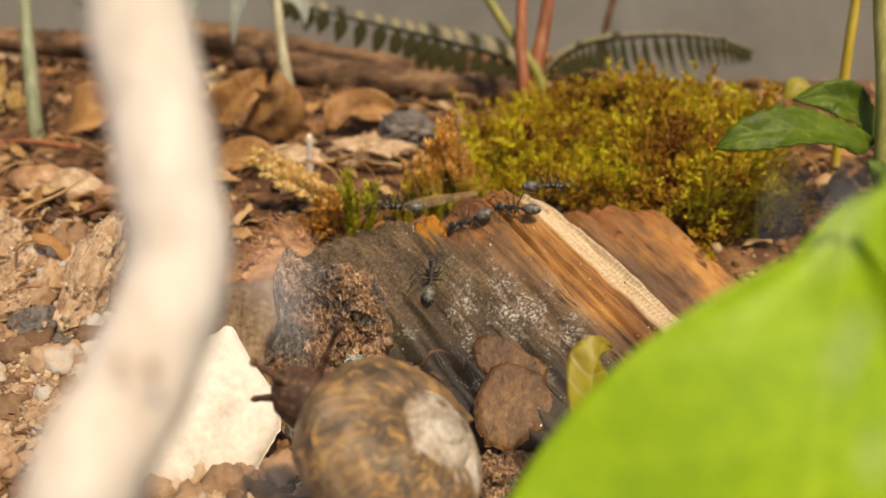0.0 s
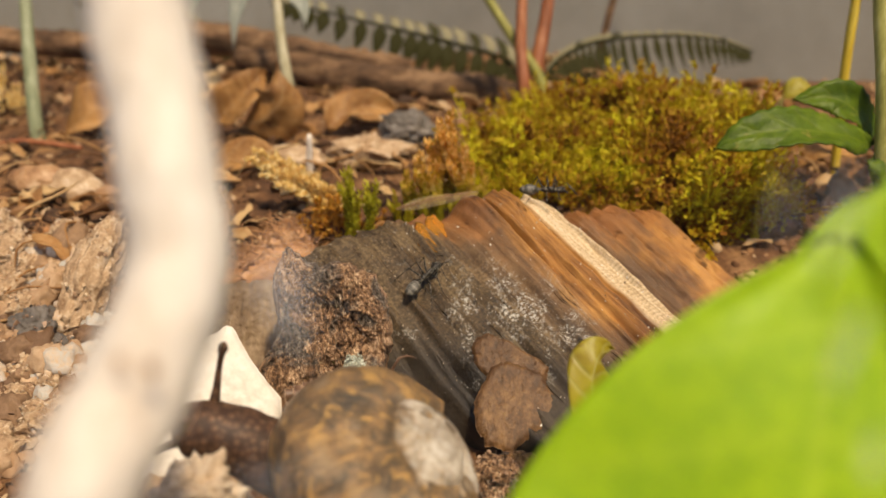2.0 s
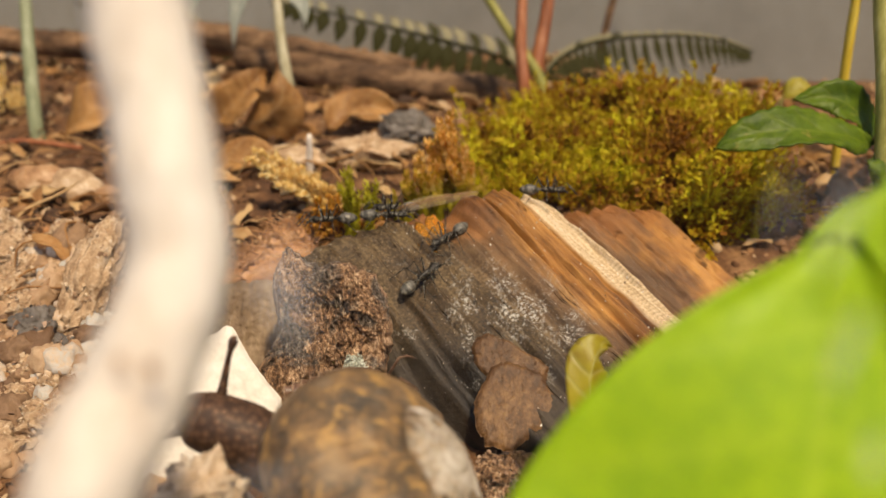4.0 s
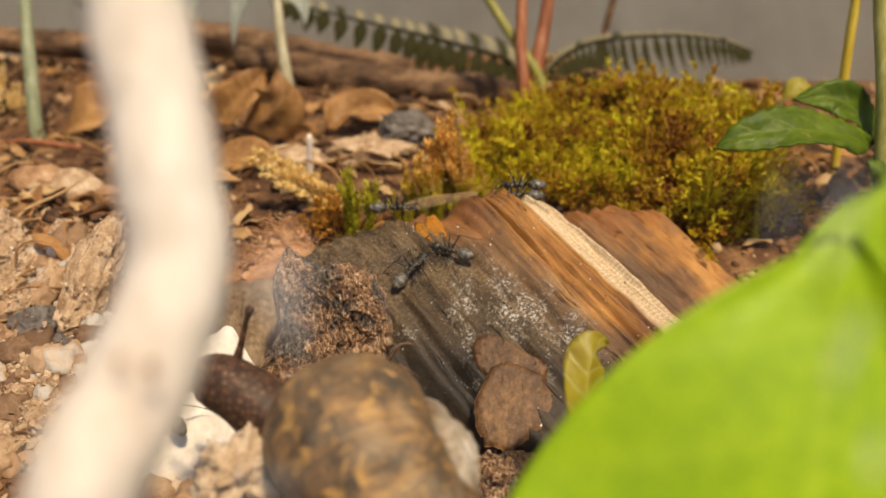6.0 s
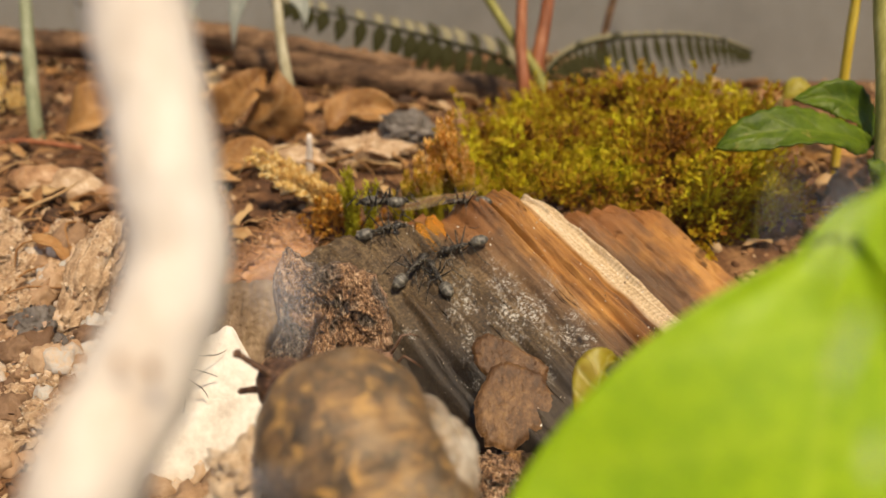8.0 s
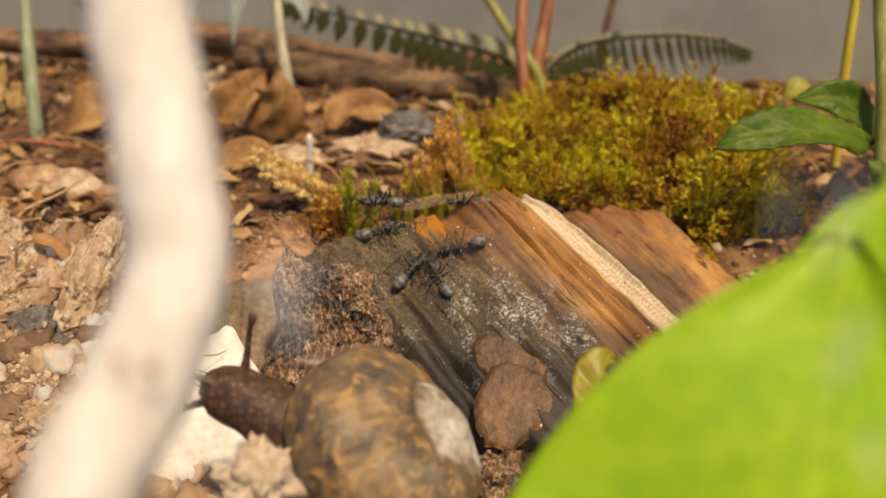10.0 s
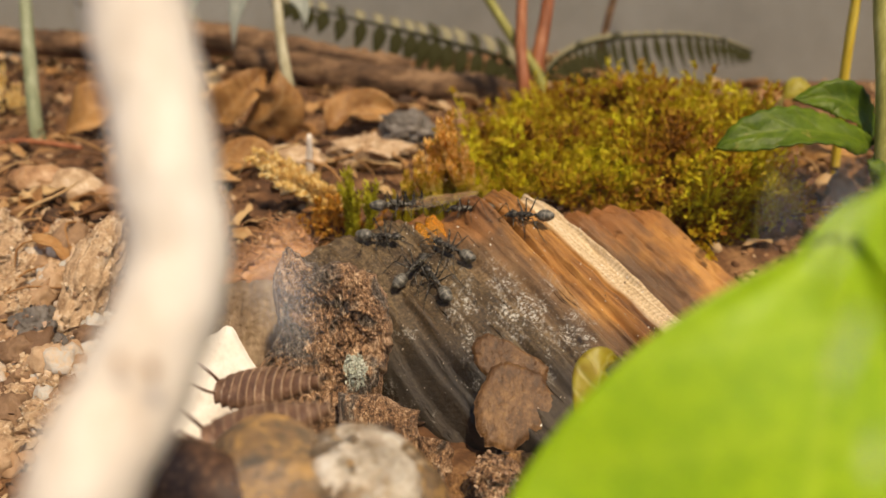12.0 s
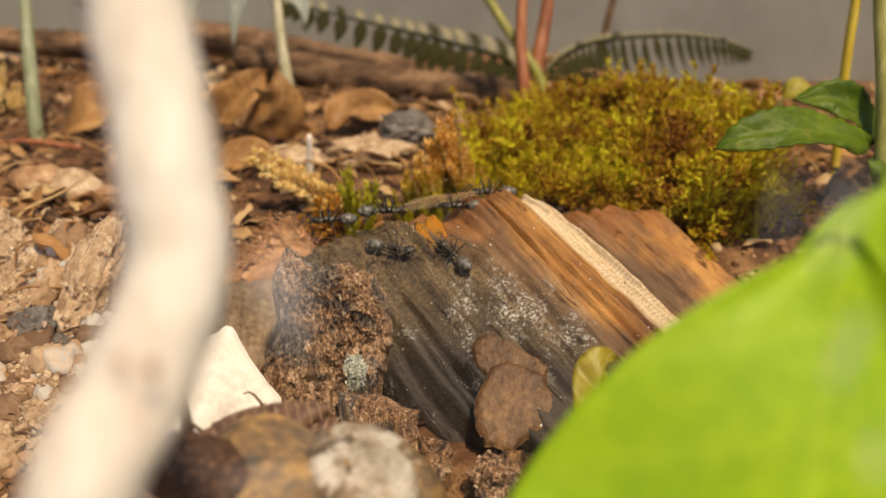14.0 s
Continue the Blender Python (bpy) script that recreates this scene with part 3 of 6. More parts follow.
def build_ground():
    xs = np.arange(-165, 165.1, 1.5)
    ys = np.arange(-100, 242, 1.5)
    verts = [(x, y, ground_z(x, y)) for y in ys for x in xs]
    w = len(xs)
    faces = [(j * w + i, j * w + i + 1, (j + 1) * w + i + 1, (j + 1) * w + i) for j in range(len(ys) - 1) for i in range(w - 1)]
    ob = raw("ground", verts, faces, M_SOIL)
    tagged(ob, "dark crumbly soil floor of a planted tank", "soil", kind="structure")


def slab_box(x0, x1, y0, y1, z0, z1, bevel=0.6):
    bm = bmesh.new()
    bmesh.ops.create_cube(bm, size=1.0)
    for v in bm.verts:
        v.co = Vector(((x0 + x1) / 2 + v.co.x * (x1 - x0), (y0 + y1) / 2 + v.co.y * (y1 - y0), (z0 + z1) / 2 + v.co.z * (z1 - z0)))
    bmesh.ops.bevel(bm, geom=bm.edges[:], offset=bevel, segments=2, affect="EDGES")
    return bm


def build_tank():
    ob = part("wall_back", slab_box(-170, 170, 241, 246, -8, 230), M_WALL, smooth=False)
    tagged(ob, "plain matt grey rear panel of the tank", "tank wall", kind="structure")
    for name, x in (("wall_left", -170), ("wall_right", 165)):
        ob = part(name, slab_box(x, x + 5, -100, 240.5, -8, 60), M_WALL, smooth=False)
        tagged(ob, "plain matt grey side panel of the tank", "tank wall", kind="structure")


def film_material(name, tint, share):
    """A film on glass that lets most light through: clear but for the given share."""
    n = Nodes(name)
    f = n.noise(n.mapped(), 900, 3, 0.6)
    n.colour(n.ramp(f, [(0.3, tuple(c * 0.85 for c in tint)), (0.7, tint)]))
    n.done(0.5, 0.3)
    clear = n.t.nodes.new("ShaderNodeBsdfTransparent")
    mixer = n.t.nodes.new("ShaderNodeMixShader")
    mixer.inputs[0].default_value = share
    n.link(clear.outputs[0], mixer.inputs[1])
    n.link(n.p.outputs[0], mixer.inputs[2])
    n.link(mixer.outputs[0], n.t.nodes["Material Output"].inputs["Surface"])
    return n.mat


def build_glass():
    """The tank's front pane, right before the camera, with pale patches for reflections on its inner face."""
    glass = empty("front_glass", at(0, 12, -6), "clear front glass of the tank with reflections built as pale patches", "tank wall", kind="structure")
    pane = part("pane", slab_box(-170, 170, -0.7, 0.5, 0, 236, 0.2), film_material("clear_glass", (0.9, 0.95, 0.95), 0.001), glass, smooth=False)
    pane.visible_shadow = False
    # whitish see-through patches imitate reflections and haze in the pane
    film = film_material("reflection_film", (0.78, 0.82, 0.86), 0.15)
    for x, z, w, h, lean in ((-2.64, 43.98, 0.24, 1.08, 4), (-3.06, 44.31, 0.24, 0.56, -10), (-3.41, 40.12, 0.61, 0.16, 0), (6.65, 45.44, 0.21, 0.89, 6), (5.64, 45.64, 0.10, 0.61, 4), (7.23, 42.98, 0.19, 0.75, 10), (8.15, 40.66, 0.17, 0.56, -14)):
        smear = part("smear", lump((w, 0.02, h), 3, 0.35, 1.5, x), film, glass, "pale film patch standing in for a reflection in the glass")
        smear.matrix_basis = at(x, 0.56, z + 6, 0, lean, 0)
        smear.visible_shadow = False


build_ground()
build_tank()
build_glass()


# ---- split wood ----
def split_slab(crest, foot, bumps, seed, ns=110, nt=90, depth=0.5):
    """A split piece of wood: grain lines run from the crest to the foot; the sides drop to the ground."""
    cr, ft = curve_points(crest, nt), curve_points(foot, nt)
    verts, uvs = [], []
    for i in range(ns):
        s = i / (ns - 1)
        for j in range(nt):
            t = j / (nt - 1)
            p = cr[j].lerp(ft[j], s)
            h = bumps(s, t)
            h += depth * 0.9 * noise.noise(Vector((t * 26 + seed, s * 1.6, seed))) + depth * 0.5 * noise.noise(Vector((t * 60, s * 4, seed + 5)))
            h += depth * 0.35 * noise.noise(Vector((t * 20, s * 16, seed + 9)))
            edge = min(s * 9, 1.0)
            h -= 1.6 * (1 - edge) ** 2 * (0.6 + 0.8 * noise.noise(Vector((t * 14, 3, seed))))
            q = p + Vector((0.05, -0.25, 0.95)) * h
            if i == 0:
                q += Vector((0, 0.9, -0.3)) * noise.noise(Vector((t * 22, 1, seed)))
            verts.append(q)
            uvs.append((s, t))
    faces = [(i * nt + j, (i + 1) * nt + j, (i + 1) * nt + j + 1, i * nt + j + 1) for i in range(ns - 1) for j in range(nt - 1)]
    rim = [j for j in range(nt)] + [i * nt + nt - 1 for i in range(1, ns)] + [(ns - 1) * nt + j for j in range(nt - 2, -1, -1)] + [i * nt for i in range(ns - 2, 0, -1)]
    centre = sum((verts[k] for k in rim), Vector()) / len(rim)
    last = rim
    for level in (0.35, 0.7, 1.0):
        ring = []
        for k in rim:
            v = verts[k]
            low = Vector((v.x, v.y, -1.0))
            q = v.lerp(low, level) + (centre - v).normalized() * (0.6 * level + 0.5 * noise.noise(v * 0.8 + Vector((0, 0, level * 9))))
            ring.append(len(verts))
            verts.append(Vector((q.x, q.y, q.z)))
            uvs.append((uvs[k][0] + level * 0.05, uvs[k][1]))
        n = len(rim)
        for a in range(n):
            b = (a + 1) % n
            faces.append((last[a], last[b], ring[b], ring[a]))
        last = ring
    faces.append(tuple(last))
    return verts, faces, uvs


def build_wood():
    def main_bumps(s, t):
        h = 0.9 * math.sin(math.pi * min(t / 0.9, 1)) * (0.3 + s)
        h += 0.7 * math.exp(-((t - 0.80) / 0.05) ** 2) * (1 - 0.5 * s)
        h -= 1.5 * math.exp(-((t - 0.70) / 0.012) ** 2) * (1 - s) ** 2
        h += 0.8 * math.exp(-((t - 0.665) / 0.03) ** 2) * (1 - s) ** 2
        h -= 0.6 * math.exp(-((t - 0.865) / 0.010) ** 2)
        h -= 1.3 * math.exp(-((t - 0.52) / 0.07) ** 2 - ((s - 0.05) / 0.12) ** 2)
        h -= 0.5 * math.exp(-((t - 0.38) / 0.012) ** 2) * step(0.1, 0.4, s)
        h -= 6.0 * max(0.0, (0.20 - t) / 0.20) ** 1.4 * step(0.2, 0.55, s)
        h += 0.7 * math.exp(-((t - 0.62) / 0.06) ** 2) * (1 - 0.6 * s)
        return h

    crest = [(-15.5, 81, 17.2), (-9.2, 84.5, 18.8), (-4.2, 86.8, 19.2), (2.0, 88.6, 20.4), (6.4, 89.6, 21.3), (11.0, 89.4, 21.0)]
    foot = [(8, 56.4, 1.5), (13, 57.5, 2.6), (18, 58.8, 4.0), (23, 60, 5.5), (27, 61, 7.0), (31.5, 62, 8.7)]
    log = empty("split_log", at(0, 0, 0), "split piece of brown weathered wood with a pale sapwood edge", "wood")
    v, f, uv = split_slab(crest, foot, main_bumps, 2.0, 150, 140, depth=0.75)
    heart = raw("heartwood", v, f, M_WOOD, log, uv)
    tagged(grains(heart, 900, 0.04, 0.14, M_SPECK, "speck", 70, lambda p: p.z > 6), "pale specks of grit on the wood")

    def side_bumps(s, t):
        return 0.32 * math.sin(t * 13) + 0.2 * math.sin(t * 31 + 2 * s) + 0.5 * math.sin(math.pi * t) - 0.9 * math.exp(-((t - 0.42) / 0.03) ** 2) - 0.5 * math.exp(-((t - 0.72) / 0.02) ** 2)

    crest = [(12.5, 91.5, 17.2), (17, 94, 17.6), (22, 97.5, 16.6), (27.0, 99.5, 16.2)]
    foot = [(31, 63, 5.5), (35, 70, 4.5), (39, 76, 4.0), (44, 82, 3.0)]
    v, f, uv = split_slab(crest, foot, side_bumps, 6.0, 110, 110, 0.75)
    uv = [(a, 0.50 + 0.17 * b) for a, b in uv]
    tagged(raw("side_split", v, f, M_SIDEWOOD, log, uv), "rough brown lower split of the wood")


build_wood()


# ---- bark, flakes and chips round the wood ----
def bark_face(w):
    """Height of flaky bark: swells, stepped plates, fibrous ridges and pits."""
    q = 2.6 * noise.noise(w * 0.26) + 0.5 * noise.noise(w * 1.1)
    low = math.floor(q * 1.7)
    plate = (low + step(0.0, 0.22, q * 1.7 - low)) / 1.7
    ridge = (1 - abs(noise.noise(Vector((w.x * 1.5 + w.z * 0.5, w.y, w.z * 0.55))))) ** 2
    return 0.6 * noise.noise(w * 0.15) + 0.5 * plate + 0.36 * ridge + 0.20 * noise.noise(w * 2.6) + 0.13 * noise.noise(w * 6.5)


def crust(outline, thick, seed, rough=0.6, cells=110, bow=0.0, layers=0.0, ragged=1.0, flaky=False):
    """A chip of bark: outline in its own plane (x, z), thick in y, with a craggy face."""
    pts = [Vector((x, 0, z)) for x, z in outline]
    centre = sum(pts, Vector()) / len(pts)
    loop = pts + pts[:1]
    cells = 264 if flaky else cells
    ring = []
    for i in range(cells):
        f = i / cells * len(pts)
        j = int(f)
        ring.append(loop[j].lerp(loop[j + 1], f - j))
    rings = 76 if flaky else 34
    verts, faces = [], []
    for side in (-1, 1):
        start = len(verts)
        for r in range(1, rings + 1):
            k = r / rings
            for p in ring:
                q = centre.lerp(p, k)
                jag = 1 + (0.06 * noise.noise(p * 1.2 + Vector((seed, 0, 0))) + 0.05 * noise.noise(p * 3.1 + Vector((seed, 0, 0)))) * k * k * ragged
                q = centre + (q - centre) * jag
                h = thick * 0.5 * (1 - k ** 12)
                w = Vector((q.x, seed * 3.1, q.z))
                if flaky:
                    h += rough * bark_face(w) * (1 - 0.75 * k ** 14)
                else:
                    h += rough * (noise.noise(w * 0.35) + 0.8 * abs(noise.noise(w * 0.8)) + 0.55 * noise.noise(w * 1.7) + 0.35 * noise.noise(w * 4.0)) * (1 - k ** 8)
                h += bow * (1 - k * k)
                if layers:
                    g = (w.x * 0.55 + w.z * 0.35 + 0.8 * noise.noise(w * 0.6)) % 1.4
                    h += layers * (g / 1.4) * (1 - k ** 8)
                verts.append((q.x, side * h if side < 0 else thick * 0.5 * (1 - k ** 12) + 0.05, q.z))
        verts.append((centre.x, side * thick * 0.5 - (rough * bark_face(Vector((centre.x, seed * 3.1, centre.z))) + bow if flaky and side < 0 else 0), centre.z))
        hub = len(verts) - 1
        for r in range(rings - 1):
            for j in range(cells):
                a, b = start + r * cells + j, start + r * cells + (j + 1) % cells
                q = (a, b, b + cells, a + cells)
                faces.append(q if side < 0 else q[::-1])
        for j in range(cells):
            a, b = start + j, start + (j + 1) % cells
            faces.append((b, a, hub) if side < 0 else (a, b, hub))
    half = rings * cells + 1
    o = (rings - 1) * cells
    for j in range(cells):
        a, b = o + j, o + (j + 1) % cells
        faces.append((b, a, a + half, b + half))
    return verts, faces


def chip(name, base, turn, outline, thick, material, label, category, seed, rough=0.5, bow=0.0, layers=0.0, ragged=1.0, flaky=False):
    v, f = crust(outline, thick, seed, rough, bow=bow, layers=layers, ragged=ragged, flaky=flaky)
    ob = raw(name, v, f, material)
    ob.matrix_basis = at(*base, *turn)
    return tagged(ob, label, category)


def fray(owner, seed, edge):
    """Loose fibres along the torn edge of a husk."""
    rnd = random.Random(seed)
    bm = bmesh.new()
    line = curve_points([(x, 0, z) for x, z in edge], 90)
    for p in line:
        for _ in range(2):
            a = p + Vector((rnd.gauss(0, 0.4), rnd.gauss(-0.5, 0.3), rnd.gauss(-0.6, 0.5)))
            d = Vector((rnd.gauss(-0.35, 0.5), rnd.gauss(-0.3, 0.35), rnd.uniform(0.1, 1.0))) * rnd.uniform(0.8, 2.4)
            sweep([a - d * 0.6, a + Vector((0, -0.15, 0.1)), a + d], [0.07, 0.06, 0.02], 4, bm)
    part("fibre", bm, M_HUSK, bpy.data.objects[owner], "frayed orange fibres")


def build_chips():
    bark = chip("bark_piece", (-10.5, 66.5, 2.0), (-24, 0, 8),
                [(-4.0, 20.3), (-2.3, 18.7), (-0.8, 18.0), (1.1, 18.5), (3.3, 17.4), (4.6, 16.7), (5.6, 14.8), (5.9, 13.1), (6.1, 10.0), (5.3, 7.7), (4.6, 5.2), (3.6, 0.5), (-5.0, 0.0), (-7.4, 5.5), (-7.4, 8.2), (-6.0, 10.2), (-5.1, 11.9), (-5.5, 14.9), (-5.5, 17.2), (-4.7, 18.8)],
                3.0, M_BARK, "thick crusty dark bark piece leaning on the split wood", "bark", 1.0, 1.35, 0.3, ragged=0.7, flaky=True)
    lichen = islands("grey_lichen", [(0.1, (0.36, 0.38, 0.31)), (0.5, (0.50, 0.53, 0.45)), (0.95, (0.62, 0.64, 0.55))], 0.8, 1.0, bump_mm=0.2)
    tagged(grains(bark, 1100, 0.06, 0.20, lichen, "lichen_patch", 73, lambda p: p.y < 0 and ((p.x - 2.1) / 1.25) ** 2 + ((p.z - 7.3) / 2.0) ** 2 < 0.75 + 0.5 * noise.noise(p * 1.3)), "pale grey-green lichen patch")
    tagged(grains(bark, 700, 0.03, 0.11, M_GRAIN, "crust_grain", 71, lambda p: p.y < 0.4), "loose pinkish-brown crust grains")
    slab = chip("bark_piece", (-1.0, 60.5, 3.0), (-38, 0, -4),
                [(-9.3, 7.3), (-6.8, 7.1), (-5.3, 7.3), (-4.5, 6.9), (-3.8, 6.6), (-3.0, 6.1), (-1.4, 5.9), (-1.7, 4.9), (-1.4, 3.7), (-0.7, 3.0), (0.1, 2.8), (1.5, 3.1), (1.9, 2.4), (1.7, 1.6), (2.2, -1.6), (-1.0, -3.2), (-8.4, -3.2)],
                1.8, M_BARK, "low crusty brown bark slab lying before the wood", "bark", 3.0, 0.9, 0.2, ragged=0.5, flaky=True)
    tagged(grains(slab, 400, 0.03, 0.11, M_GRAIN, "crust_grain", 72, lambda p: p.y < 0.4), "loose pinkish-brown crust grains")
    chip("bark_piece", (2.0, 58.6, 2.6), (-46, 0, -2),
         [(-2.6, 1.7), (-0.6, 1.4), (1.2, 0.7), (2.1, 1.5), (2.4, 3.1), (4.0, 3.9), (6.2, 3.7), (7.4, 1.6), (7.6, -2.6), (-2.6, -2.8)],
         1.6, M_OCHRE, "ridged ochre-brown bark scrap before the wood", "bark", 5.0, 0.6, 0.2, ragged=0.6, flaky=True)
    chip("bark_flake", (6.5, 66.7, 8.4), (-53, 0, -4),
         [(-3.9, 4.3), (-3.4, 5.4), (-2.4, 5.9), (-1.3, 5.4), (0.0, 5.0), (1.2, 4.1), (2.8, 3.3), (3.8, 2.3), (3.6, 0.0), (1.7, -0.6), (0.1, 0.4), (-2.1, 1.0), (-3.4, 2.0)], 1.0, M_FLAKE,
         "lumpy warm brown resin-like bark flake on the wood", "bark", 5.0, 0.16, ragged=0.7, flaky=True)
    chip("bark_flake", (6.5, 66.5, 8.9), (-52, 0, -4),
         [(-1.9, 1.8), (-0.9, 2.4), (0.1, 2.5), (1.0, 2.0), (1.7, 1.9), (3.2, 1.2), (3.7, -0.2), (4.6, -1.5), (3.0, -4.2), (0.2, -6.4), (-2.3, -5.9), (-3.2, -4.0), (-3.5, -1.8)], 0.9, M_FLAKE,
         "broad warm brown resin-like bark flake on the wood", "bark", 4.0, 0.12, ragged=0.7, flaky=True)
    chip("white_chip", (-19.2, 60.5, 4.0), (-32, 0, 14),
         [(0.4, 13.0), (0.9, 12.9), (1.3, 12.1), (2.2, 9.9), (3.5, 7.6), (4.9, 5.5), (4.5, 2.8), (1.8, -0.8), (-4.1, -1.0), (-8.2, -1.0), (-7.4, 3.2), (-5.1, 7.7), (-2.3, 11.5)], 1.6, M_WHITE,
         "smooth white chip standing tilted in the soil", "chip", 7.0, 0.10, ragged=0.3)
    chip("husk_piece", (-19.5, 85.5, 10.0), (-30, 0, 20),
         [(-6.5, -1), (-6.0, 3.0), (-3.0, 4.6), (-0.6, 6.8), (2.2, 8.6), (4.2, 7.0), (5.6, 4.0), (4.6, -1)], 1.2, M_HUSK,
         "fibrous orange husk piece beside the wood", "husk", 8.0, 0.35)
    chip("husk_piece", (-48.7, 96.0, 11.2), (-40, 0, -14),
         [(-5.4, 0.6), (-4.6, 2.6), (-1.2, 3.3), (3.0, 2.6), (5.2, 0.6), (4.0, -1.6), (-0.5, -2.8), (-3.5, -1.4)], 1.6, M_HUSK,
         "frayed orange husk piece lying on the soil", "husk", 9.0, 0.4)
    fray("husk_piece", 8.0, [(-6, 2), (-2, 5.6), (2.2, 8.4), (5.0, 4.6)])
    fray("husk_piece.001", 9.0, [(-5.2, 0.8), (-3.6, 2.9), (1.0, 3.1), (4.8, 0.9), (0.0, -2.4)])
    chip("dark_wood_chip", (-22.5, 77, 5.0), (-35, 10, 12),
         [(-6, -2), (-6, 4), (-3, 9), (3, 10), (6.5, 6), (6, -2)], 3.0, M_WORN,
         "brown wood lump in shade beside the bark", "wood", 10.0, 0.4)


build_chips()


# ---- stones, clods and soil crumbs ----
def stone(name, x, y, lift, r, turn, material, label, category, seed, rough=0.25, size=1.0, sharp=0.0, detail=5):
    ob = part(name, lump(r, detail, rough, size, seed, sharp), material)
    ob.matrix_basis = at(x, y, ground_z(x, y) + lift, *turn)
    if name == "clod":
        pale = material in (M_CLOD, M_CLAY)
        tagged(grains(ob, 420 if pale else 200, 0.08, 0.4, M_PALEGRAIN if pale else M_GRAIN, "grit", 80 + seed), "coarse grit stuck to the clod")
    return tagged(ob, label, category)


def build_stones():
    pebble = stone("stone", -61.2, 117, 1.8, (4.6, 3.4, 2.7), (0, 4, -6), M_STONE, "brown pebble with a pale squared end half in the soil", "pebble", 1, 0.16, 1.1, 0.25)
    cap = part("pale_end", lump((4.4, 3.3, 2.4), 4, 0.10, 1.2, 6, 0.75), M_CLOD, pebble, "pale tan squared end")
    cap.matrix_basis = at(4.6, 0.1, -0.1, 8, 0, 4)
    stone("stone", -50.5, 115, 1.0, (2.0, 1.7, 1.8), (0, 0, 20), M_STONE, "small orange-brown pebble beside a larger one", "pebble", 2, 0.15)
    stone("clod", -40.5, 84.5, 2.4, (2.6, 3.0, 7.6), (-38, 24, 10), M_CLOD, "pale crumbly clod of dried clay", "clod", 3, 0.42, 1.5)
    stone("clod", -51.5, 84, 0.6, (3.4, 3.0, 2.6), (0, 0, 40), M_CLOD, "rounded pale clod of dried clay", "clod", 4, 0.5, 1.7)
    stone("clod", -45.5, 79.5, 0.4, (2.6, 2.4, 2.2), (0, 0, 10), M_GREY, "grey-brown gritty pebble in the soil", "pebble", 5, 0.35, 1.7)
    stone("clod", -41.8, 77.5, 0.2, (1.7, 1.6, 1.5), (0, 0, 70), M_GREY, "small grey gritty pebble in the soil", "pebble", 6, 0.3, 1.7)
    stone("clod", -38.5, 67.0, 1.0, (3.0, 2.6, 2.3), (10, 0, 30), M_CLOD, "tan crumb of dried clay on the soil", "clod", 7, 0.5, 1.7)
    for k, (x, y, r) in enumerate(((-50.5, 88, 2.5), (-55, 86, 2.6), (-47.5, 82.5, 1.9), (-53, 92.5, 2.4), (-49, 78, 2.3), (-44.5, 75, 1.8), (-44.5, 70, 2.5), (-47.5, 95, 2.2), (-57, 96, 2.8), (-41, 72.5, 1.6))):
        stone("clod", x, y, 0.3, (r * 1.1, r, r * 0.85), (0, 0, 40 * k), M_CLOD, "crumbly tan clod of dried clay on the soil", "clod", 40 + k, 0.5, 1.7)
    stone("clod", -42.5, 63.5, 0.2, (4.0, 3.4, 2.6), (0, 12, 60), M_CLOD, "broad tan crumb of dried clay", "clod", 8, 0.5, 1.6)
    stone("white_bead", -47.6, 91, 1.0, (1.1, 1.0, 1.0), (0, 0, 0), M_WHITE, "small round white bead on the soil", "bead", 9, 0.06)
    stone("clod", 4.6, 57.0, 2.4, (2.1, 1.9, 1.6), (0, 0, 50), M_BARK, "dark gritty soil crumb before the wood", "clod", 10, 0.45, 1.6)
    stone("clod", -24.5, 50.5, 0.6, (5.0, 3.4, 2.8), (0, -8, 20), M_CLAY, "low tan clod of dried clay under the chip", "clod", 11, 0.4, 1.4)
    stone("clod", -15.8, 46.0, 0.2, (3.6, 2.8, 2.0), (0, 0, -30), M_CLAY, "low tan clod of dried clay", "clod", 12, 0.4, 1.5)
    stone("grey_stone", -6.5, 143, 2.6, (5.0, 3.4, 3.8), (0, 0, 0), M_GREY, "dark grey rough stone in the litter", "stone", 13, 0.5, 1.6)
    stone("grey_stone", -13.0, 136, 1.0, (6.4, 3.6, 2.6), (0, 0, 12), M_CLOD, "pale weathered stone in the litter", "stone", 14, 0.6, 1.8)
    stone("grey_stone", -25.0, 130, 0.8, (6.0, 3.2, 2.6), (0, 0, -12), M_CLOD, "flat pale stone in the litter", "stone", 15, 0.3, 1.3)


build_stones()


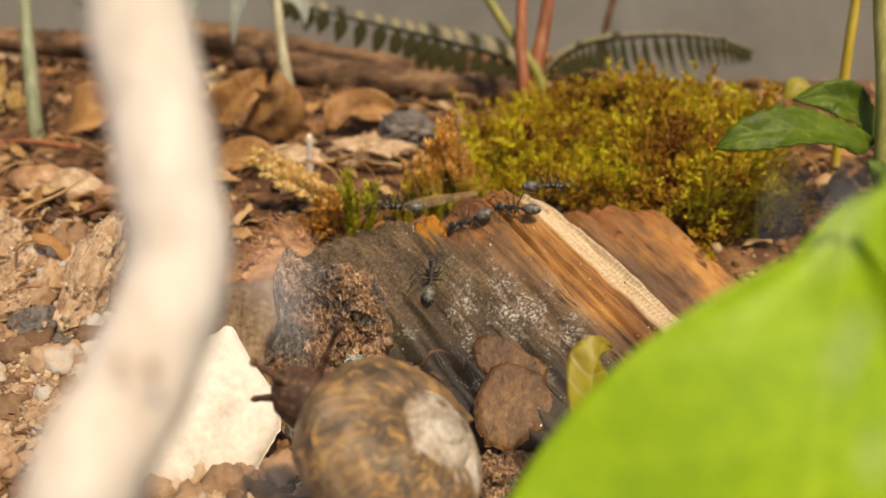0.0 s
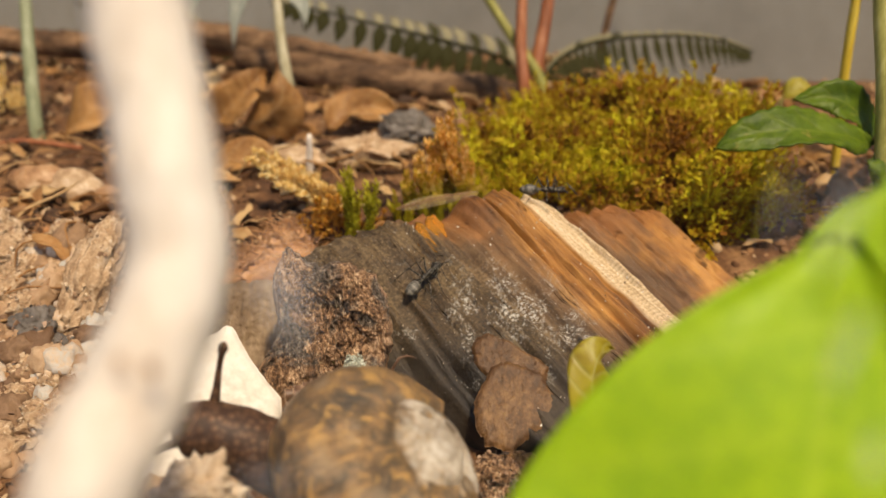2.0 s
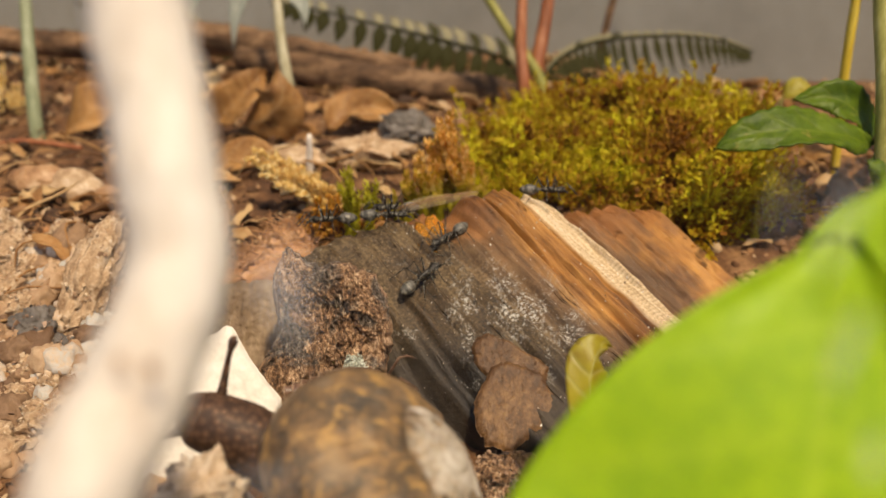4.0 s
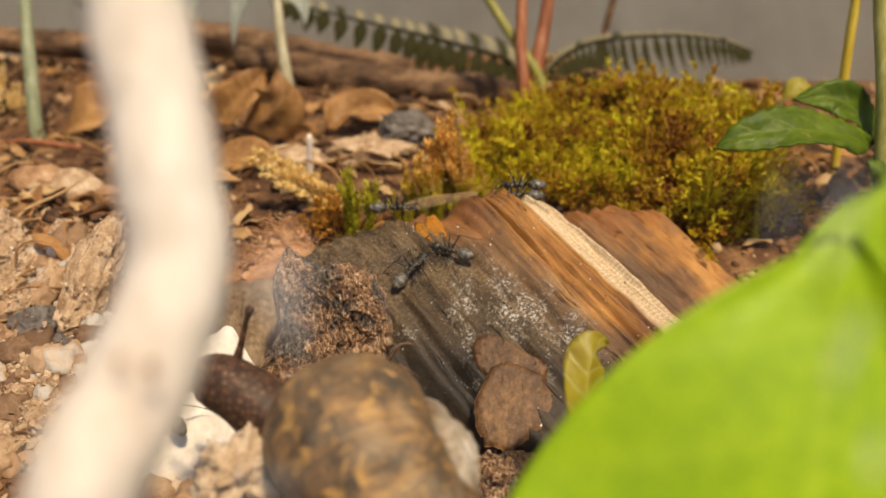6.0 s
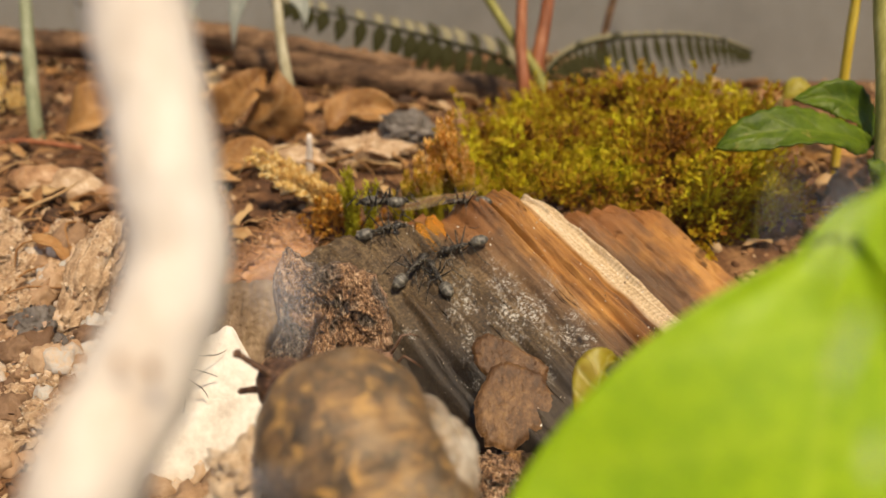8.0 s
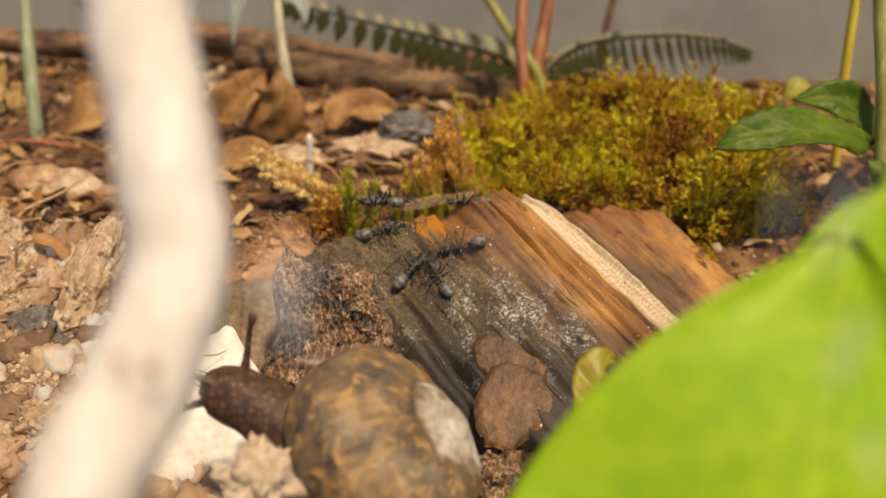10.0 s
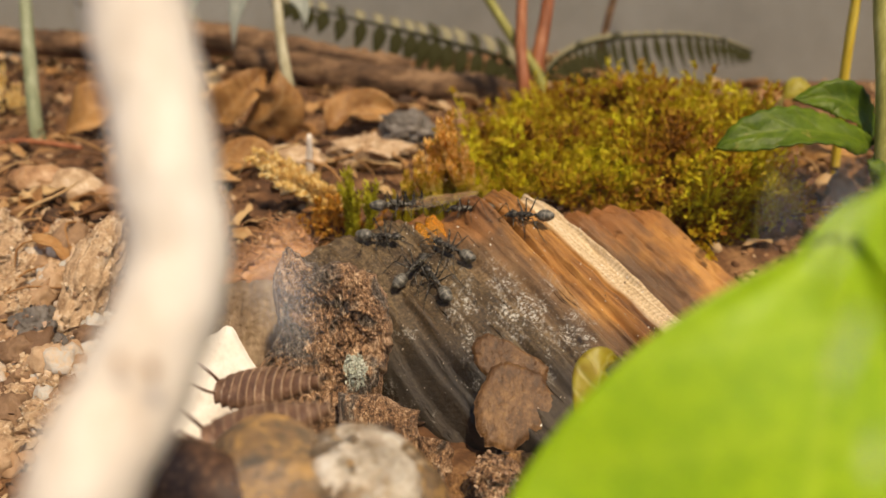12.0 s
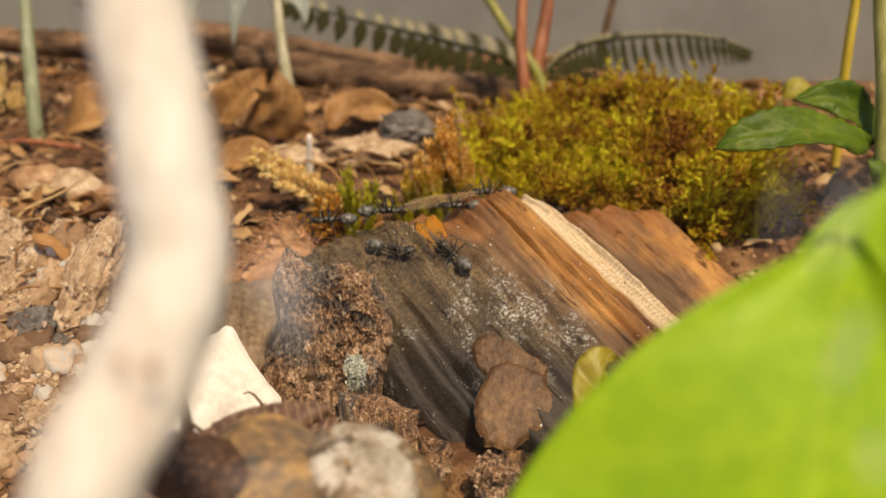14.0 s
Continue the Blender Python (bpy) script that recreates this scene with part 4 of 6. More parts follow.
def build_crumbs():
    rnd = random.Random(11)
    protos = [proto(lump((1, 0.85, 0.7), 2, 0.5, 1.3, k + 20)) for k in range(6)]
    mats = []
    while len(mats) < 6500:
        y = 40 + 200 * rnd.random() ** 1.5
        x = rnd.uniform(-1, 1) * (0.62 * y + 8)
        if (-14 < x < 9 and 50 < y < 67) or (-36 < x < -9 and 43 < y < 64):
            continue
        r = min(0.2 + rnd.expovariate(3.4), 1.5) * (0.7 + y / 300)
        mats.append((rnd.randrange(6), placed(x, y, ground_z(x, y) + 0.2 * r, rnd.uniform(-1, 1), rnd.uniform(-1, 1), rnd.uniform(0, 6.3), (r * rnd.uniform(0.7, 1.4), r, r * rnd.uniform(0.6, 1)))))
    joined("soil_crumbs", protos, mats, M_CRUMB, "loose brown soil crumbs scattered over the ground", "soil")
    mats = []
    for k in range(1300):
        a, d = rnd.uniform(0, 6.3), rnd.random() ** 0.6
        x, y = -45 + 15 * d * math.cos(a), 77 + 17 * d * math.sin(a)
        if k % 3 == 0:
            x, y = -22 + 13 * d * math.cos(a), 53 + 10 * d * math.sin(a)
        r = min(0.3 + rnd.expovariate(2.2), 2.4)
        mats.append((rnd.randrange(6), placed(x, y, ground_z(x, y) + 0.3 * r, rnd.uniform(-1, 1), rnd.uniform(-1, 1), rnd.uniform(0, 6.3), r)))
    joined("pale_gravel", [proto(lump((1, 0.9, 0.8), 3, 0.5, 1.8, k + 40)) for k in range(6)], mats, M_GRAVEL, "pale tan clay grit and fine gravel", "gravel")
    # flat litter: slivers of leaf and wood
    flakes = []
    for k in range(6):
        v, f, uv = blade([(-1, 0, 0), (-0.3, 0.1, 0.12), (0.4, -0.05, 0.1), (1, 0, -0.05)], 0.34, (0, 0, 1), 8, 4, 0.05, 0.3, 0.12, 0.15, 3, k, (0.35, 0.4))
        bm = bmesh.new()
        vs = [bm.verts.new(p) for p in v]
        for face in f:
            bm.faces.new([vs[i] for i in face])
        flakes.append(proto(bm))
    mats = []
    while len(mats) < 640:
        y = 84 + 150 * rnd.random() ** 1.1
        x = rnd.uniform(-1, 1) * (0.6 * y + 5)
        if abs(x - 27) < 22 and 100 < y < 155:
            continue
        if -14 < x < 40 and y < 100:
            continue
        s = min(1.0 + rnd.expovariate(0.7), 5.0)
        mats.append((rnd.randrange(6), placed(x, y, ground_z(x, y) + 0.5 + 0.18 * s * rnd.random(), rnd.gauss(0, 0.5), rnd.gauss(0, 0.35), rnd.uniform(0, 6.3), (s, s * rnd.uniform(0.5, 1.3), s))))
    joined("leaf_litter", flakes, mats, M_CHIPS, "dry orange-brown leaf and bark slivers on the soil", "litter")
    # thin rootlets and fibres
    threads = []
    for k in range(6):
        pts = curve_points([(-1, 0, 0), (-0.4, rnd.uniform(-0.2, 0.2), rnd.uniform(0, 0.25)), (0.3, rnd.uniform(-0.25, 0.25), rnd.uniform(0, 0.3)), (1, 0, rnd.uniform(-0.1, 0.2))], 9)
        threads.append(proto(sweep(pts, [0.02, 0.03, 0.034, 0.034, 0.034, 0.03, 0.028, 0.022, 0.012], 4)))
    mats = []
    while len(mats) < 560:
        y = 64 + 165 * rnd.random() ** 1.1
        x = rnd.uniform(-1, 1) * (0.6 * y + 5)
        if (abs(x - 30) < 26 and 100 < y < 158) or (-26 < x < 45 and y < 100):
            continue
        s = min(1.4 + rnd.expovariate(0.55), 7.0)
        mats.append((rnd.randrange(6), placed(x, y, ground_z(x, y) + 0.6 + 0.1 * s * rnd.random(), rnd.gauss(0, 0.5), rnd.gauss(0, 0.25), rnd.uniform(0, 6.3), (s, s, s))))
    joined("root_fibres", threads, mats, M_CHIPS, "thin dry rootlets and fibres tangled over soil", "litter")


build_crumbs()


# ---- branches lying at the back ----
def branch(name, keys, radii, material, label, seed, n=60, sides=14, rough=0.25, category="branch"):
    pts = curve_points(keys, n)
    rr = [np.interp(i / (n - 1), np.linspace(0, 1, len(radii)), radii) for i in range(n)]
    bm = sweep(pts, rr, sides)
    for v in bm.verts:
        d = noise.noise_vector(v.co * 0.35 + Vector((seed, 0, 0))) + 0.6 * noise.noise_vector(v.co * 1.1)
        v.co += d * rough
    return tagged(part(name, bm, material), label, category)


branch("fallen_branch", [(-50, 200, 20), (-36, 195, 18.4), (-20, 188, 17.0), (-4, 183, 16.2), (10, 179, 15.6), (20, 177, 14.4)], [2.6, 3.6, 3.8, 3.6, 4.0, 2.0], M_LOG, "brown fallen branch lying on the soil", 1.0, rough=0.8)
branch("fallen_branch", [(-74, 214, 24), (-52, 212, 22), (-30, 206, 19), (-8, 204, 17)], [3.6, 4.4, 4.0, 2.2], M_LOG, "thick dark branch lying across the back", 8.0, rough=0.9)
branch("fallen_branch", [(-130, 222, 22), (-100, 216, 21), (-78, 212, 20), (-60, 222, 19)], [3.2, 3.6, 3.4, 2.0], M_LOG, "dark brown fallen branch behind the litter", 2.0, rough=0.8)
branch("fallen_branch", [(40, 198, 10), (56, 199, 9.5), (70, 201, 9), (84, 204, 6)], [2.6, 4.2, 4.0, 2.0], M_LOG, "dark mossless branch lying before the rear panel", 3.0, rough=0.8)
branch("fallen_branch", [(-100, 122, 11), (-75, 108, 10), (-55, 106, 10), (-38, 112, 10.4)], [2.4, 3.0, 2.8, 1.4], M_LOG, "thin dark rotting branch sunk in the soil", 4.0, rough=0.6)
branch("upright_splinter", [(-21.2, 122, 10), (-21.0, 121.5, 15), (-20.6, 121, 20.2)], [0.75, 0.6, 0.4], M_STICK, "short pale splinter standing in the soil", 5.0, 12, 7, 0.05, "splinter")
branch("thin_twig", [(-82, 141, 13), (-74, 139, 14.5), (-64, 138, 13.6)], [0.5, 0.55, 0.4], M_RED, "thin reddish twig lying on litter", 6.0, 20, 7, 0.1, "twig")
TWIG = branch("foreground_twig", [(-17, 14.5, 3), (-13.2, 14.9, 22), (-10.2, 17.6, 34.5), (-8.9, 20.0, 37.6), (-8.0, 21.9, 40.2), (-8.3, 23.2, 43.4), (-8.9, 24.4, 46.0), (-9.3, 25.2, 48.3), (-10.4, 27, 54), (-13, 30, 66), (-16, 34, 84)],
       [1.9, 1.75, 1.62, 1.62, 1.58, 1.54, 1.52, 1.5, 1.46, 1.35, 1.2], M_STICK, "pale peeled twig standing close before the scene", 7.0, 120, 20, 0.16, "twig")

for x, y, z, r in ((-7.6, 18.15, 39.3, 0.2), (-8.5, 18.3, 39.4, 0.16)):
    knot = part("knot", lump((r, r * 0.5, r * 1.2), 3, 0.3, 1.3, x), M_STONE, TWIG, "small dark knot scar")
    knot.matrix_basis = at(x, y, z)


# ---- dry leaves ----
def leaf_thing(name, mid, width, up, material, label, category="leaf", stalk=None, stalk_r=0.5, stalk_mat=None, **more):
    base = Vector(mid[0])
    top = empty(name, at(*base), label, category)
    v, f, uv = blade([Vector(p) - base for p in mid], width, up, **more)
    raw("blade", v, f, material, top, uv)
    if stalk:
        part("stalk", sweep(curve_points([Vector(p) - base for p in stalk], 10), stalk_r, 8), stalk_mat or material, top)
    return top


leaf_thing("curled_leaf", [(-38, 150, 15), (-33, 147.5, 17), (-29.5, 147, 21), (-30.5, 149, 26.5)], 6.0, (0.5, -1, 0.4), M_DRY, "dry curled orange-brown leaf in the litter", fold=-0.5, wave=1.4, seed=1, thick=0.2)
leaf_thing("curled_leaf", [(-44, 152, 15), (-39, 151, 19), (-36, 152, 22), (-34, 155, 24)], 4.0, (0, -1, 0.6), M_DRY, "dry crumpled tan leaf in the litter", fold=0.7, wave=1.2, seed=2, thick=0.2)
leaf_thing("curled_leaf", [(-22, 150, 14), (-18, 152, 17), (-13, 151, 18), (-8, 152, 16)], 3.6, (0, -0.8, 1), M_DRY, "dry folded brown leaf beside a stone", fold=0.7, wave=1.0, seed=3, thick=0.2)
leaf_thing("curled_leaf", [(-88, 135, 12), (-84, 131, 15), (-82, 130, 19), (-80, 131, 22)], 3.4, (1, -1, 0.3), M_DRY, "dry upright brown leaf at the litter edge", fold=0.5, wave=0.6, seed=4, thick=0.2)
leaf_thing("curled_leaf", [(-72, 150, 13), (-67, 149, 17), (-63, 151, 18), (-58, 154, 16)], 5.0, (0, -0.8, 1), M_DRY, "dry amber leaf behind the green stem", fold=0.5, wave=1.0, seed=5, thick=0.2)
leaf_thing("curled_leaf", [(-40, 128, 12), (-34, 127, 14.5), (-28, 125, 14.5), (-23, 124, 13)], 3.4, (0, -0.6, 1), M_DRY, "dry pale brown leaf lying on litter", fold=0.4, wave=0.9, seed=6, thick=0.2)
YELLOW = leaf_thing("yellowed_leaf", [(11.7, 49.7, 12.8), (10.9, 51.0, 16.0), (10.9, 52.2, 18.7), (11.5, 53.4, 20.0), (12.7, 54.6, 19.9)], 1.65, (0.35, -1, 0.3), M_YELLOW, "small curled yellow-green leaf beside the wood", fold=-0.45, wave=0.35, seed=7, thick=0.15, n=30, m=12, shape=(0.45, 0.45),
                    stalk=[(11.7, 49.7, 12.9), (12.0, 49.6, 9), (12.6, 50, 2)], stalk_r=0.3, stalk_mat=M_GREEN)
leaf_thing("fallen_leaf", [(62, 158, 17.0), (64.5, 158, 18.4), (67, 158.4, 18.2), (70, 159, 16.4)], 2.6, (0, -0.5, 1), M_DRY, "dry orange leaf behind the moss", fold=0.3, wave=0.7, seed=8, thick=0.2)


leaf_thing("fallen_leaf", [(56, 126, 14.0), (60, 125, 16.6), (65, 125, 17.0), (70, 126, 15.4)], 2.8, (0, -0.6, 1), M_DRY, "dry orange leaf lying under the green plant", fold=0.3, wave=0.7, seed=9, thick=0.2)


# ---- living plants ----
def build_front_leaf():
    mid = [(16.3, 29.8, 38.6), (15.6, 28.4, 35.5), (14.8, 26.4, 31.6), (14.0, 24.0, 26.9), (13.1, 21.6, 22.2)]
    leaf_thing("broad_leaf", mid, 12.0, (0, -1, 0.45), M_LEAF, "broad bright green leaf close before the scene", fold=-0.10, wave=0.5, seed=3, thick=0.25, n=60, m=28, shape=(1.0, 0.2),
               stalk=[(16.3, 29.8, 38.5), (15.8, 31.7, 36.3), (17.3, 33.8, 27.0), (18, 34, 3)], stalk_r=0.4, stalk_mat=M_FRESHSTALK)
    leaf_thing("broad_leaf", [(19.4, 33.1, 39.9), (20.5, 32.0, 36.7), (22.0, 30.6, 32.0), (23.8, 28.8, 25.5)], 6.4, (0, -1, 0.45), M_LEAF, "second bright green leaf behind the broad one", fold=-0.1, wave=0.45, seed=5, thick=0.22, n=40, m=16, shape=(0.5, 0.5),
               stalk=[(23.8, 28.8, 25.5), (24.8, 29.5, 21.9), (26, 30.5, 3)], stalk_r=0.6, stalk_mat=M_GREEN)


build_front_leaf()


def build_mint():
    top = empty("mint_plant", at(54, 97, ground_z(54, 97)), "leafy green plant with a thick stem and toothed leaves", "plant")
    o = Vector((54, 97, ground_z(54, 97)))
    stem = [(55, 93, 8), (53.6, 92.4, 18), (53.0, 92.8, 23.5), (53.4, 97, 33), (54.0, 102.3, 41.6), (55, 108, 54)]
    part("stem", sweep(curve_points([Vector(p) - o for p in stem], 30), [1.2] * 12 + [1.15] * 18, 10), M_GREEN, top)
    for k, (mid, w, up) in enumerate([
            ([(52, 94.5, 25.2), (47, 93.5, 27.0), (41.5, 92.8, 27.8), (36, 92.6, 27.0), (32.2, 92.6, 25.4)], 2.9, (0.0, -0.62, 0.8)),
            ([(53, 97, 25.2), (51.5, 97.8, 28.4), (48.1, 98.5, 30.4), (43.4, 99, 30.0)], 2.6, (0.3, -0.8, 0.6)),
            ([(52.4, 93.6, 25.0), (52.6, 92.2, 24.2), (52.4, 91.0, 22.6), (52.2, 90.4, 20.2)], 2.0, (-0.4, -1, 0.5)),
            ([(56, 97, 44), (60, 94, 47), (66, 92, 46), (72, 91, 43)], 4.0, (0, -0.5, 1))]):
        v, f, uv = blade([Vector(p) - o for p in mid], w, up, 40, 12, 0.25, 0.22, 0.55, 0.06, 11, k, (0.6, 0.8))
        raw("leaf", v, f, M_DARKLEAF, top, uv)
    straw = empty("straw_grass", at(62, 122, ground_z(62, 122)), "thin yellow grass stem standing by the green plant", "plant")
    o = Vector((62, 122, ground_z(62, 122)))
    keys = [(62.6, 122, 8), (62.2, 122, 10.6), (61.6, 122.2, 20), (61.0, 122.6, 30), (60.9, 123, 40.4), (61.4, 124, 54)]
    part("stem", sweep(curve_points([Vector(p) - o for p in keys], 20), 0.75, 8), M_STRAW, straw)
    v, f, uv = blade([Vector(p) - o for p in [(60.9, 123, 40.2), (64, 122.6, 41.6), (68, 122, 41.4), (73, 122, 40)]], 2.6, (0, -0.4, 1), 20, 8, 0.2, 0.1, 0.3)
    raw("leaf", v, f, M_YELLOW, straw, uv)
    leaf_thing("seedling", [(64.6, 152, 19.6), (66.6, 151.6, 21.6), (69, 151.6, 21.8), (71.6, 152, 20.2)], 1.9, (0, -0.7, 0.8), M_YELLOW, "small yellow-green seedling leaf beside the moss", "plant", fold=0.1, wave=0.4, thick=0.2,
               stalk=[(64.6, 152, 19.6), (64.4, 152.5, 15), (64.2, 153, 7)], stalk_r=0.4, stalk_mat=M_GREEN)


build_mint()


def stems():
    for name, keys, r, mat, label in (
            ("red_stem", [(17.0, 160, 14), (16.2, 160.7, 20.6), (15.6, 164, 28), (15.8, 167, 36.3), (16, 176, 60)], 1.25, M_RED, "reddish brown upright plant stem"),
            ("red_stem", [(17.5, 163, 14), (19.4, 166.4, 24.2), (20.6, 169, 30), (21.6, 171.2, 36), (24, 178, 56)], 1.5, M_RED, "reddish brown leaning plant stem"),
            ("green_stem", [(20.8, 162.5, 14), (19.7, 164.1, 21.1), (14.5, 167, 28.5), (9.3, 170.2, 36.1), (0, 175, 50)], 1.1, M_GREEN, "slender green plant stem leaning aside"),
            ("green_stem", [(-76.2, 147.5, 12), (-76.6, 148.3, 16.5), (-77.6, 152.5, 27), (-78.4, 156.6, 37.2), (-80, 164, 56)], 1.3, M_BLUESTEM, "single upright blue-green plant stem"),
            ("pale_stem", [(-32.2, 169, 12), (-32.9, 170.7, 18.7), (-34.4, 174, 27), (-35.3, 177.5, 35.5), (-37, 184, 52)], 1.2, M_PALE, "pale greenish upright plant stem"),
            ("dark_twig", [(42, 222, 14), (46, 222, 34), (53, 222, 44), (60, 222, 60)], 1.0, M_LOG, "thin dark twig before the rear panel")):
        base = Vector(keys[0])
        base.z = ground_z(base.x, base.y)
        top = empty(name, at(*base), label, "plant stem")
        keys = [base - Vector((0, 0, 1))] + [Vector(k) for k in keys[1:]]
        part("stalk", sweep(curve_points([k - base for k in keys], 24), [r * (1.1 - 0.3 * i / 23) for i in range(24)], 9), mat, top)
        if name == "pale_stem":
            for j, mid in enumerate(([(-35.4, 178, 37), (-32, 176, 37.6), (-29.5, 175, 34.5), (-29, 174, 30)], [(-35.4, 178, 37), (-41, 177, 38), (-44, 176, 33), (-45, 175, 25)], [(-35.6, 178.4, 38), (-48, 179, 41), (-53, 179, 36), (-55, 178, 31)])):
                v, f, uv = blade([Vector(p) - base for p in mid], 2.0, (0, -1, 0.5), 16, 6, 0.2, 0.2, 0.2, seed=j)
                raw("leaf", v, f, leaf_pale, top, uv)


leaf_pale = leaf_material("pale_leaf", (0.30, 0.34, 0.28), (0.48, 0.50, 0.42), (0.60, 0.60, 0.50), 5, 0.3, 0.4)
stems()


def fern(keys, count, length, drop, rise, label, seed, dark=0.0, wide=0.82):
    """A frond: an arching midrib with a row of narrow pinnae to each side, each a part."""
    base = Vector(keys[0])
    base.z = ground_z(base.x, base.y)
    top = empty("fern_frond", at(*base), label, "fern")
    pts = curve_points([Vector(k) - base for k in keys], count + 1)
    part("midrib", sweep(pts, [0.75 * (1 - 0.7 * i / count) for i in range(count + 1)], 7), M_FERN, top)
    rnd = random.Random(seed)
    for i in range(2, count):
        s = i / count
        a = (pts[i + 1] - pts[i - 1]).normalized() if i < count else (pts[i] - pts[i - 1]).normalized()
        ln = length * min(1.0, s * 5) * (1 - s) ** 0.55 + 1.0
        for side in (-1, 1):
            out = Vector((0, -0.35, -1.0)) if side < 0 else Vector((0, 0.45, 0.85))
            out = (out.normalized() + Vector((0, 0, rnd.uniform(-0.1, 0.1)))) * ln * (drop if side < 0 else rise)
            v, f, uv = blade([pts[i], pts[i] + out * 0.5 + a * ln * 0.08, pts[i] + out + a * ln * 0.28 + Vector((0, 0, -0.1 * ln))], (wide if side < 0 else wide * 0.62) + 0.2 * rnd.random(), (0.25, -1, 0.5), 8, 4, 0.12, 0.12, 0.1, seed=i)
            # lower pinnae dark, most upper ones pale, so light from above is in the colour
            raw("pinna", v, f, M_FERN if side < 0 or rnd.random() < dark else M_FERNLIT, top)
    return top


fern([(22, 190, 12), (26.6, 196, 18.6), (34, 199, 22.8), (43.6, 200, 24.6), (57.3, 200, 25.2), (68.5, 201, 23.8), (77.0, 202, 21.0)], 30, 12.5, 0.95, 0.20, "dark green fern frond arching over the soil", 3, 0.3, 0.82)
fern([(20, 196, 12), (17.1, 201.9, 18.5), (2.3, 207.7, 22.5), (-12.4, 212, 25.5), (-33.6, 218, 29.7), (-46, 221, 32)], 22, 12.0, 0.95, 0.48, "dark green fern frond with leaf tips coloured pale as if lit", 4, 0.2, 1.75)
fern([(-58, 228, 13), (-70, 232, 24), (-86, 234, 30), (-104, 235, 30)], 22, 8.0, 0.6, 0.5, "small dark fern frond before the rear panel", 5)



# ---- moss ----
def moss_shoot(leaves, tall, wide, seed, curl=0.6, fat=0.2):
    """One shoot: a thin stem set with small pointed leaves all round."""
    rnd = random.Random(seed)
    bm = bmesh.new()
    sweep([(0, 0, 0), (0.05 * tall, 0, tall * 0.5), (0.02, 0.04 * tall, tall)], [0.09, 0.08, 0.05], 3, bm)
    for k in range(leaves):
        s = (k + 0.6) / leaves
        z = tall * (0.12 + 0.88 * s)
        a = k * 2.4 + rnd.uniform(-0.3, 0.3)
        ln = wide * (1.1 - 0.6 * s) * rnd.uniform(0.8, 1.2)
        d = Vector((math.cos(a), math.sin(a), 0))
        c = Vector((-d.y, d.x, 0)) * ln * fat
        o = Vector((0, 0, z))
        p1 = o + d * ln * 0.5 + Vector((0, 0, ln * curl))
        p2 = o + d * ln + Vector((0, 0, ln * curl * 1.1))
        vs = [bm.verts.new(q) for q in (o, p1 - c, p2, p1 + c)]
        bm.faces.new(vs)
    return bm


def sprig(tall, branches, leaves, wide, seed):
    """A feathery shoot: side twigs up a thin stem, each set with small leaves."""
    rnd = random.Random(seed + 500)
    bm = bmesh.new()
    lean = Vector((rnd.uniform(-0.15, 0.15), rnd.uniform(-0.15, 0.15), 1))
    sweep([Vector(), lean * tall * 0.5, lean * tall], [0.12, 0.10, 0.05], 4, bm)
    for b in range(branches + 1):
        s = 0.25 + 0.75 * b / branches
        a = b * 2.4 + rnd.uniform(-0.6, 0.6)
        ln = tall * 0.34 * (1.15 - 0.55 * s) * rnd.uniform(0.7, 1.2)
        o = lean * tall * s
        d = Vector((math.cos(a), math.sin(a), rnd.uniform(0.7, 1.5))).normalized() if b < branches else lean.normalized()
        side = d.orthogonal().normalized()
        other = d.cross(side)
        for k in range(leaves):
            q = (k + 0.5) / leaves
            turn = k * 2.1 + rnd.uniform(-0.5, 0.5)
            e = side * math.cos(turn) + other * math.sin(turn)
            c = d.cross(e).normalized()
            p = o + d * ln * q
            w = wide * (1.15 - 0.6 * q) * rnd.uniform(0.8, 1.25)
            tip = p + e * w * 0.6 + d * w * 0.9
            mid = p + e * w * 0.4 + d * w * 0.35
            bm.faces.new([bm.verts.new(x) for x in (p, mid - c * w * 0.3, tip, mid + c * w * 0.3)])
    return bm


def spike(tall, leaves, wide, seed):
    """A scaly shoot: overlapping pointed leaves up a bent stem, with short side twigs near the top."""
    rnd = random.Random(seed + 900)
    bm = bmesh.new()
    bend = Vector((rnd.uniform(-0.10, 0.10), rnd.uniform(-0.10, 0.10), 0)) * tall
    twigs = [(Vector(), bend, tall, leaves)]
    for b in range(3):
        a = b * 2.2 + rnd.uniform(-0.5, 0.5)
        s = rnd.uniform(0.30, 0.62)
        twigs.append((Vector((0, 0, tall * s)) + bend * s * s, Vector((math.cos(a), math.sin(a), 0)) * tall * 0.13, tall * rnd.uniform(0.22, 0.36), leaves // 3))
    for base, lean, ln, count in twigs:
        def spot(q):
            return base + lean * q * (1.6 - 0.6 * q) + Vector((0, 0, ln * q))
        sweep([spot(0), spot(0.5), spot(1)], [0.16, 0.13, 0.06], 4, bm)
        for k in range(count):
            q = 0.08 + 0.92 * (k + 0.5) / count
            a = k * 2.4 + rnd.uniform(-0.25, 0.25)
            d = Vector((math.cos(a), math.sin(a), 0))
            c = Vector((-d.y, d.x, 0))
            w = wide * (1.05 - 0.45 * q) * rnd.uniform(0.8, 1.2)
            o = spot(q)
            mid = o + d * w * 0.55 + Vector((0, 0, w * 0.35))
            bm.faces.new([bm.verts.new(x) for x in (o, mid - c * w * 0.3, o + d * w * 0.75 + Vector((0, 0, w * 1.05)), mid + c * w * 0.3)])
    return bm


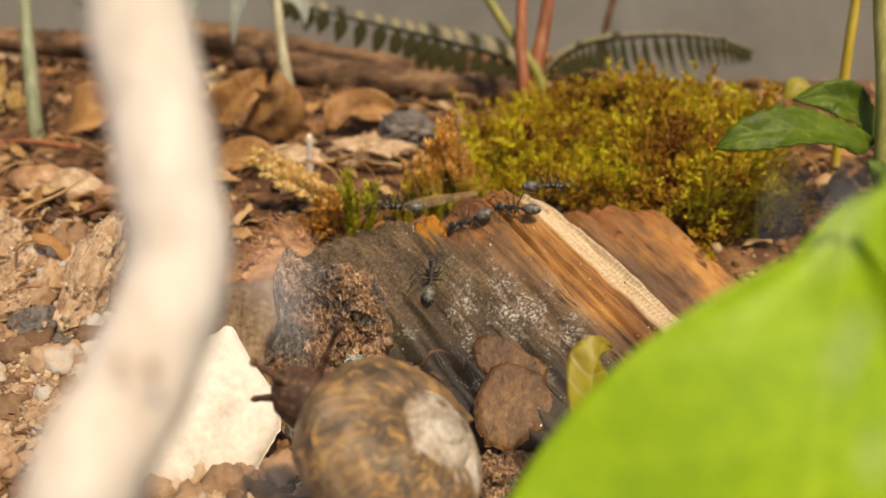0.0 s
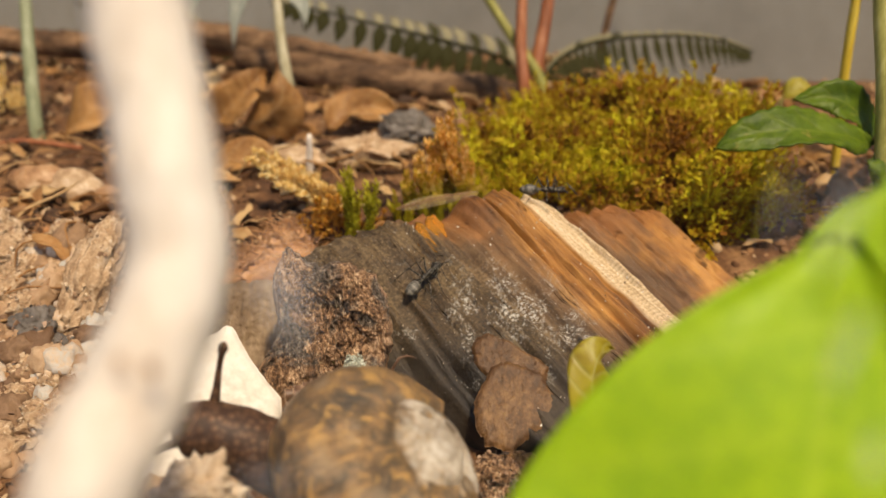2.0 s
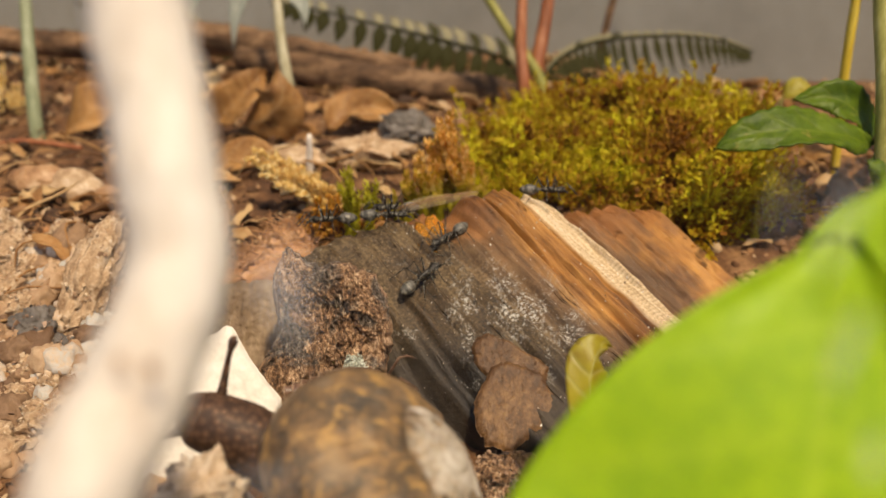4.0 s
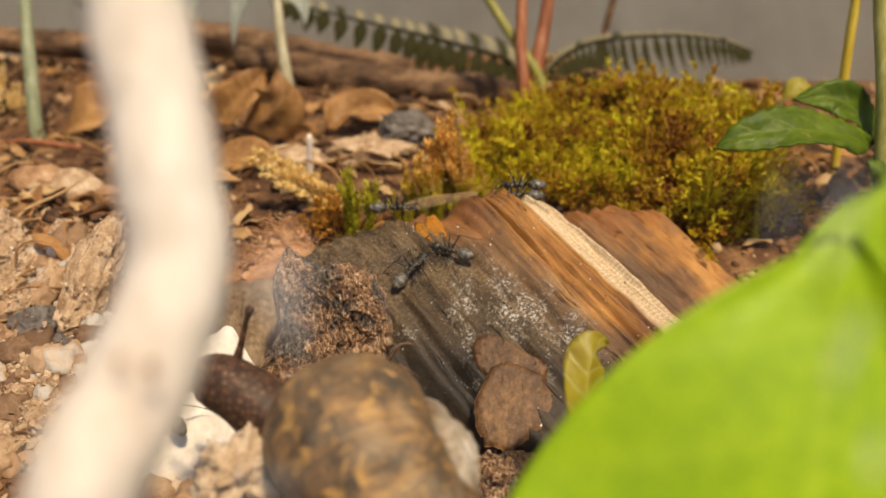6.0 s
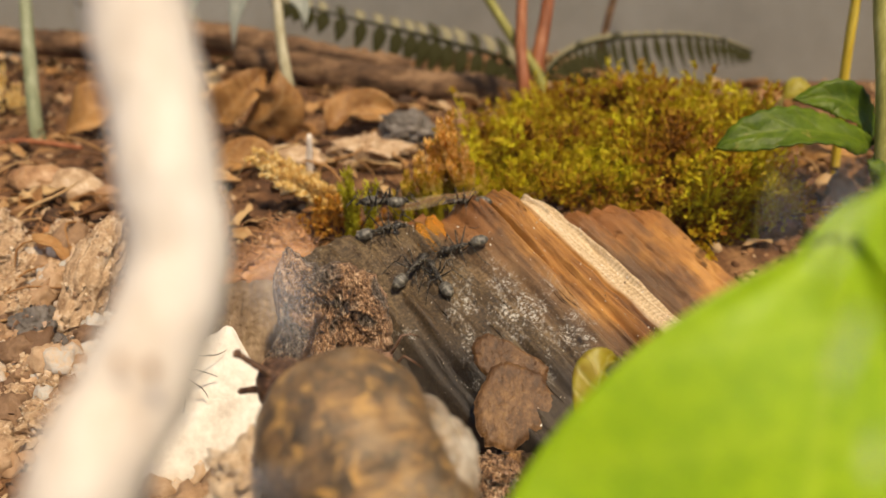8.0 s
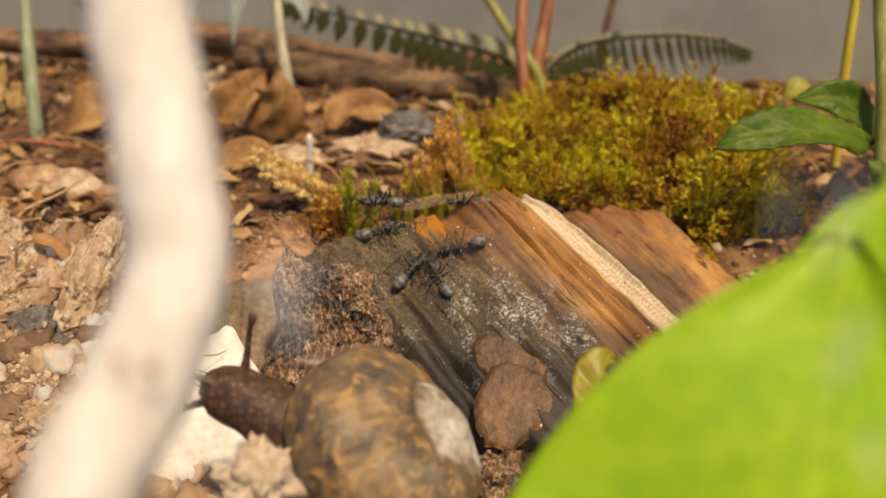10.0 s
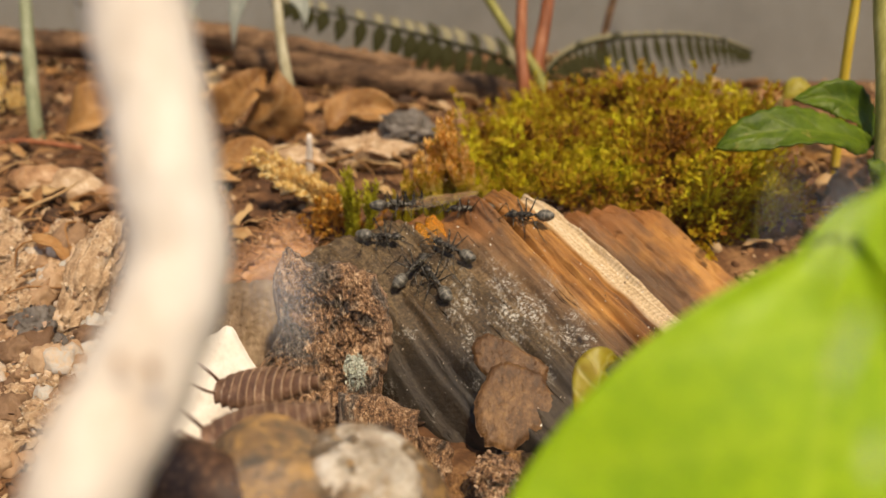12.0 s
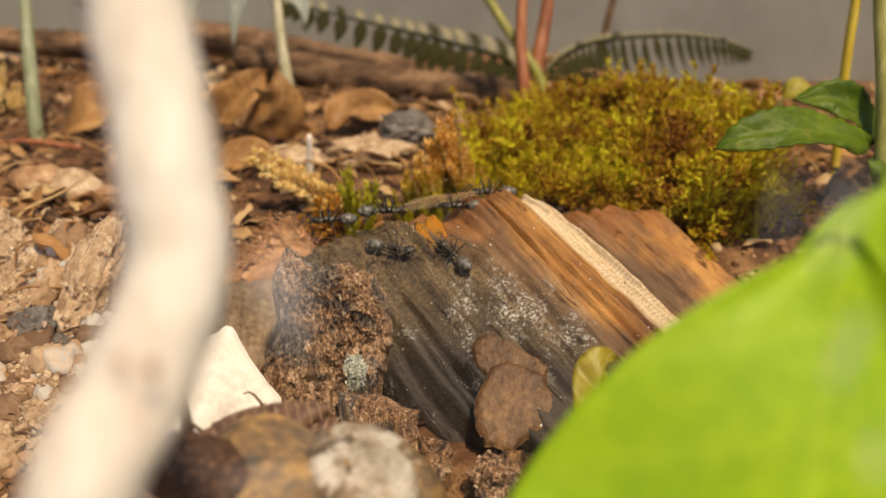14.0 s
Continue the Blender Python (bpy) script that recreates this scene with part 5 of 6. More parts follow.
def build_moss():
    rnd = random.Random(21)
    protos = [proto(sprig(rnd.uniform(3.5, 5.5), 5, 5, 0.62, k) if k % 2 else moss_shoot(22, rnd.uniform(3.0, 5.0), 1.0, k, 0.8)) for k in range(8)]
    mats = []
    while len(mats) < 4000:
        a, d = rnd.uniform(0, 6.3), rnd.random() ** 0.55
        x, y = 29 + 23 * d * math.cos(a), 128 + 25 * d * math.sin(a)
        if len(mats) % 4 == 0:
            x, y = 37 + 10 * d * math.cos(a), 108 + 10 * d * math.sin(a)
        if y < 98 + 0.35 * max(0, 30 - x):
            continue
        clump = noise.noise(Vector((x * 0.19, y * 0.19, 3)))
        if clump < -0.24:
            continue
        e = 1.5
        nx, ny = ground_z(x - e, y) - ground_z(x + e, y), ground_z(x, y - e) - ground_z(x, y + e)
        s = rnd.uniform(0.6, 1.7) * (1 + 0.9 * noise.noise(Vector((x * 0.2, y * 0.2, 9))))
        mats.append((rnd.randrange(8), placed(x, y, ground_z(x, y) - 0.3 + 5.5 * max(0, clump), -ny * 0.2 + rnd.gauss(0, 0.55), nx * 0.2 + rnd.gauss(0, 0.55), rnd.uniform(0, 6.3), s)))
    joined("moss_cushion", protos, mats, M_MOSS, "yellow-green moss cushion growing behind the wood", "moss", False)

    def tuft(name, cx, cy, rx, ry, count, tall, mat, label, seed, wide=1.5, dense=6.0, twigs=0):
        r2 = random.Random(seed)
        pr = [proto(sprig(tall * r2.uniform(0.75, 1.1), twigs or int(tall * 0.9), int(dense), wide, seed * 10 + k)) for k in range(5)]
        mm = []
        for _ in range(count):
            a, d = r2.uniform(0, 6.3), r2.random() ** 0.6
            x, y = cx + rx * d * math.cos(a), cy + ry * d * math.sin(a)
            mm.append((r2.randrange(5), placed(x, y, ground_z(x, y) - 0.4, r2.gauss(0, 0.16), (x - cx) / rx * 0.4 + r2.gauss(0, 0.16), r2.uniform(0, 6.3), r2.uniform(0.55, 1.1) * (1.15 - 0.5 * d))))
        joined(name, pr, mm, mat, label, "moss", False)

    # upright shoots with orange tips
    r3 = random.Random(31)
    spikes = [proto(spike(10, 84, 1.15, k)) for k in range(5)]
    mm = []
    for x, y, top in ((0.1, 104.5, 27.0), (-2.2, 104.2, 25.0), (2.3, 104.6, 24.4), (3.9, 104.8, 22.2), (-3.3, 104, 22.4), (4.9, 105, 19.6), (-5.6, 103.6, 20.0), (-1.0, 105.6, 25.6), (1.4, 103.2, 21.5), (-4.4, 105, 19.0), (3.2, 103.4, 18.8), (-1.6, 102.6, 18.6), (6.0, 104.2, 17.6), (-7.0, 104, 17.4), (0.6, 102.2, 16.8)):
        g = ground_z(x, y)
        mm.append((r3.randrange(5), placed(x + 1.0, y - 1.0, g - 0.4, r3.gauss(0, 0.1), (x + 0.5) * 0.02 + r3.gauss(0, 0.08), r3.uniform(0, 6.3), (top - g + 0.4) / 10)))
    joined("moss_tuft", spikes, mm, M_SPRIG, "upright branching moss tuft with orange tips", "moss", False)
    # golden feathery branch: side twigs along arching stems
    feather = [proto(spike(2.2, 26, 0.78, k + 9)) for k in range(5)]
    mm = []
    for keys in ([(-16.6, 109, 11), (-18, 109, 14.6), (-21.2, 108.6, 17.6), (-26.0, 108, 20.2)], [(-16.0, 108, 11), (-17.8, 107.6, 14.0), (-20.2, 107.2, 16.2), (-24.0, 107, 18.2)], [(-15.2, 108.4, 11), (-16.0, 108, 13.4), (-17.6, 107.6, 15.0), (-20.0, 107.4, 16.0)]):
        line = curve_points(keys, 20)
        for i, p in enumerate(line[1:], 1):
            a = line[i] - line[i - 1]
            lean = math.atan2(a.z, -a.x)
            for side in (-1, 1):
                turn = lean + side * 0.75
                mm.append((r3.randrange(5), Matrix.Translation(p) @ Vector((-math.cos(turn), r3.gauss(0, 0.35), math.sin(turn))).to_track_quat("Z", "Y").to_matrix().to_4x4() @ Matrix.Scale(r3.uniform(0.75, 1.1) * (1.2 - 0.4 * i / 20), 4)))
    joined("dry_moss", feather, mm, M_DRYMOSS, "dry golden feathery moss branch on the soil", "moss", False)
    mm = []
    for x, y, top in ((-11.4, 98.5, 21.3), (-10.4, 98.5, 19.8), (-12.5, 98.5, 18.9), (-9.4, 98.5, 17.8)):
        g = ground_z(x, y)
        mm.append((r3.randrange(5), placed(x, y, g - 0.4, r3.gauss(0, 0.06), r3.gauss(0, 0.06), r3.uniform(0, 6.3), (top - g + 0.4) / 10)))
    joined("moss_tuft", [proto(spike(10, 70, 1.05, k + 40)) for k in range(5)], mm, M_FRESHMOSS, "small bright yellow-green moss shoots", "moss", False)
    tuft("dry_moss", -14, 102, 5, 2.4, 30, 4.5, M_RUSTMOSS, "low rusty moss behind the wood", 6, 1.1, 11, 3)
    tuft("dry_moss", -95, 165, 8, 8, 40, 9, M_DRYMOSS, "dry golden moss clump in the litter", 7, 1.0, 8)
    tuft("moss_tuft", 9, 112, 6, 5, 70, 4, M_MOSS, "low olive moss at the cushion's foot", 8, 0.8, 7)
    tuft("moss_tuft", 31, 106, 8, 3, 80, 4.5, M_MOSS, "low brown-green moss along the wood", 11, 0.8, 7)
    tuft("moss_tuft", 42, 104, 5, 5, 60, 4.5, M_MOSS, "low brown-green moss behind the split wood", 10, 0.8, 7)


build_moss()


# ---- honey and wing on the wood ----
def build_honey():
    bm = lump((1.5, 2.4, 0.14), 4, 0.8, 1.3, 3)
    ob = part("honey_drop", bm, M_HONEY)
    ob.matrix_basis = at(-1.3, 84.2, 17.75, 26, 4, 16)
    tagged(ob, "glossy amber honey drop on top of the wood", "honey")
    wing = empty("insect_wing", at(-5.5, 87.0, 19.8), "clear veined insect wing lying across the honey", "wing")
    v, f, uv = blade([(0, 0, 0), (3, 0.6, 0.5), (6.5, 1.0, 1.0), (9.6, 1.2, 1.7)], 1.0, (0, -0.3, 1), 20, 6, 0.05, 0.05, 0.1, shape=(0.5, 0.6))
    raw("membrane", v, f, film_material("wing_film", (0.62, 0.46, 0.28), 0.12), wing, uv)
    for a, b in (((0.2, -0.4, 0.1), (9.0, 0.4, 1.6)), ((0.2, 0.1, 0.1), (9.4, 1.4, 1.7)), ((0.4, 0.5, 0.1), (8.4, 2.0, 1.5))):
        p = Vector(a).lerp(Vector(b), 0.5) + Vector((0, 0, 0.12))
        part("vein", sweep([a, p, b], 0.045, 5), M_VEIN, wing)


build_honey()


# ---- ants ----
def ball(r, centre=(0, 0, 0), detail=3, taper=0.0, pinch=0.0):
    bm = bmesh.new()
    bmesh.ops.create_icosphere(bm, subdivisions=detail, radius=1.0)
    for v in bm.verts:
        k = 1 + taper * v.co.x - pinch * math.exp(-(v.co.x / 0.3) ** 2)
        v.co = Vector((v.co.x * r[0], v.co.y * r[1] * k, v.co.z * r[2] * k)) + Vector(centre)
    return bm


def build_ant(m):
    ant = empty("ant", m, "dark grey-black ant with long thin legs", "ant", "ants at the honey")
    head = part("head", ball((0.68, 0.55, 0.46), (2.25, 0, 1.25), 3, -0.18), M_ANT, ant)
    for side in (-1, 1):
        part("eye", ball((0.16, 0.1, 0.16), (2.3, side * 0.53, 1.42), 2), M_ANT, head)
        part("mandible", sweep([(2.8, side * 0.28, 1.05), (3.15, side * 0.26, 0.9), (3.3, side * 0.05, 0.82)], [0.13, 0.1, 0.04], 6), M_ANT, head)
        part("antenna", sweep(curve_points([(2.6, side * 0.25, 1.45), (3.0, side * 0.95, 2.05), (3.25, side * 1.1, 1.9), (4.0, side * 0.9, 1.1), (4.5, side * 0.7, 0.6)], 14), [0.055] * 6 + [0.065] * 8, 5), M_ANT, head)
    part("thorax", ball((1.25, 0.38, 0.46), (0.55, 0, 1.25), 3, 0.2, 0.2), M_ANT, ant)
    part("petiole", ball((0.22, 0.25, 0.45), (-0.85, 0, 1.15), 2), M_ANT, ant)
    part("gaster", ball((1.18, 0.78, 0.74), (-2.1, 0, 1.15), 3, 0.15), M_GASTER, ant)
    for side in (-1, 1):
        for x, fx, span in ((1.1, 1.9, 2.3), (0.6, 0.2, 2.7), (0.1, -2.0, 2.9)):
            knee = (x * 0.5 + fx * 0.5, side * span * 0.55, 2.75)
            ankle = (fx * 0.9 + x * 0.1, side * span * 0.92, 0.75)
            part("leg", sweep([(x, side * 0.3, 0.95), (x, side * 0.62, 1.0), knee, ankle, (fx * 1.2, side * span * 1.08, 0.06), (fx * 1.35, side * span * 1.14, 0.02)], [0.12, 0.13, 0.075, 0.052, 0.035, 0.025], 6), M_ANT, ant)
    return ant


ANTS = [build_ant(at(0, 95, 14))]
ANTS[0].scale = (0.88, 0.88, 0.88)
for _ in range(9):
    ANTS.append(copy_thing(ANTS[0], at(0, 95, 14)))


# ---- snail ----
def build_snail():
    snail = empty("snail", at(-4, 49, 3.5), "brown mottled garden snail with a worn shell and retractable head", "snail")
    # coil: the whorl grows from the apex (+z of the shell) to the mouth
    turns, n, sides, row = 3.6, 260, 40, 41
    verts, faces, uvs = [], [], []
    middle = Vector((-1.45, -1.0, 1.1))
    for i in range(n):
        s = i / (n - 1)
        a = s * turns * 2 * math.pi
        k = math.exp(0.115 * (a - turns * 2 * math.pi))
        rc, rt = 4.7 * k, 5.6 * k
        drop = 8.6 * (1 - k)
        c = Vector((rc * math.cos(a), -rc * math.sin(a), drop)) - middle
        out = Vector((math.cos(a), -math.sin(a), 0))
        for j in range(row):
            b = (j % sides) / sides * 2 * math.pi
            p = c + out * (rt * math.cos(b)) + Vector((0, 0, 1.12 * rt * math.sin(b)))
            p += out * 0.10 * k * noise.noise(Vector((a * 7, b, 1))) + p.normalized() * 0.25 * k * noise.noise(p * 0.4)
            verts.append(p)
            uvs.append((s, j / sides))
    for i in range(n - 1):
        for j in range(sides):
            faces.append((i * row + j, (i + 1) * row + j, (i + 1) * row + j + 1, i * row + j + 1))
    faces.append(tuple(range(sides))[::-1])
    faces.append(tuple((n - 1) * row + j for j in range(sides)))
    shell = raw("shell", verts, faces, M_SHELL, snail, uvs)
    tagged(shell, "brown mottled coiled shell with a worn white spire")
    foot = part("foot", lump((8.0, 3.2, 2.0), 4, 0.12, 1.2, 4), M_SKIN, snail, "damp brown wrinkled foot", at(1, 0.5, 1.6))
    radii = [2.6] * 8 + [2.5, 2.45, 2.4, 2.35, 2.3, 2.25, 2.2, 2.15, 2.1, 2.0, 1.85, 1.6, 1.1, 0.3]
    neck = sweep(curve_points([(9, 0, -1.5), (5.5, 0, -0.8), (2.5, 0, 0.1), (0.2, 0, 0.3), (-1.8, 0, -0.1), (-2.6, 0, -0.6)], 22), radii, 20)
    for v in neck.verts:
        v.co += v.co.normalized() * 0.18 * noise.noise(v.co * 1.1)
    head = new("head", mesh_of("head", neck, M_SKIN))
    head.parent = snail
    tagged(head, "damp reddish brown head and neck")
    for side in (-1, 1):
        reach = [(-1.2, -0.9, 1.2), (-2.6, -1.5, 1.7), (-4.0, -2.0, 2.0), (-4.9, -2.2, 2.1)] if side < 0 else [(-0.6, 0.9, 1.4), (-0.9, 1.2, 3.2), (-1.2, 1.4, 5.2), (-1.3, 1.5, 6.8)]
        part("eye_stalk", sweep(curve_points(reach, 14), [0.66, 0.5, 0.4, 0.34, 0.30, 0.27, 0.25, 0.23, 0.22, 0.21, 0.22, 0.32, 0.36, 0.18], 8), M_SKIN, head)
        part("feeler", sweep(curve_points([(-2.2, side * 0.9, -0.6), (-3.0, side * 1.2, -1.2), (-3.7, side * 1.4, -1.9)], 8), [0.4, 0.34, 0.3, 0.27, 0.25, 0.25, 0.28, 0.12], 7), M_SKIN, head)
    return snail, shell, foot, head


SNAIL, SHELL, FOOT, HEAD = build_snail()


# ---- woodlice ----
def build_louse(m):
    louse = empty("woodlouse", m, "grey-brown woodlouse with overlapping back plates", "woodlouse", "woodlice by the snail")
    spans = [1.25, 1.7, 1.95, 2.1, 2.15, 2.1, 2.0, 1.8, 1.45, 1.2, 0.95, 0.6]
    for i, w in enumerate(spans):
        x = 4.2 - i * 0.78
        bm = bmesh.new()
        rows = []
        for k, (dx, lift) in enumerate(((0.5, -0.09), (0.2, 0.01), (-0.2, 0.05), (-0.5, 0.06))):
            row = []
            for j in range(11):
                b = math.pi * j / 10
                row.append(bm.verts.new((x + dx, w * math.cos(b) * (1.02 if j in (0, 10) else 1), (0.25 + (0.62 + 0.28 * w) * math.sin(b)) + lift)))
            rows.append(row)
        for a, b in zip(rows, rows[1:]):
            for j in range(10):
                bm.faces.new((a[j], a[j + 1], b[j + 1], b[j]))
        for row in (rows[0], rows[-1]):
            bm.faces.new(row if row is rows[0] else row[::-1])
        bm.faces.new([r[0] for r in rows] + [r[10] for r in rows[::-1]])
        plate = part("plate" if i else "head", bm, M_LOUSE, louse)
        arc = [(x - 0.5, w * math.cos(math.pi * j / 14), 0.31 + (0.62 + 0.28 * w) * math.sin(math.pi * j / 14)) for j in range(15)]
        part("rim", sweep(arc, 0.075, 5), M_RIM, plate, "pale translucent rim")
    for side in (-1, 1):
        part("antenna", sweep([(4.5, side * 0.6, 0.8), (5.0, side * 0.9, 1.6), (5.7, side * 1.1, 3.0), (6.5, side * 1.5, 2.6), (7.3, side * 1.7, 1.7)], [0.15, 0.14, 0.12, 0.09, 0.05], 6), M_LOUSE, louse)
        for k in range(6):
            x = 3.0 - k * 0.85
            part("leg", sweep([(x, side * 1.2, 0.4), (x + 0.1, side * 1.9, 0.45), (x - 0.2, side * 2.2, 0.05)], [0.13, 0.11, 0.05], 5), M_LOUSE, louse)
    return louse


LICE = [build_louse(at(-10, 60, 12))]
LICE[0].scale = (0.9, 0.9, 0.9)
LICE.append(copy_thing(LICE[0], at(-8, 57, 20)))

# crumb of clay pushed about by the snail
CRUMB = part("clay_crumb", lump((2.3, 2.0, 2.2), 5, 0.75, 1.9, 33), M_CLAY)
tagged(CRUMB, "knobbly tan crumb of clay pushed by the snail", "clod")
CRUMB.matrix_basis = at(-14.5, 48.5, 8)


# ---- what moves ----
def motions():
    walk(ANTS[0], [(0, at(3.3, 84.9, 18.6, -31, 23, 175)), (0.1, at(3.3, 84.9, 18.6, -31, 23, 175)), (0.5, at(2.8, 83.6, 17.6, -24, 12, 176)), (0.8, at(2.8, 83.6, 17.6, -24, 12, 176)), (1.2, at(2.7, 82.7, 17.3, -28, 14, 175)), (1.5, at(5.6, 87.5, 20.2, 7, 0, 179)), (1.6, at(5.6, 87.5, 20.2, 7, 0, 179)), (1.73, at(1.7, 90.7, 16.8, 5, 3, 119)), (1.87, at(-2.1, 93.8, 13.4, 2, 3, 60)), (2, at(-6.0, 97.0, 9.9, 0, -0, 0)), (2.1, at(-6.0, 97.0, 9.9, 0, -0, 0)), (2.3, at(-2.7, 90.3, 13.6, -2, 10, -68)), (2.5, at(0.6, 83.5, 17.2, -12, 12, -138)), (2.6, at(0.6, 83.5, 17.2, -12, 12, -138)), (3, at(0.7, 83.4, 17.1, -12, 13, -138)), (5.1, at(0.7, 83.4, 17.1, -12, 13, -138)), (5.3, at(0.9, 82.3, 16.8, -27, 9, -175)), (5.5, at(1.1, 81.2, 16.4, -36, -3, 151)), (6.1, at(1.1, 81.2, 16.4, -36, -3, 151)), (6.5, at(0.8, 80.5, 16.3, -26, -10, 153)), (6.6, at(0.8, 80.5, 16.3, -26, -10, 153)), (7, at(0.9, 80.6, 16.3, -29, -11, 146)), (7.1, at(0.9, 80.6, 16.3, -29, -11, 146)), (7.5, at(2.4, 81.9, 16.7, -32, 16, -177)), (7.6, at(2.4, 81.9, 16.7, -32, 16, -177)), (8, at(2.4, 81.7, 16.7, -27, 16, -176)), (10.1, at(2.4, 81.7, 16.7, -27, 16, -176)), (10.5, at(3.0, 83.7, 17.6, -27, 15, 172)), (10.6, at(3.0, 83.7, 17.6, -27, 15, 172)), (11, at(1.5, 81.5, 16.7, -31, -7, 147)), (11.6, at(1.5, 81.5, 16.7, -31, -7, 147)), (12, at(1.1, 80.9, 16.5, -17, -13, 149)), (12.6, at(1.1, 80.9, 16.5, -17, -13, 149)), (13, at(1.3, 80.9, 16.2, -27, -15, 137)), (13.6, at(1.3, 80.9, 16.2, -27, -15, 137)), (14, at(1.4, 80.7, 16.2, -34, -18, 132))])
    walk(ANTS[1], [(0, at(-1.2, 77.3, 14.7, 2, -33, 82)), (1.1, at(-1.2, 77.3, 14.7, 2, -33, 82)), (1.5, at(-1.2, 77.2, 14.7, 3, -32, 76)), (1.6, at(-1.2, 77.2, 14.7, 3, -32, 76)), (2, at(-2.0, 77.0, 14.9, 19, -21, 48)), (2.1, at(-2.0, 77.0, 14.9, 19, -21, 48)), (2.5, at(-2.1, 77.3, 15.1, 23, -19, 44)), (2.6, at(-2.1, 77.3, 15.1, 23, -19, 44)), (3, at(-2.3, 77.1, 14.9, 22, -22, 39)), (5.1, at(-2.3, 77.1, 14.9, 22, -22, 39)), (5.5, at(-3.3, 78.1, 15.4, 18, -26, 46)), (11.6, at(-3.3, 78.1, 15.4, 18, -26, 46)), (12, at(-3.3, 78.1, 15.4, 18, -26, 45)), (12.1, at(-3.3, 78.1, 15.4, 18, -26, 45)), (12.3, at(-3.2, 78.4, 15.7, 28, -8, 8)), (12.5, at(-3.2, 78.6, 15.9, 26, 12, -27)), (12.6, at(-3.2, 78.6, 15.9, 26, 12, -27)), (13, at(-2.4, 98.2, 10.5, 0, -0, 10)), (13.6, at(-2.4, 98.2, 10.5, 0, -0, 10)), (14, at(-2.4, 98.2, 10.5, 0, -0, 10))])
    walk(ANTS[2], [(0, at(1.2, 99.4, 11.2, 0, -0, 10)), (6.6, at(1.2, 99.4, 11.2, 0, -0, 10)), (7, at(1.2, 99.4, 11.2, 0, -0, 10)), (7.1, at(1.2, 99.4, 11.2, 0, -0, 10)), (7.3, at(0.7, 87.7, 12.6, -3, -16, 66)), (7.5, at(0.1, 76.0, 14.0, -20, -22, 127)), (7.6, at(0.1, 76.0, 14.0, -20, -22, 127)), (8, at(-0.3, 77.6, 14.8, -22, -25, 120)), (10.1, at(-0.3, 77.6, 14.8, -22, -25, 120)), (10.5, at(-0.4, 77.6, 14.8, -19, -30, 108)), (11.6, at(-0.4, 77.6, 14.8, -19, -30, 108)), (12, at(-0.7, 76.9, 14.5, -14, -24, 124)), (12.1, at(-0.7, 76.9, 14.5, -14, -24, 124)), (12.23, at(2.0, 76.8, 14.6, 10, -31, 70)), (12.37, at(4.7, 76.7, 14.6, 31, -19, 19)), (12.5, at(7.4, 76.6, 14.6, 34, 4, -24)), (12.6, at(7.4, 76.6, 14.6, 34, 4, -24)), (13, at(24.4, 67.9, 11.0, 34, 20, -54)), (13.6, at(24.4, 67.9, 11.0, 34, 20, -54)), (14, at(24.4, 67.9, 11.0, 34, 20, -54))])
    walk(ANTS[3], [(0, at(4.8, 97.0, 11.1, 0, -0, 2)), (6.6, at(4.8, 97.0, 11.1, 0, -0, 2)), (7, at(4.8, 97.0, 11.1, 0, -0, 2)), (7.1, at(4.8, 97.0, 11.1, 0, -0, 2)), (7.5, at(-6.9, 83.6, 17.7, 18, -13, 10)), (7.6, at(-6.9, 83.6, 17.7, 18, -13, 10)), (8, at(-6.8, 83.5, 17.7, 18, -12, 9)), (10.1, at(-6.8, 83.5, 17.7, 18, -12, 9)), (10.5, at(-6.8, 83.4, 17.7, 19, -9, 4)), (10.6, at(-6.8, 83.4, 17.7, 19, -9, 4)), (11, at(-7.0, 83.5, 17.6, 17, -7, 5)), (11.1, at(-7.0, 83.5, 17.6, 17, -7, 5)), (11.5, at(-6.8, 82.1, 17.6, 23, -2, -16)), (13.1, at(-6.8, 82.1, 17.6, 23, -2, -16)), (13.5, at(-6.8, 82.0, 17.6, 24, -2, -11)), (13.6, at(-6.8, 82.0, 17.6, 24, -2, -11)), (14, at(-5.6, 80.6, 16.9, 28, 5, -15))])
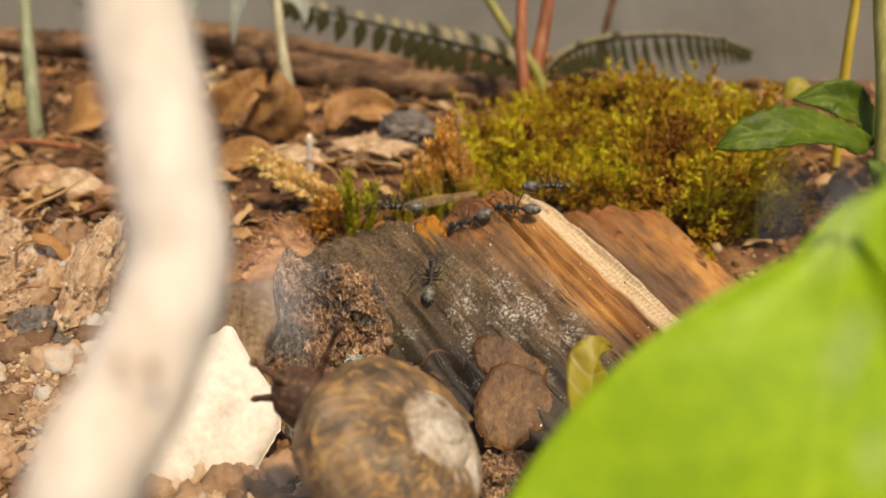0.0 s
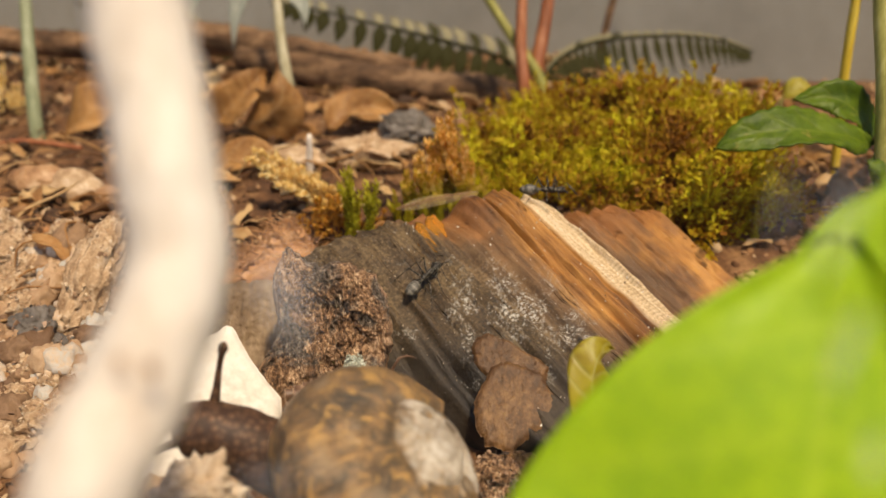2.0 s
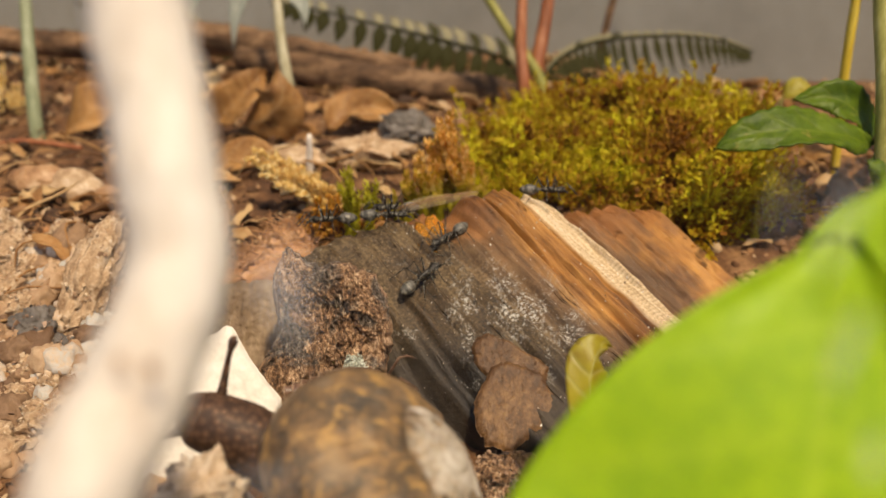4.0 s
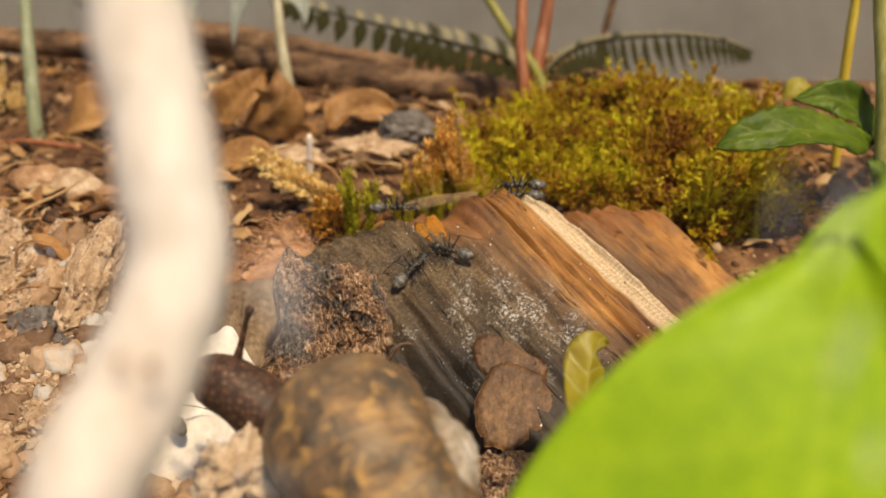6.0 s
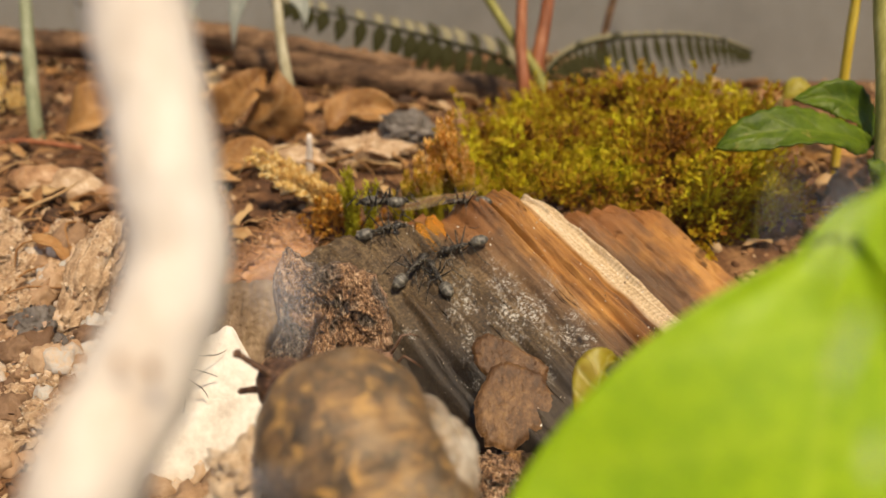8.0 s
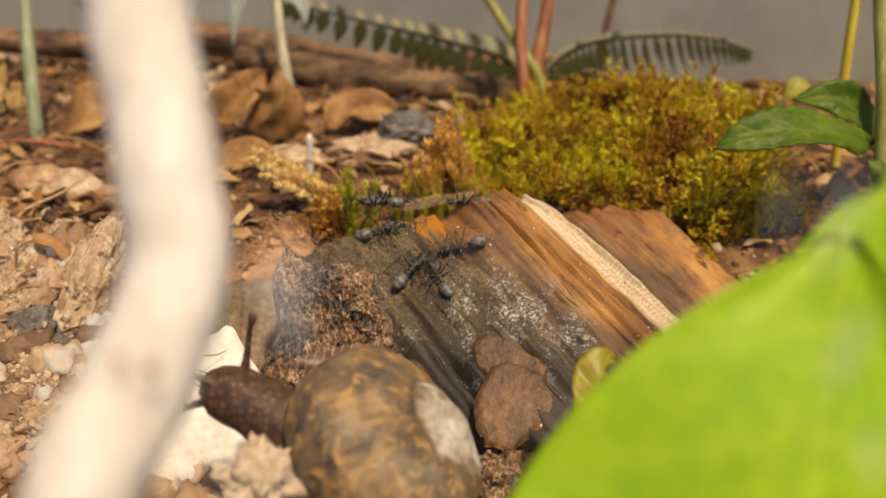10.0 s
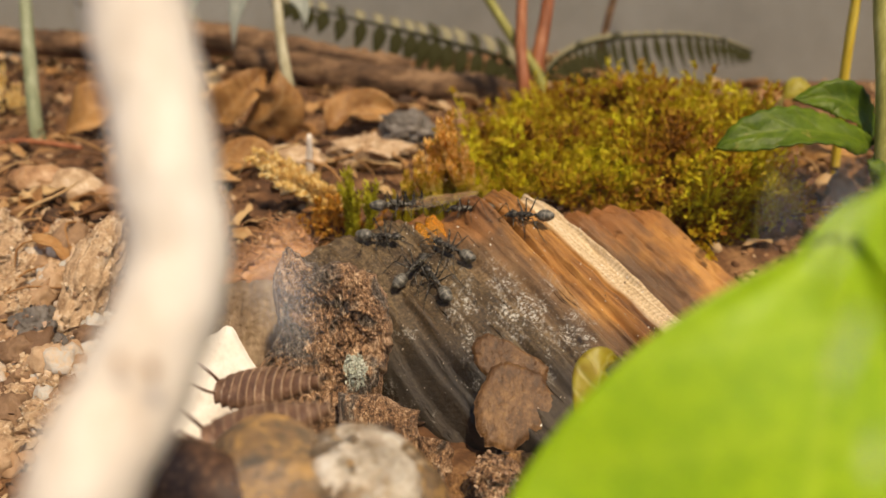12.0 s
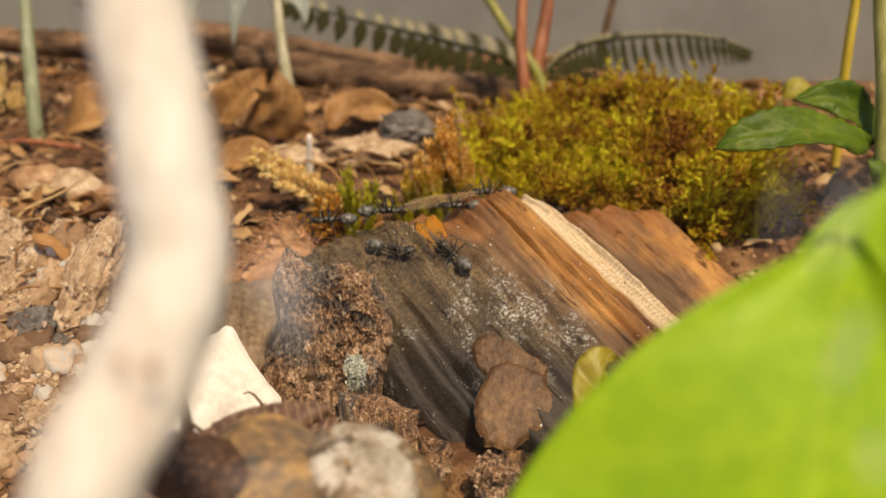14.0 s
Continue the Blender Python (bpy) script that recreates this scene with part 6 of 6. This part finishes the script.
    walk(ANTS[4], [(0, at(-4.9, 87.0, 19.0, 7, 0, 179)), (0.1, at(-4.9, 87.0, 19.0, 7, 0, 179)), (0.5, at(-4.0, 87.1, 19.1, 7, -0, -180)), (0.8, at(-4.0, 87.1, 19.1, 7, -0, -180)), (1.2, at(-4.0, 87.1, 19.1, 7, -0, -180)), (1.5, at(-5.9, 87.1, 19.2, 7, 0, 179)), (1.6, at(-5.9, 87.1, 19.2, 7, 0, 179)), (1.73, at(-1.1, 90.8, 16.6, 5, -3, -124)), (1.87, at(3.6, 94.5, 14.1, 2, -3, -66)), (2, at(8.4, 98.2, 11.5, -0, -0, -9)), (2.1, at(8.4, 98.2, 11.5, -0, -0, -9)), (2.5, at(-6.6, 85.8, 18.6, -7, 0, 2)), (2.6, at(-6.6, 85.8, 18.6, -7, 0, 2)), (3, at(-6.6, 85.7, 18.5, -7, 0, 1)), (5.1, at(-6.6, 85.7, 18.5, -7, 0, 1)), (5.5, at(-5.7, 87.0, 18.9, -7, -0, -0)), (6.6, at(-5.7, 87.0, 18.9, -7, -0, -0)), (7, at(-5.8, 87.0, 19.0, -7, 0, 1)), (7.1, at(-5.8, 87.0, 19.0, -7, 0, 1)), (7.5, at(-4.2, 88.3, 19.6, -7, -0, -1)), (7.6, at(-4.2, 88.3, 19.6, -7, -0, -1)), (7.73, at(-5.2, 87.9, 19.6, -3, -6, -60)), (7.87, at(-6.2, 87.6, 19.6, 3, -6, -120)), (8, at(-7.2, 87.2, 19.5, 7, -0, -179)), (10.1, at(-7.2, 87.2, 19.5, 7, -0, -179)), (10.23, at(-6.7, 87.2, 19.5, 3, -6, -119)), (10.37, at(-6.1, 87.2, 19.4, -3, -6, -59)), (10.5, at(-5.6, 87.2, 19.3, -7, -0, 0)), (10.6, at(-5.6, 87.2, 19.3, -7, -0, 0)), (11, at(-1.3, 89.5, 19.8, -7, 0, 2)), (11.1, at(-1.3, 89.5, 19.8, -7, 0, 2)), (11.5, at(-4.4, 87.7, 19.3, -7, -0, -2)), (11.6, at(-4.4, 87.7, 19.3, -7, -0, -2)), (12, at(-5.6, 87.1, 19.2, -7, 0, 2)), (13.1, at(-5.6, 87.1, 19.2, -7, 0, 2)), (13.5, at(-6.4, 86.5, 19.1, -7, 0, 3)), (13.6, at(-6.4, 86.5, 19.1, -7, 0, 3)), (14, at(-6.9, 85.9, 18.9, -7, 0, 3))])
    walk(ANTS[5], [(0, at(12.0, 99.4, 11.9, -0, -0, -11)), (0.6, at(12.0, 99.4, 11.9, -0, -0, -11)), (1, at(12.0, 99.4, 11.9, -0, -0, -11)), (1.1, at(12.0, 99.4, 11.9, -0, -0, -11)), (1.3, at(2.6, 91.5, 14.8, -1, 15, -70)), (1.5, at(-6.8, 83.7, 17.7, -16, 21, -133)), (1.6, at(-6.8, 83.7, 17.7, -16, 21, -133)), (1.8, at(2.6, 91.5, 14.8, -1, 15, -70)), (2, at(12.0, 99.4, 11.9, -0, -0, -11)), (2.1, at(12.0, 99.4, 11.9, -0, -0, -11)), (2.23, at(6.1, 95.6, 14.3, 2, -3, -67)), (2.37, at(0.2, 91.9, 16.6, 5, -3, -123)), (2.5, at(-5.7, 88.1, 19.0, 7, -0, -179)), (2.6, at(-5.7, 88.1, 19.0, 7, -0, -179)), (3, at(-5.6, 88.0, 18.6, 7, -0, -176)), (5.1, at(-5.6, 88.0, 18.6, 7, -0, -176)), (5.23, at(0.3, 91.8, 16.4, 5, -3, -121)), (5.37, at(6.1, 95.6, 14.1, 2, -3, -66)), (5.5, at(12.0, 99.4, 11.9, -0, -0, -11)), (5.6, at(12.0, 99.4, 11.9, -0, -0, -11)), (6, at(12.0, 99.4, 11.9, -0, -0, -11)), (6.1, at(12.0, 99.4, 11.9, -0, -0, -11)), (6.23, at(4.7, 94.5, 14.0, 2, -3, -65)), (6.37, at(-2.5, 89.5, 16.2, 5, -3, -119)), (6.5, at(-9.8, 84.6, 18.3, 7, -1, -173)), (6.6, at(-9.8, 84.6, 18.3, 7, -1, -173)), (7, at(-9.3, 84.6, 18.4, 7, -1, -174)), (7.1, at(-9.3, 84.6, 18.4, 7, -1, -174)), (7.5, at(-2.6, 89.2, 19.2, 7, 1, 176)), (7.6, at(-2.6, 89.2, 19.2, 7, 1, 176)), (7.73, at(-3.9, 88.9, 19.2, 3, 6, 118)), (7.87, at(-5.3, 88.6, 19.3, -3, 6, 60)), (8, at(-6.6, 88.3, 19.3, -7, 0, 2)), (10.1, at(-6.6, 88.3, 19.3, -7, 0, 2)), (10.5, at(12.0, 99.4, 11.9, -0, -0, -11)), (10.6, at(12.0, 99.4, 11.9, -0, -0, -11)), (11, at(-8.9, 85.6, 18.0, -7, 0, 4)), (11.1, at(-8.9, 85.6, 18.0, -7, 0, 4)), (11.5, at(-8.3, 85.8, 18.6, -7, 0, 4)), (11.6, at(-8.3, 85.8, 18.6, -7, 0, 4)), (12, at(-3.8, 88.1, 18.9, -7, -0, 0)), (13.1, at(-3.8, 88.1, 18.9, -7, -0, 0)), (13.23, at(-4.0, 88.1, 18.9, -3, 6, 59)), (13.37, at(-4.2, 88.1, 19.0, 3, 6, 120)), (13.5, at(-4.4, 88.1, 19.0, 7, 0, 179)), (13.6, at(-4.4, 88.1, 19.0, 7, 0, 179)), (13.73, at(1.1, 91.9, 16.7, 5, -3, -124)), (13.87, at(6.5, 95.6, 14.3, 2, -3, -68)), (14, at(12.0, 99.4, 11.9, -0, -0, -11))])
    walk(ANTS[6], [(0, at(12.2, 90.8, 20.3, -7, -0, -2)), (0.1, at(12.2, 90.8, 20.3, -7, -0, -2)), (0.5, at(15.6, 97.0, 10.5, -0, -0, -3)), (0.6, at(15.6, 97.0, 10.5, -0, -0, -3)), (1, at(12.0, 90.7, 20.2, -7, -0, -3)), (1.1, at(12.0, 90.7, 20.2, -7, -0, -3)), (1.5, at(12.0, 90.6, 19.9, -7, -0, -4)), (2.6, at(12.0, 90.6, 19.9, -7, -0, -4)), (3, at(12.0, 90.6, 19.9, -7, -0, -4)), (5.1, at(12.0, 90.6, 19.9, -7, -0, -4)), (5.23, at(11.2, 90.8, 20.3, -3, -6, -63)), (5.37, at(10.4, 90.9, 20.6, 4, -6, -123)), (5.5, at(9.6, 91.1, 21.0, 7, 0, 178)), (5.6, at(9.6, 91.1, 21.0, 7, 0, 178)), (6, at(9.5, 90.9, 20.4, 7, -0, -177)), (6.1, at(9.5, 90.9, 20.4, 7, -0, -177)), (6.23, at(11.5, 92.9, 17.1, 5, -3, -119)), (6.37, at(13.6, 95.0, 13.8, 2, -3, -61)), (6.5, at(15.6, 97.0, 10.5, -0, -0, -3)), (9.6, at(15.6, 97.0, 10.5, -0, -0, -3)), (10, at(15.6, 97.0, 10.5, -0, -0, -3)), (10.1, at(15.6, 97.0, 10.5, -0, -0, -3)), (10.23, at(13.2, 95.0, 14.0, 1, -3, -60)), (10.37, at(10.7, 93.0, 17.4, 5, -3, -117)), (10.5, at(8.3, 91.0, 20.8, 7, -1, -173)), (10.6, at(8.3, 91.0, 20.8, 7, -1, -173)), (10.73, at(10.7, 93.0, 17.4, 5, -3, -117)), (10.87, at(13.2, 95.0, 14.0, 1, -3, -60)), (11, at(15.6, 97.0, 10.5, -0, -0, -3)), (11.1, at(15.6, 97.0, 10.5, -0, -0, -3)), (11.5, at(15.6, 97.0, 10.5, -0, -0, -3)), (11.6, at(15.6, 97.0, 10.5, -0, -0, -3)), (11.73, at(13.7, 92.8, 13.5, -11, -12, 51)), (11.87, at(11.8, 88.5, 16.5, -27, -9, 106)), (12, at(9.9, 84.3, 19.4, -35, 5, 159)), (12.1, at(9.9, 84.3, 19.4, -35, 5, 159)), (12.5, at(5.6, 89.7, 20.1, 7, -0, -177)), (12.6, at(5.6, 89.7, 20.1, 7, -0, -177)), (13, at(9.1, 91.6, 19.6, 7, -0, -178)), (13.1, at(9.1, 91.6, 19.6, 7, -0, -178)), (13.23, at(9.9, 91.3, 19.9, 3, -6, -120)), (13.37, at(10.7, 91.0, 20.1, -3, -6, -62)), (13.5, at(11.5, 90.8, 20.3, -7, -1, -4)), (13.6, at(11.5, 90.8, 20.3, -7, -1, -4)), (13.73, at(9.6, 90.4, 20.2, -3, -6, -62)), (13.87, at(7.8, 90.0, 20.1, 3, -6, -120)), (14, at(5.9, 89.6, 20.0, 7, -0, -178))])
    walk(ANTS[7], [(0, at(8.5, 85.1, 19.9, -34, 4, 157)), (0.1, at(8.5, 85.1, 19.9, -34, 4, 157)), (0.5, at(10.3, 84.1, 19.2, -34, 6, 166)), (0.6, at(10.3, 84.1, 19.2, -34, 6, 166)), (0.73, at(13.3, 88.8, 16.4, -27, -8, 114)), (0.87, at(16.2, 93.5, 13.5, -11, -11, 60)), (1, at(19.2, 98.2, 10.6, 0, -0, 7)), (4.6, at(19.2, 98.2, 10.6, 0, -0, 7)), (5, at(19.2, 98.2, 10.6, 0, -0, 7)), (5.1, at(19.2, 98.2, 10.6, 0, -0, 7)), (5.23, at(15.5, 94.8, 13.4, 2, 3, 64)), (5.37, at(11.8, 91.5, 16.2, 5, 3, 121)), (5.5, at(8.1, 88.1, 19.0, 7, 0, 177)), (5.6, at(8.1, 88.1, 19.0, 7, 0, 177)), (6, at(9.1, 89.4, 19.6, 7, -0, 180)), (6.1, at(9.1, 89.4, 19.6, 7, -0, 180)), (6.5, at(7.9, 88.5, 19.9, 7, -0, -176)), (6.6, at(7.9, 88.5, 19.9, 7, -0, -176)), (7, at(0.8, 87.1, 17.8, -5, 28, -135)), (7.1, at(0.8, 87.1, 17.8, -5, 28, -135)), (7.5, at(2.9, 87.7, 19.4, 7, -0, -179)), (7.6, at(2.9, 87.7, 19.4, 7, -0, -179)), (8, at(2.8, 87.7, 19.4, 7, -0, -179)), (10.1, at(2.8, 87.7, 19.4, 7, -0, -179)), (10.5, at(12.4, 84.6, 19.0, -24, 27, -161)), (10.6, at(12.4, 84.6, 19.0, -24, 27, -161)), (10.73, at(14.7, 89.1, 16.2, -6, 29, -100)), (10.87, at(16.9, 93.7, 13.4, 5, 16, -44)), (11, at(19.2, 98.2, 10.6, 0, -0, 7)), (11.1, at(19.2, 98.2, 10.6, 0, -0, 7)), (11.5, at(19.2, 98.2, 10.6, 0, -0, 7)), (11.6, at(19.2, 98.2, 10.6, 0, -0, 7)), (11.73, at(13.9, 94.5, 13.3, 2, 3, 66)), (11.87, at(8.6, 90.7, 16.1, 5, 3, 125)), (12, at(3.2, 87.0, 18.8, 7, -0, -176)), (12.1, at(3.2, 87.0, 18.8, 7, -0, -176)), (12.5, at(5.6, 90.6, 19.8, 7, 0, 179)), (12.6, at(5.6, 90.6, 19.8, 7, 0, 179)), (13, at(2.7, 87.2, 19.3, 7, -1, -175)), (13.1, at(2.7, 87.2, 19.3, 7, -1, -175)), (13.5, at(2.5, 87.1, 19.2, 7, -1, -172)), (13.6, at(2.5, 87.1, 19.2, 7, -1, -172)), (14, at(2.0, 87.1, 19.1, 7, -1, -175))])
    walk(ANTS[8], [(0, at(22.8, 99.4, 11.4, 0, -0, 11)), (0.6, at(22.8, 99.4, 11.4, 0, -0, 11)), (1, at(22.8, 99.4, 11.4, 0, -0, 11)), (1.1, at(22.8, 99.4, 11.4, 0, -0, 11)), (1.23, at(10.9, 94.1, 13.8, 2, 3, 70)), (1.37, at(-1.0, 88.9, 16.2, 5, 2, 129)), (1.5, at(-12.9, 83.6, 18.5, 7, -1, -172)), (1.6, at(-12.9, 83.6, 18.5, 7, -1, -172)), (1.73, at(-1.0, 88.9, 16.2, 5, 2, 129)), (1.87, at(10.9, 94.1, 13.8, 2, 3, 70)), (2, at(22.8, 99.4, 11.4, 0, -0, 11)), (2.1, at(22.8, 99.4, 11.4, 0, -0, 11)), (2.5, at(22.8, 99.4, 11.4, 0, -0, 11)), (2.6, at(22.8, 99.4, 11.4, 0, -0, 11)), (2.73, at(11.0, 94.5, 13.7, 1, -3, -47)), (2.87, at(-0.7, 89.5, 16.1, 4, -4, -106)), (3, at(-12.5, 84.6, 18.4, 7, -2, -164)), (5.1, at(-12.5, 84.6, 18.4, 7, -2, -164)), (5.23, at(-0.7, 89.5, 16.1, 4, -4, -106)), (5.37, at(11.0, 94.5, 13.7, 1, -3, -47)), (5.5, at(22.8, 99.4, 11.4, 0, -0, 11)), (6.6, at(22.8, 99.4, 11.4, 0, -0, 11)), (7, at(22.8, 99.4, 11.4, 0, -0, 11)), (7.1, at(22.8, 99.4, 11.4, 0, -0, 11)), (7.5, at(-10.4, 84.8, 18.8, -6, 2, 20)), (7.6, at(-10.4, 84.8, 18.8, -6, 2, 20)), (8, at(22.8, 99.4, 11.4, 0, -0, 11)), (11.6, at(22.8, 99.4, 11.4, 0, -0, 11)), (12, at(22.8, 99.4, 11.4, 0, -0, 11)), (12.1, at(22.8, 99.4, 11.4, 0, -0, 11)), (12.23, at(11.6, 94.5, 13.7, 2, 3, 71)), (12.37, at(0.5, 89.5, 16.1, 6, 2, 131)), (12.5, at(-10.7, 84.6, 18.4, 7, -1, -170)), (12.6, at(-10.7, 84.6, 18.4, 7, -1, -170)), (12.73, at(0.5, 89.5, 16.1, 6, 2, 131)), (12.87, at(11.6, 94.5, 13.7, 2, 3, 71)), (13, at(22.8, 99.4, 11.4, 0, -0, 11)), (13.1, at(22.8, 99.4, 11.4, 0, -0, 11)), (13.23, at(10.8, 94.2, 13.9, 1, -3, -48)), (13.37, at(-1.2, 88.9, 16.4, 4, -4, -107)), (13.5, at(-13.1, 83.7, 18.8, 7, -2, -166)), (13.6, at(-13.1, 83.7, 18.8, 7, -2, -166)), (14, at(-12.4, 84.6, 18.3, 7, -1, -168))])
    walk(ANTS[9], [(0, at(-31.9, 71.3, 4.3, -15, 7, -124)), (5.1, at(-31.9, 71.3, 4.3, -15, 7, -124)), (5.5, at(-31.9, 71.3, 4.3, -15, 7, -124)), (5.6, at(-31.9, 71.3, 4.3, -15, 7, -124)), (5.8, at(-28.3, 66.4, 6.8, -34, -8, -172)), (6, at(-24.6, 61.4, 9.3, -36, -33, 141)), (6.1, at(-24.6, 61.4, 9.3, -36, -33, 141)), (6.3, at(-24.8, 61.5, 9.5, -47, 10, -168)), (6.5, at(-24.9, 61.6, 9.6, -15, 43, -105)), (7.1, at(-24.9, 61.6, 9.6, -15, 43, -105)), (7.3, at(-24.1, 62.6, 11.0, -45, 12, -164)), (7.5, at(-23.3, 63.7, 12.3, -38, -28, 150)), (7.6, at(-23.3, 63.7, 12.3, -38, -28, 150)), (7.8, at(-23.3, 63.7, 12.3, -43, 15, -164)), (8, at(-23.2, 63.6, 12.3, -6, 44, -100)), (10, at(-23.2, 63.6, 12.3, -6, 44, -100)), (10.4, at(-31.9, 71.3, 4.3, -15, 7, -124)), (10.6, at(-31.9, 71.3, 4.3, -15, 7, -124)), (11, at(-23.9, 62.4, 10.6, -6, 46, -95)), (11.1, at(-23.9, 62.4, 10.6, -6, 46, -95)), (11.5, at(-31.9, 71.3, 4.3, -15, 7, -124)), (13.6, at(-31.9, 71.3, 4.3, -15, 7, -124)), (14, at(-31.9, 71.3, 4.3, -15, 7, -124))])
    walk(SNAIL, [(0, at(-4.8, 49.3, 4.1)), (0.5, at(-5.0, 49.2, 4.0)), (1, at(-5.5, 48.0, 4.2)), (1.5, at(-5.7, 47.0, 4.6)), (3, at(-5.7, 43.8, 6.2)), (5.5, at(-5.3, 41.4, 8.2)), (6, at(-5.3, 42.1, 8.4)), (7.5, at(-5.3, 42.0, 8.6)), (8, at(-5.4, 40.5, 9.7)), (10.5, at(-5.3, 49.0, 5.0)), (11, at(-6.3, 39.7, 7.1)), (11.5, at(-7.7, 39.4, 4.7)), (12, at(-7.7, 39.3, 4.7)), (13, at(-7.8, 39.2, 4.8)), (14, at(-7.9, 39.2, 4.8))])
    walk(SHELL, [(0, at(0, 0, 9.7, -45, 9, -94)), (0.5, at(0, 0, 9.7, -45, 9, -94)), (1, at(0, 0, 9.7, -40, 24, -75)), (1.5, at(0, 0, 9.7, -40, 24, -75)), (3, at(0, 0, 9.7, -40, 24, -75)), (5.5, at(0, 0, 9.7, -64, 23, -69)), (6, at(0, 0, 9.7, -64, 23, -69)), (7.5, at(0, 0, 9.7, -64, 23, -69)), (8, at(0, 0, 9.7, -64, 23, -69)), (10.5, at(0, 0, 9.7, -40, 24, -75)), (11, at(0, 0, 9.7, 4, 33, -5)), (11.5, at(0, 0, 9.7, 11, 25, 13)), (12, at(0, 0, 9.7, 11, 25, 13)), (13, at(0, 0, 9.7, 11, 25, 13)), (14, at(0, 0, 9.7, 11, 25, 13))])
    walk(HEAD, [(0, at(-5.3, 2.0, 12.6, 0, 30, -23)), (0.5, at(-5.8, 1.9, 12.4, 0, 30, -20)), (1, at(-9.5, 2.1, 12.3, 0, 26, -7)), (1.5, at(-10.3, 1.9, 11.5, 0, 22, 1)), (2, at(-10.9, 2.7, 10.6, 0, 20, 2)), (2.5, at(-10.5, 3.9, 10.1, 0, 21, 2)), (3, at(-9.9, 6.1, 9.7, 0, 24, -6)), (5.5, at(-12.5, 7.6, 8.3, 0, 20, 0)), (6, at(-10.9, 10.4, 8.8, 0, 24, -19)), (6.5, at(-11.6, 10.4, 8.7, 0, 21, -18)), (7, at(-6.1, 10.4, 8.2, 0, 30, -25)), (7.5, at(-11.2, 10.5, 8.6, 0, 21, -18)), (8, at(-6.0, 11.9, 7.1, 0, 27, -25)), (10.5, at(-11.6, 2.3, 11.9, 0, 17, -10)), (11, at(-12.8, 7.6, 7.8, 0, 13, -1)), (11.5, at(-9.2, 2.5, 12.9, 0, 1, -25)), (12, at(-9.1, 0.9, 14.0, 0, 2, -25)), (13, at(-9.1, 1.0, 13.9, 0, 2, -25)), (13.5, at(-8.6, 1.1, 14.0, 0, 3, -25)), (14, at(-7.7, 1.1, 14.1, 0, 3, -25))])
    walk(LICE[0], [(0, at(-6.0, 57.0, 15.2, 27, -1, 1)), (0.5, at(-5.8, 57.0, 15.8, 26, -2, 4)), (1, at(-8.1, 57.0, 14.4, 26, -3, 5)), (3, at(-8.6, 57.0, 14.1, 26, -3, 7)), (5.5, at(-8.6, 57.0, 15.2, 27, -1, 2)), (6.5, at(-8.5, 57.0, 15.9, 26, -3, 6)), (8, at(-8.3, 57.0, 16.2, 26, -3, 6)), (10.5, at(-7.3, 57.0, 16.6, 27, 1, -3)), (11, at(-7.9, 54.0, 16.8, 27, 1, -3)), (11.17, at(-8.6, 50.0, 18.0, 16, -12, 53)), (11.33, at(-9.6, 46.0, 19.0, -2, -8, 118)), (11.5, at(-12.1, 46.0, 18.3, -14, 8, 190)), (12, at(-12.0, 46.0, 18.2, -14, 8, 192)), (13, at(-12.0, 46.0, 18.2, -14, 8, 194)), (13.5, at(-11.8, 46.0, 18.3, -14, 8, 192)), (14, at(-12.0, 46.0, 18.1, -14, 8, 196))])
    walk(LICE[1], [(0, at(-3.0, 57.6, 7.0, -25, -9, 161)), (10.5, at(-3.0, 57.6, 7.0, -25, -9, 161)), (11, at(-7.0, 56.0, 10.0, -25, -4, 165)), (11.5, at(-11.0, 54.0, 13.6, -26, 6, 172)), (12, at(-13.6, 54.0, 16.3, -22, 10, 172)), (13, at(-14.0, 54.0, 16.5, -22, 12, 170)), (13.5, at(-12.4, 54.0, 14.4, -24, 6, 171)), (14, at(-10.2, 54.0, 12.1, -25, -4, 168))])
    walk(CRUMB, [(0, at(-15.7, 39.5, 14.3, 0, 0, 0)), (1, at(-15.8, 41.1, 15.5, 0, 0, 8)), (1.5, at(-15.9, 42.2, 15.6, 0, 0, 12)), (3, at(-16.1, 42.2, 15.6, 0, 0, 24)), (5.5, at(-14.3, 42.3, 16.0, 0, 0, 44)), (6, at(-13.6, 43.5, 16.3, 0, 0, 48)), (7.5, at(-13.5, 43.7, 16.6, 0, 0, 60)), (8, at(-12.9, 43.5, 16.1, 0, 0, 64)), (10.5, at(-12.1, 42.3, 16.0, 0, 0, 84)), (11, at(-12.2, 39.5, 14.3, 0, 0, 88)), (14, at(-12.2, 39.4, 13.9, 0, 0, 112))])
    walk(YELLOW, [(0, at(12.00, 49.7, 12.50)), (3, at(12.10, 49.7, 12.40)), (5.5, at(11.60, 49.7, 13.00)), (6.5, at(12.00, 49.7, 12.60)), (8, at(12.50, 49.7, 11.45)), (14, at(12.50, 49.7, 11.55))])


motions()
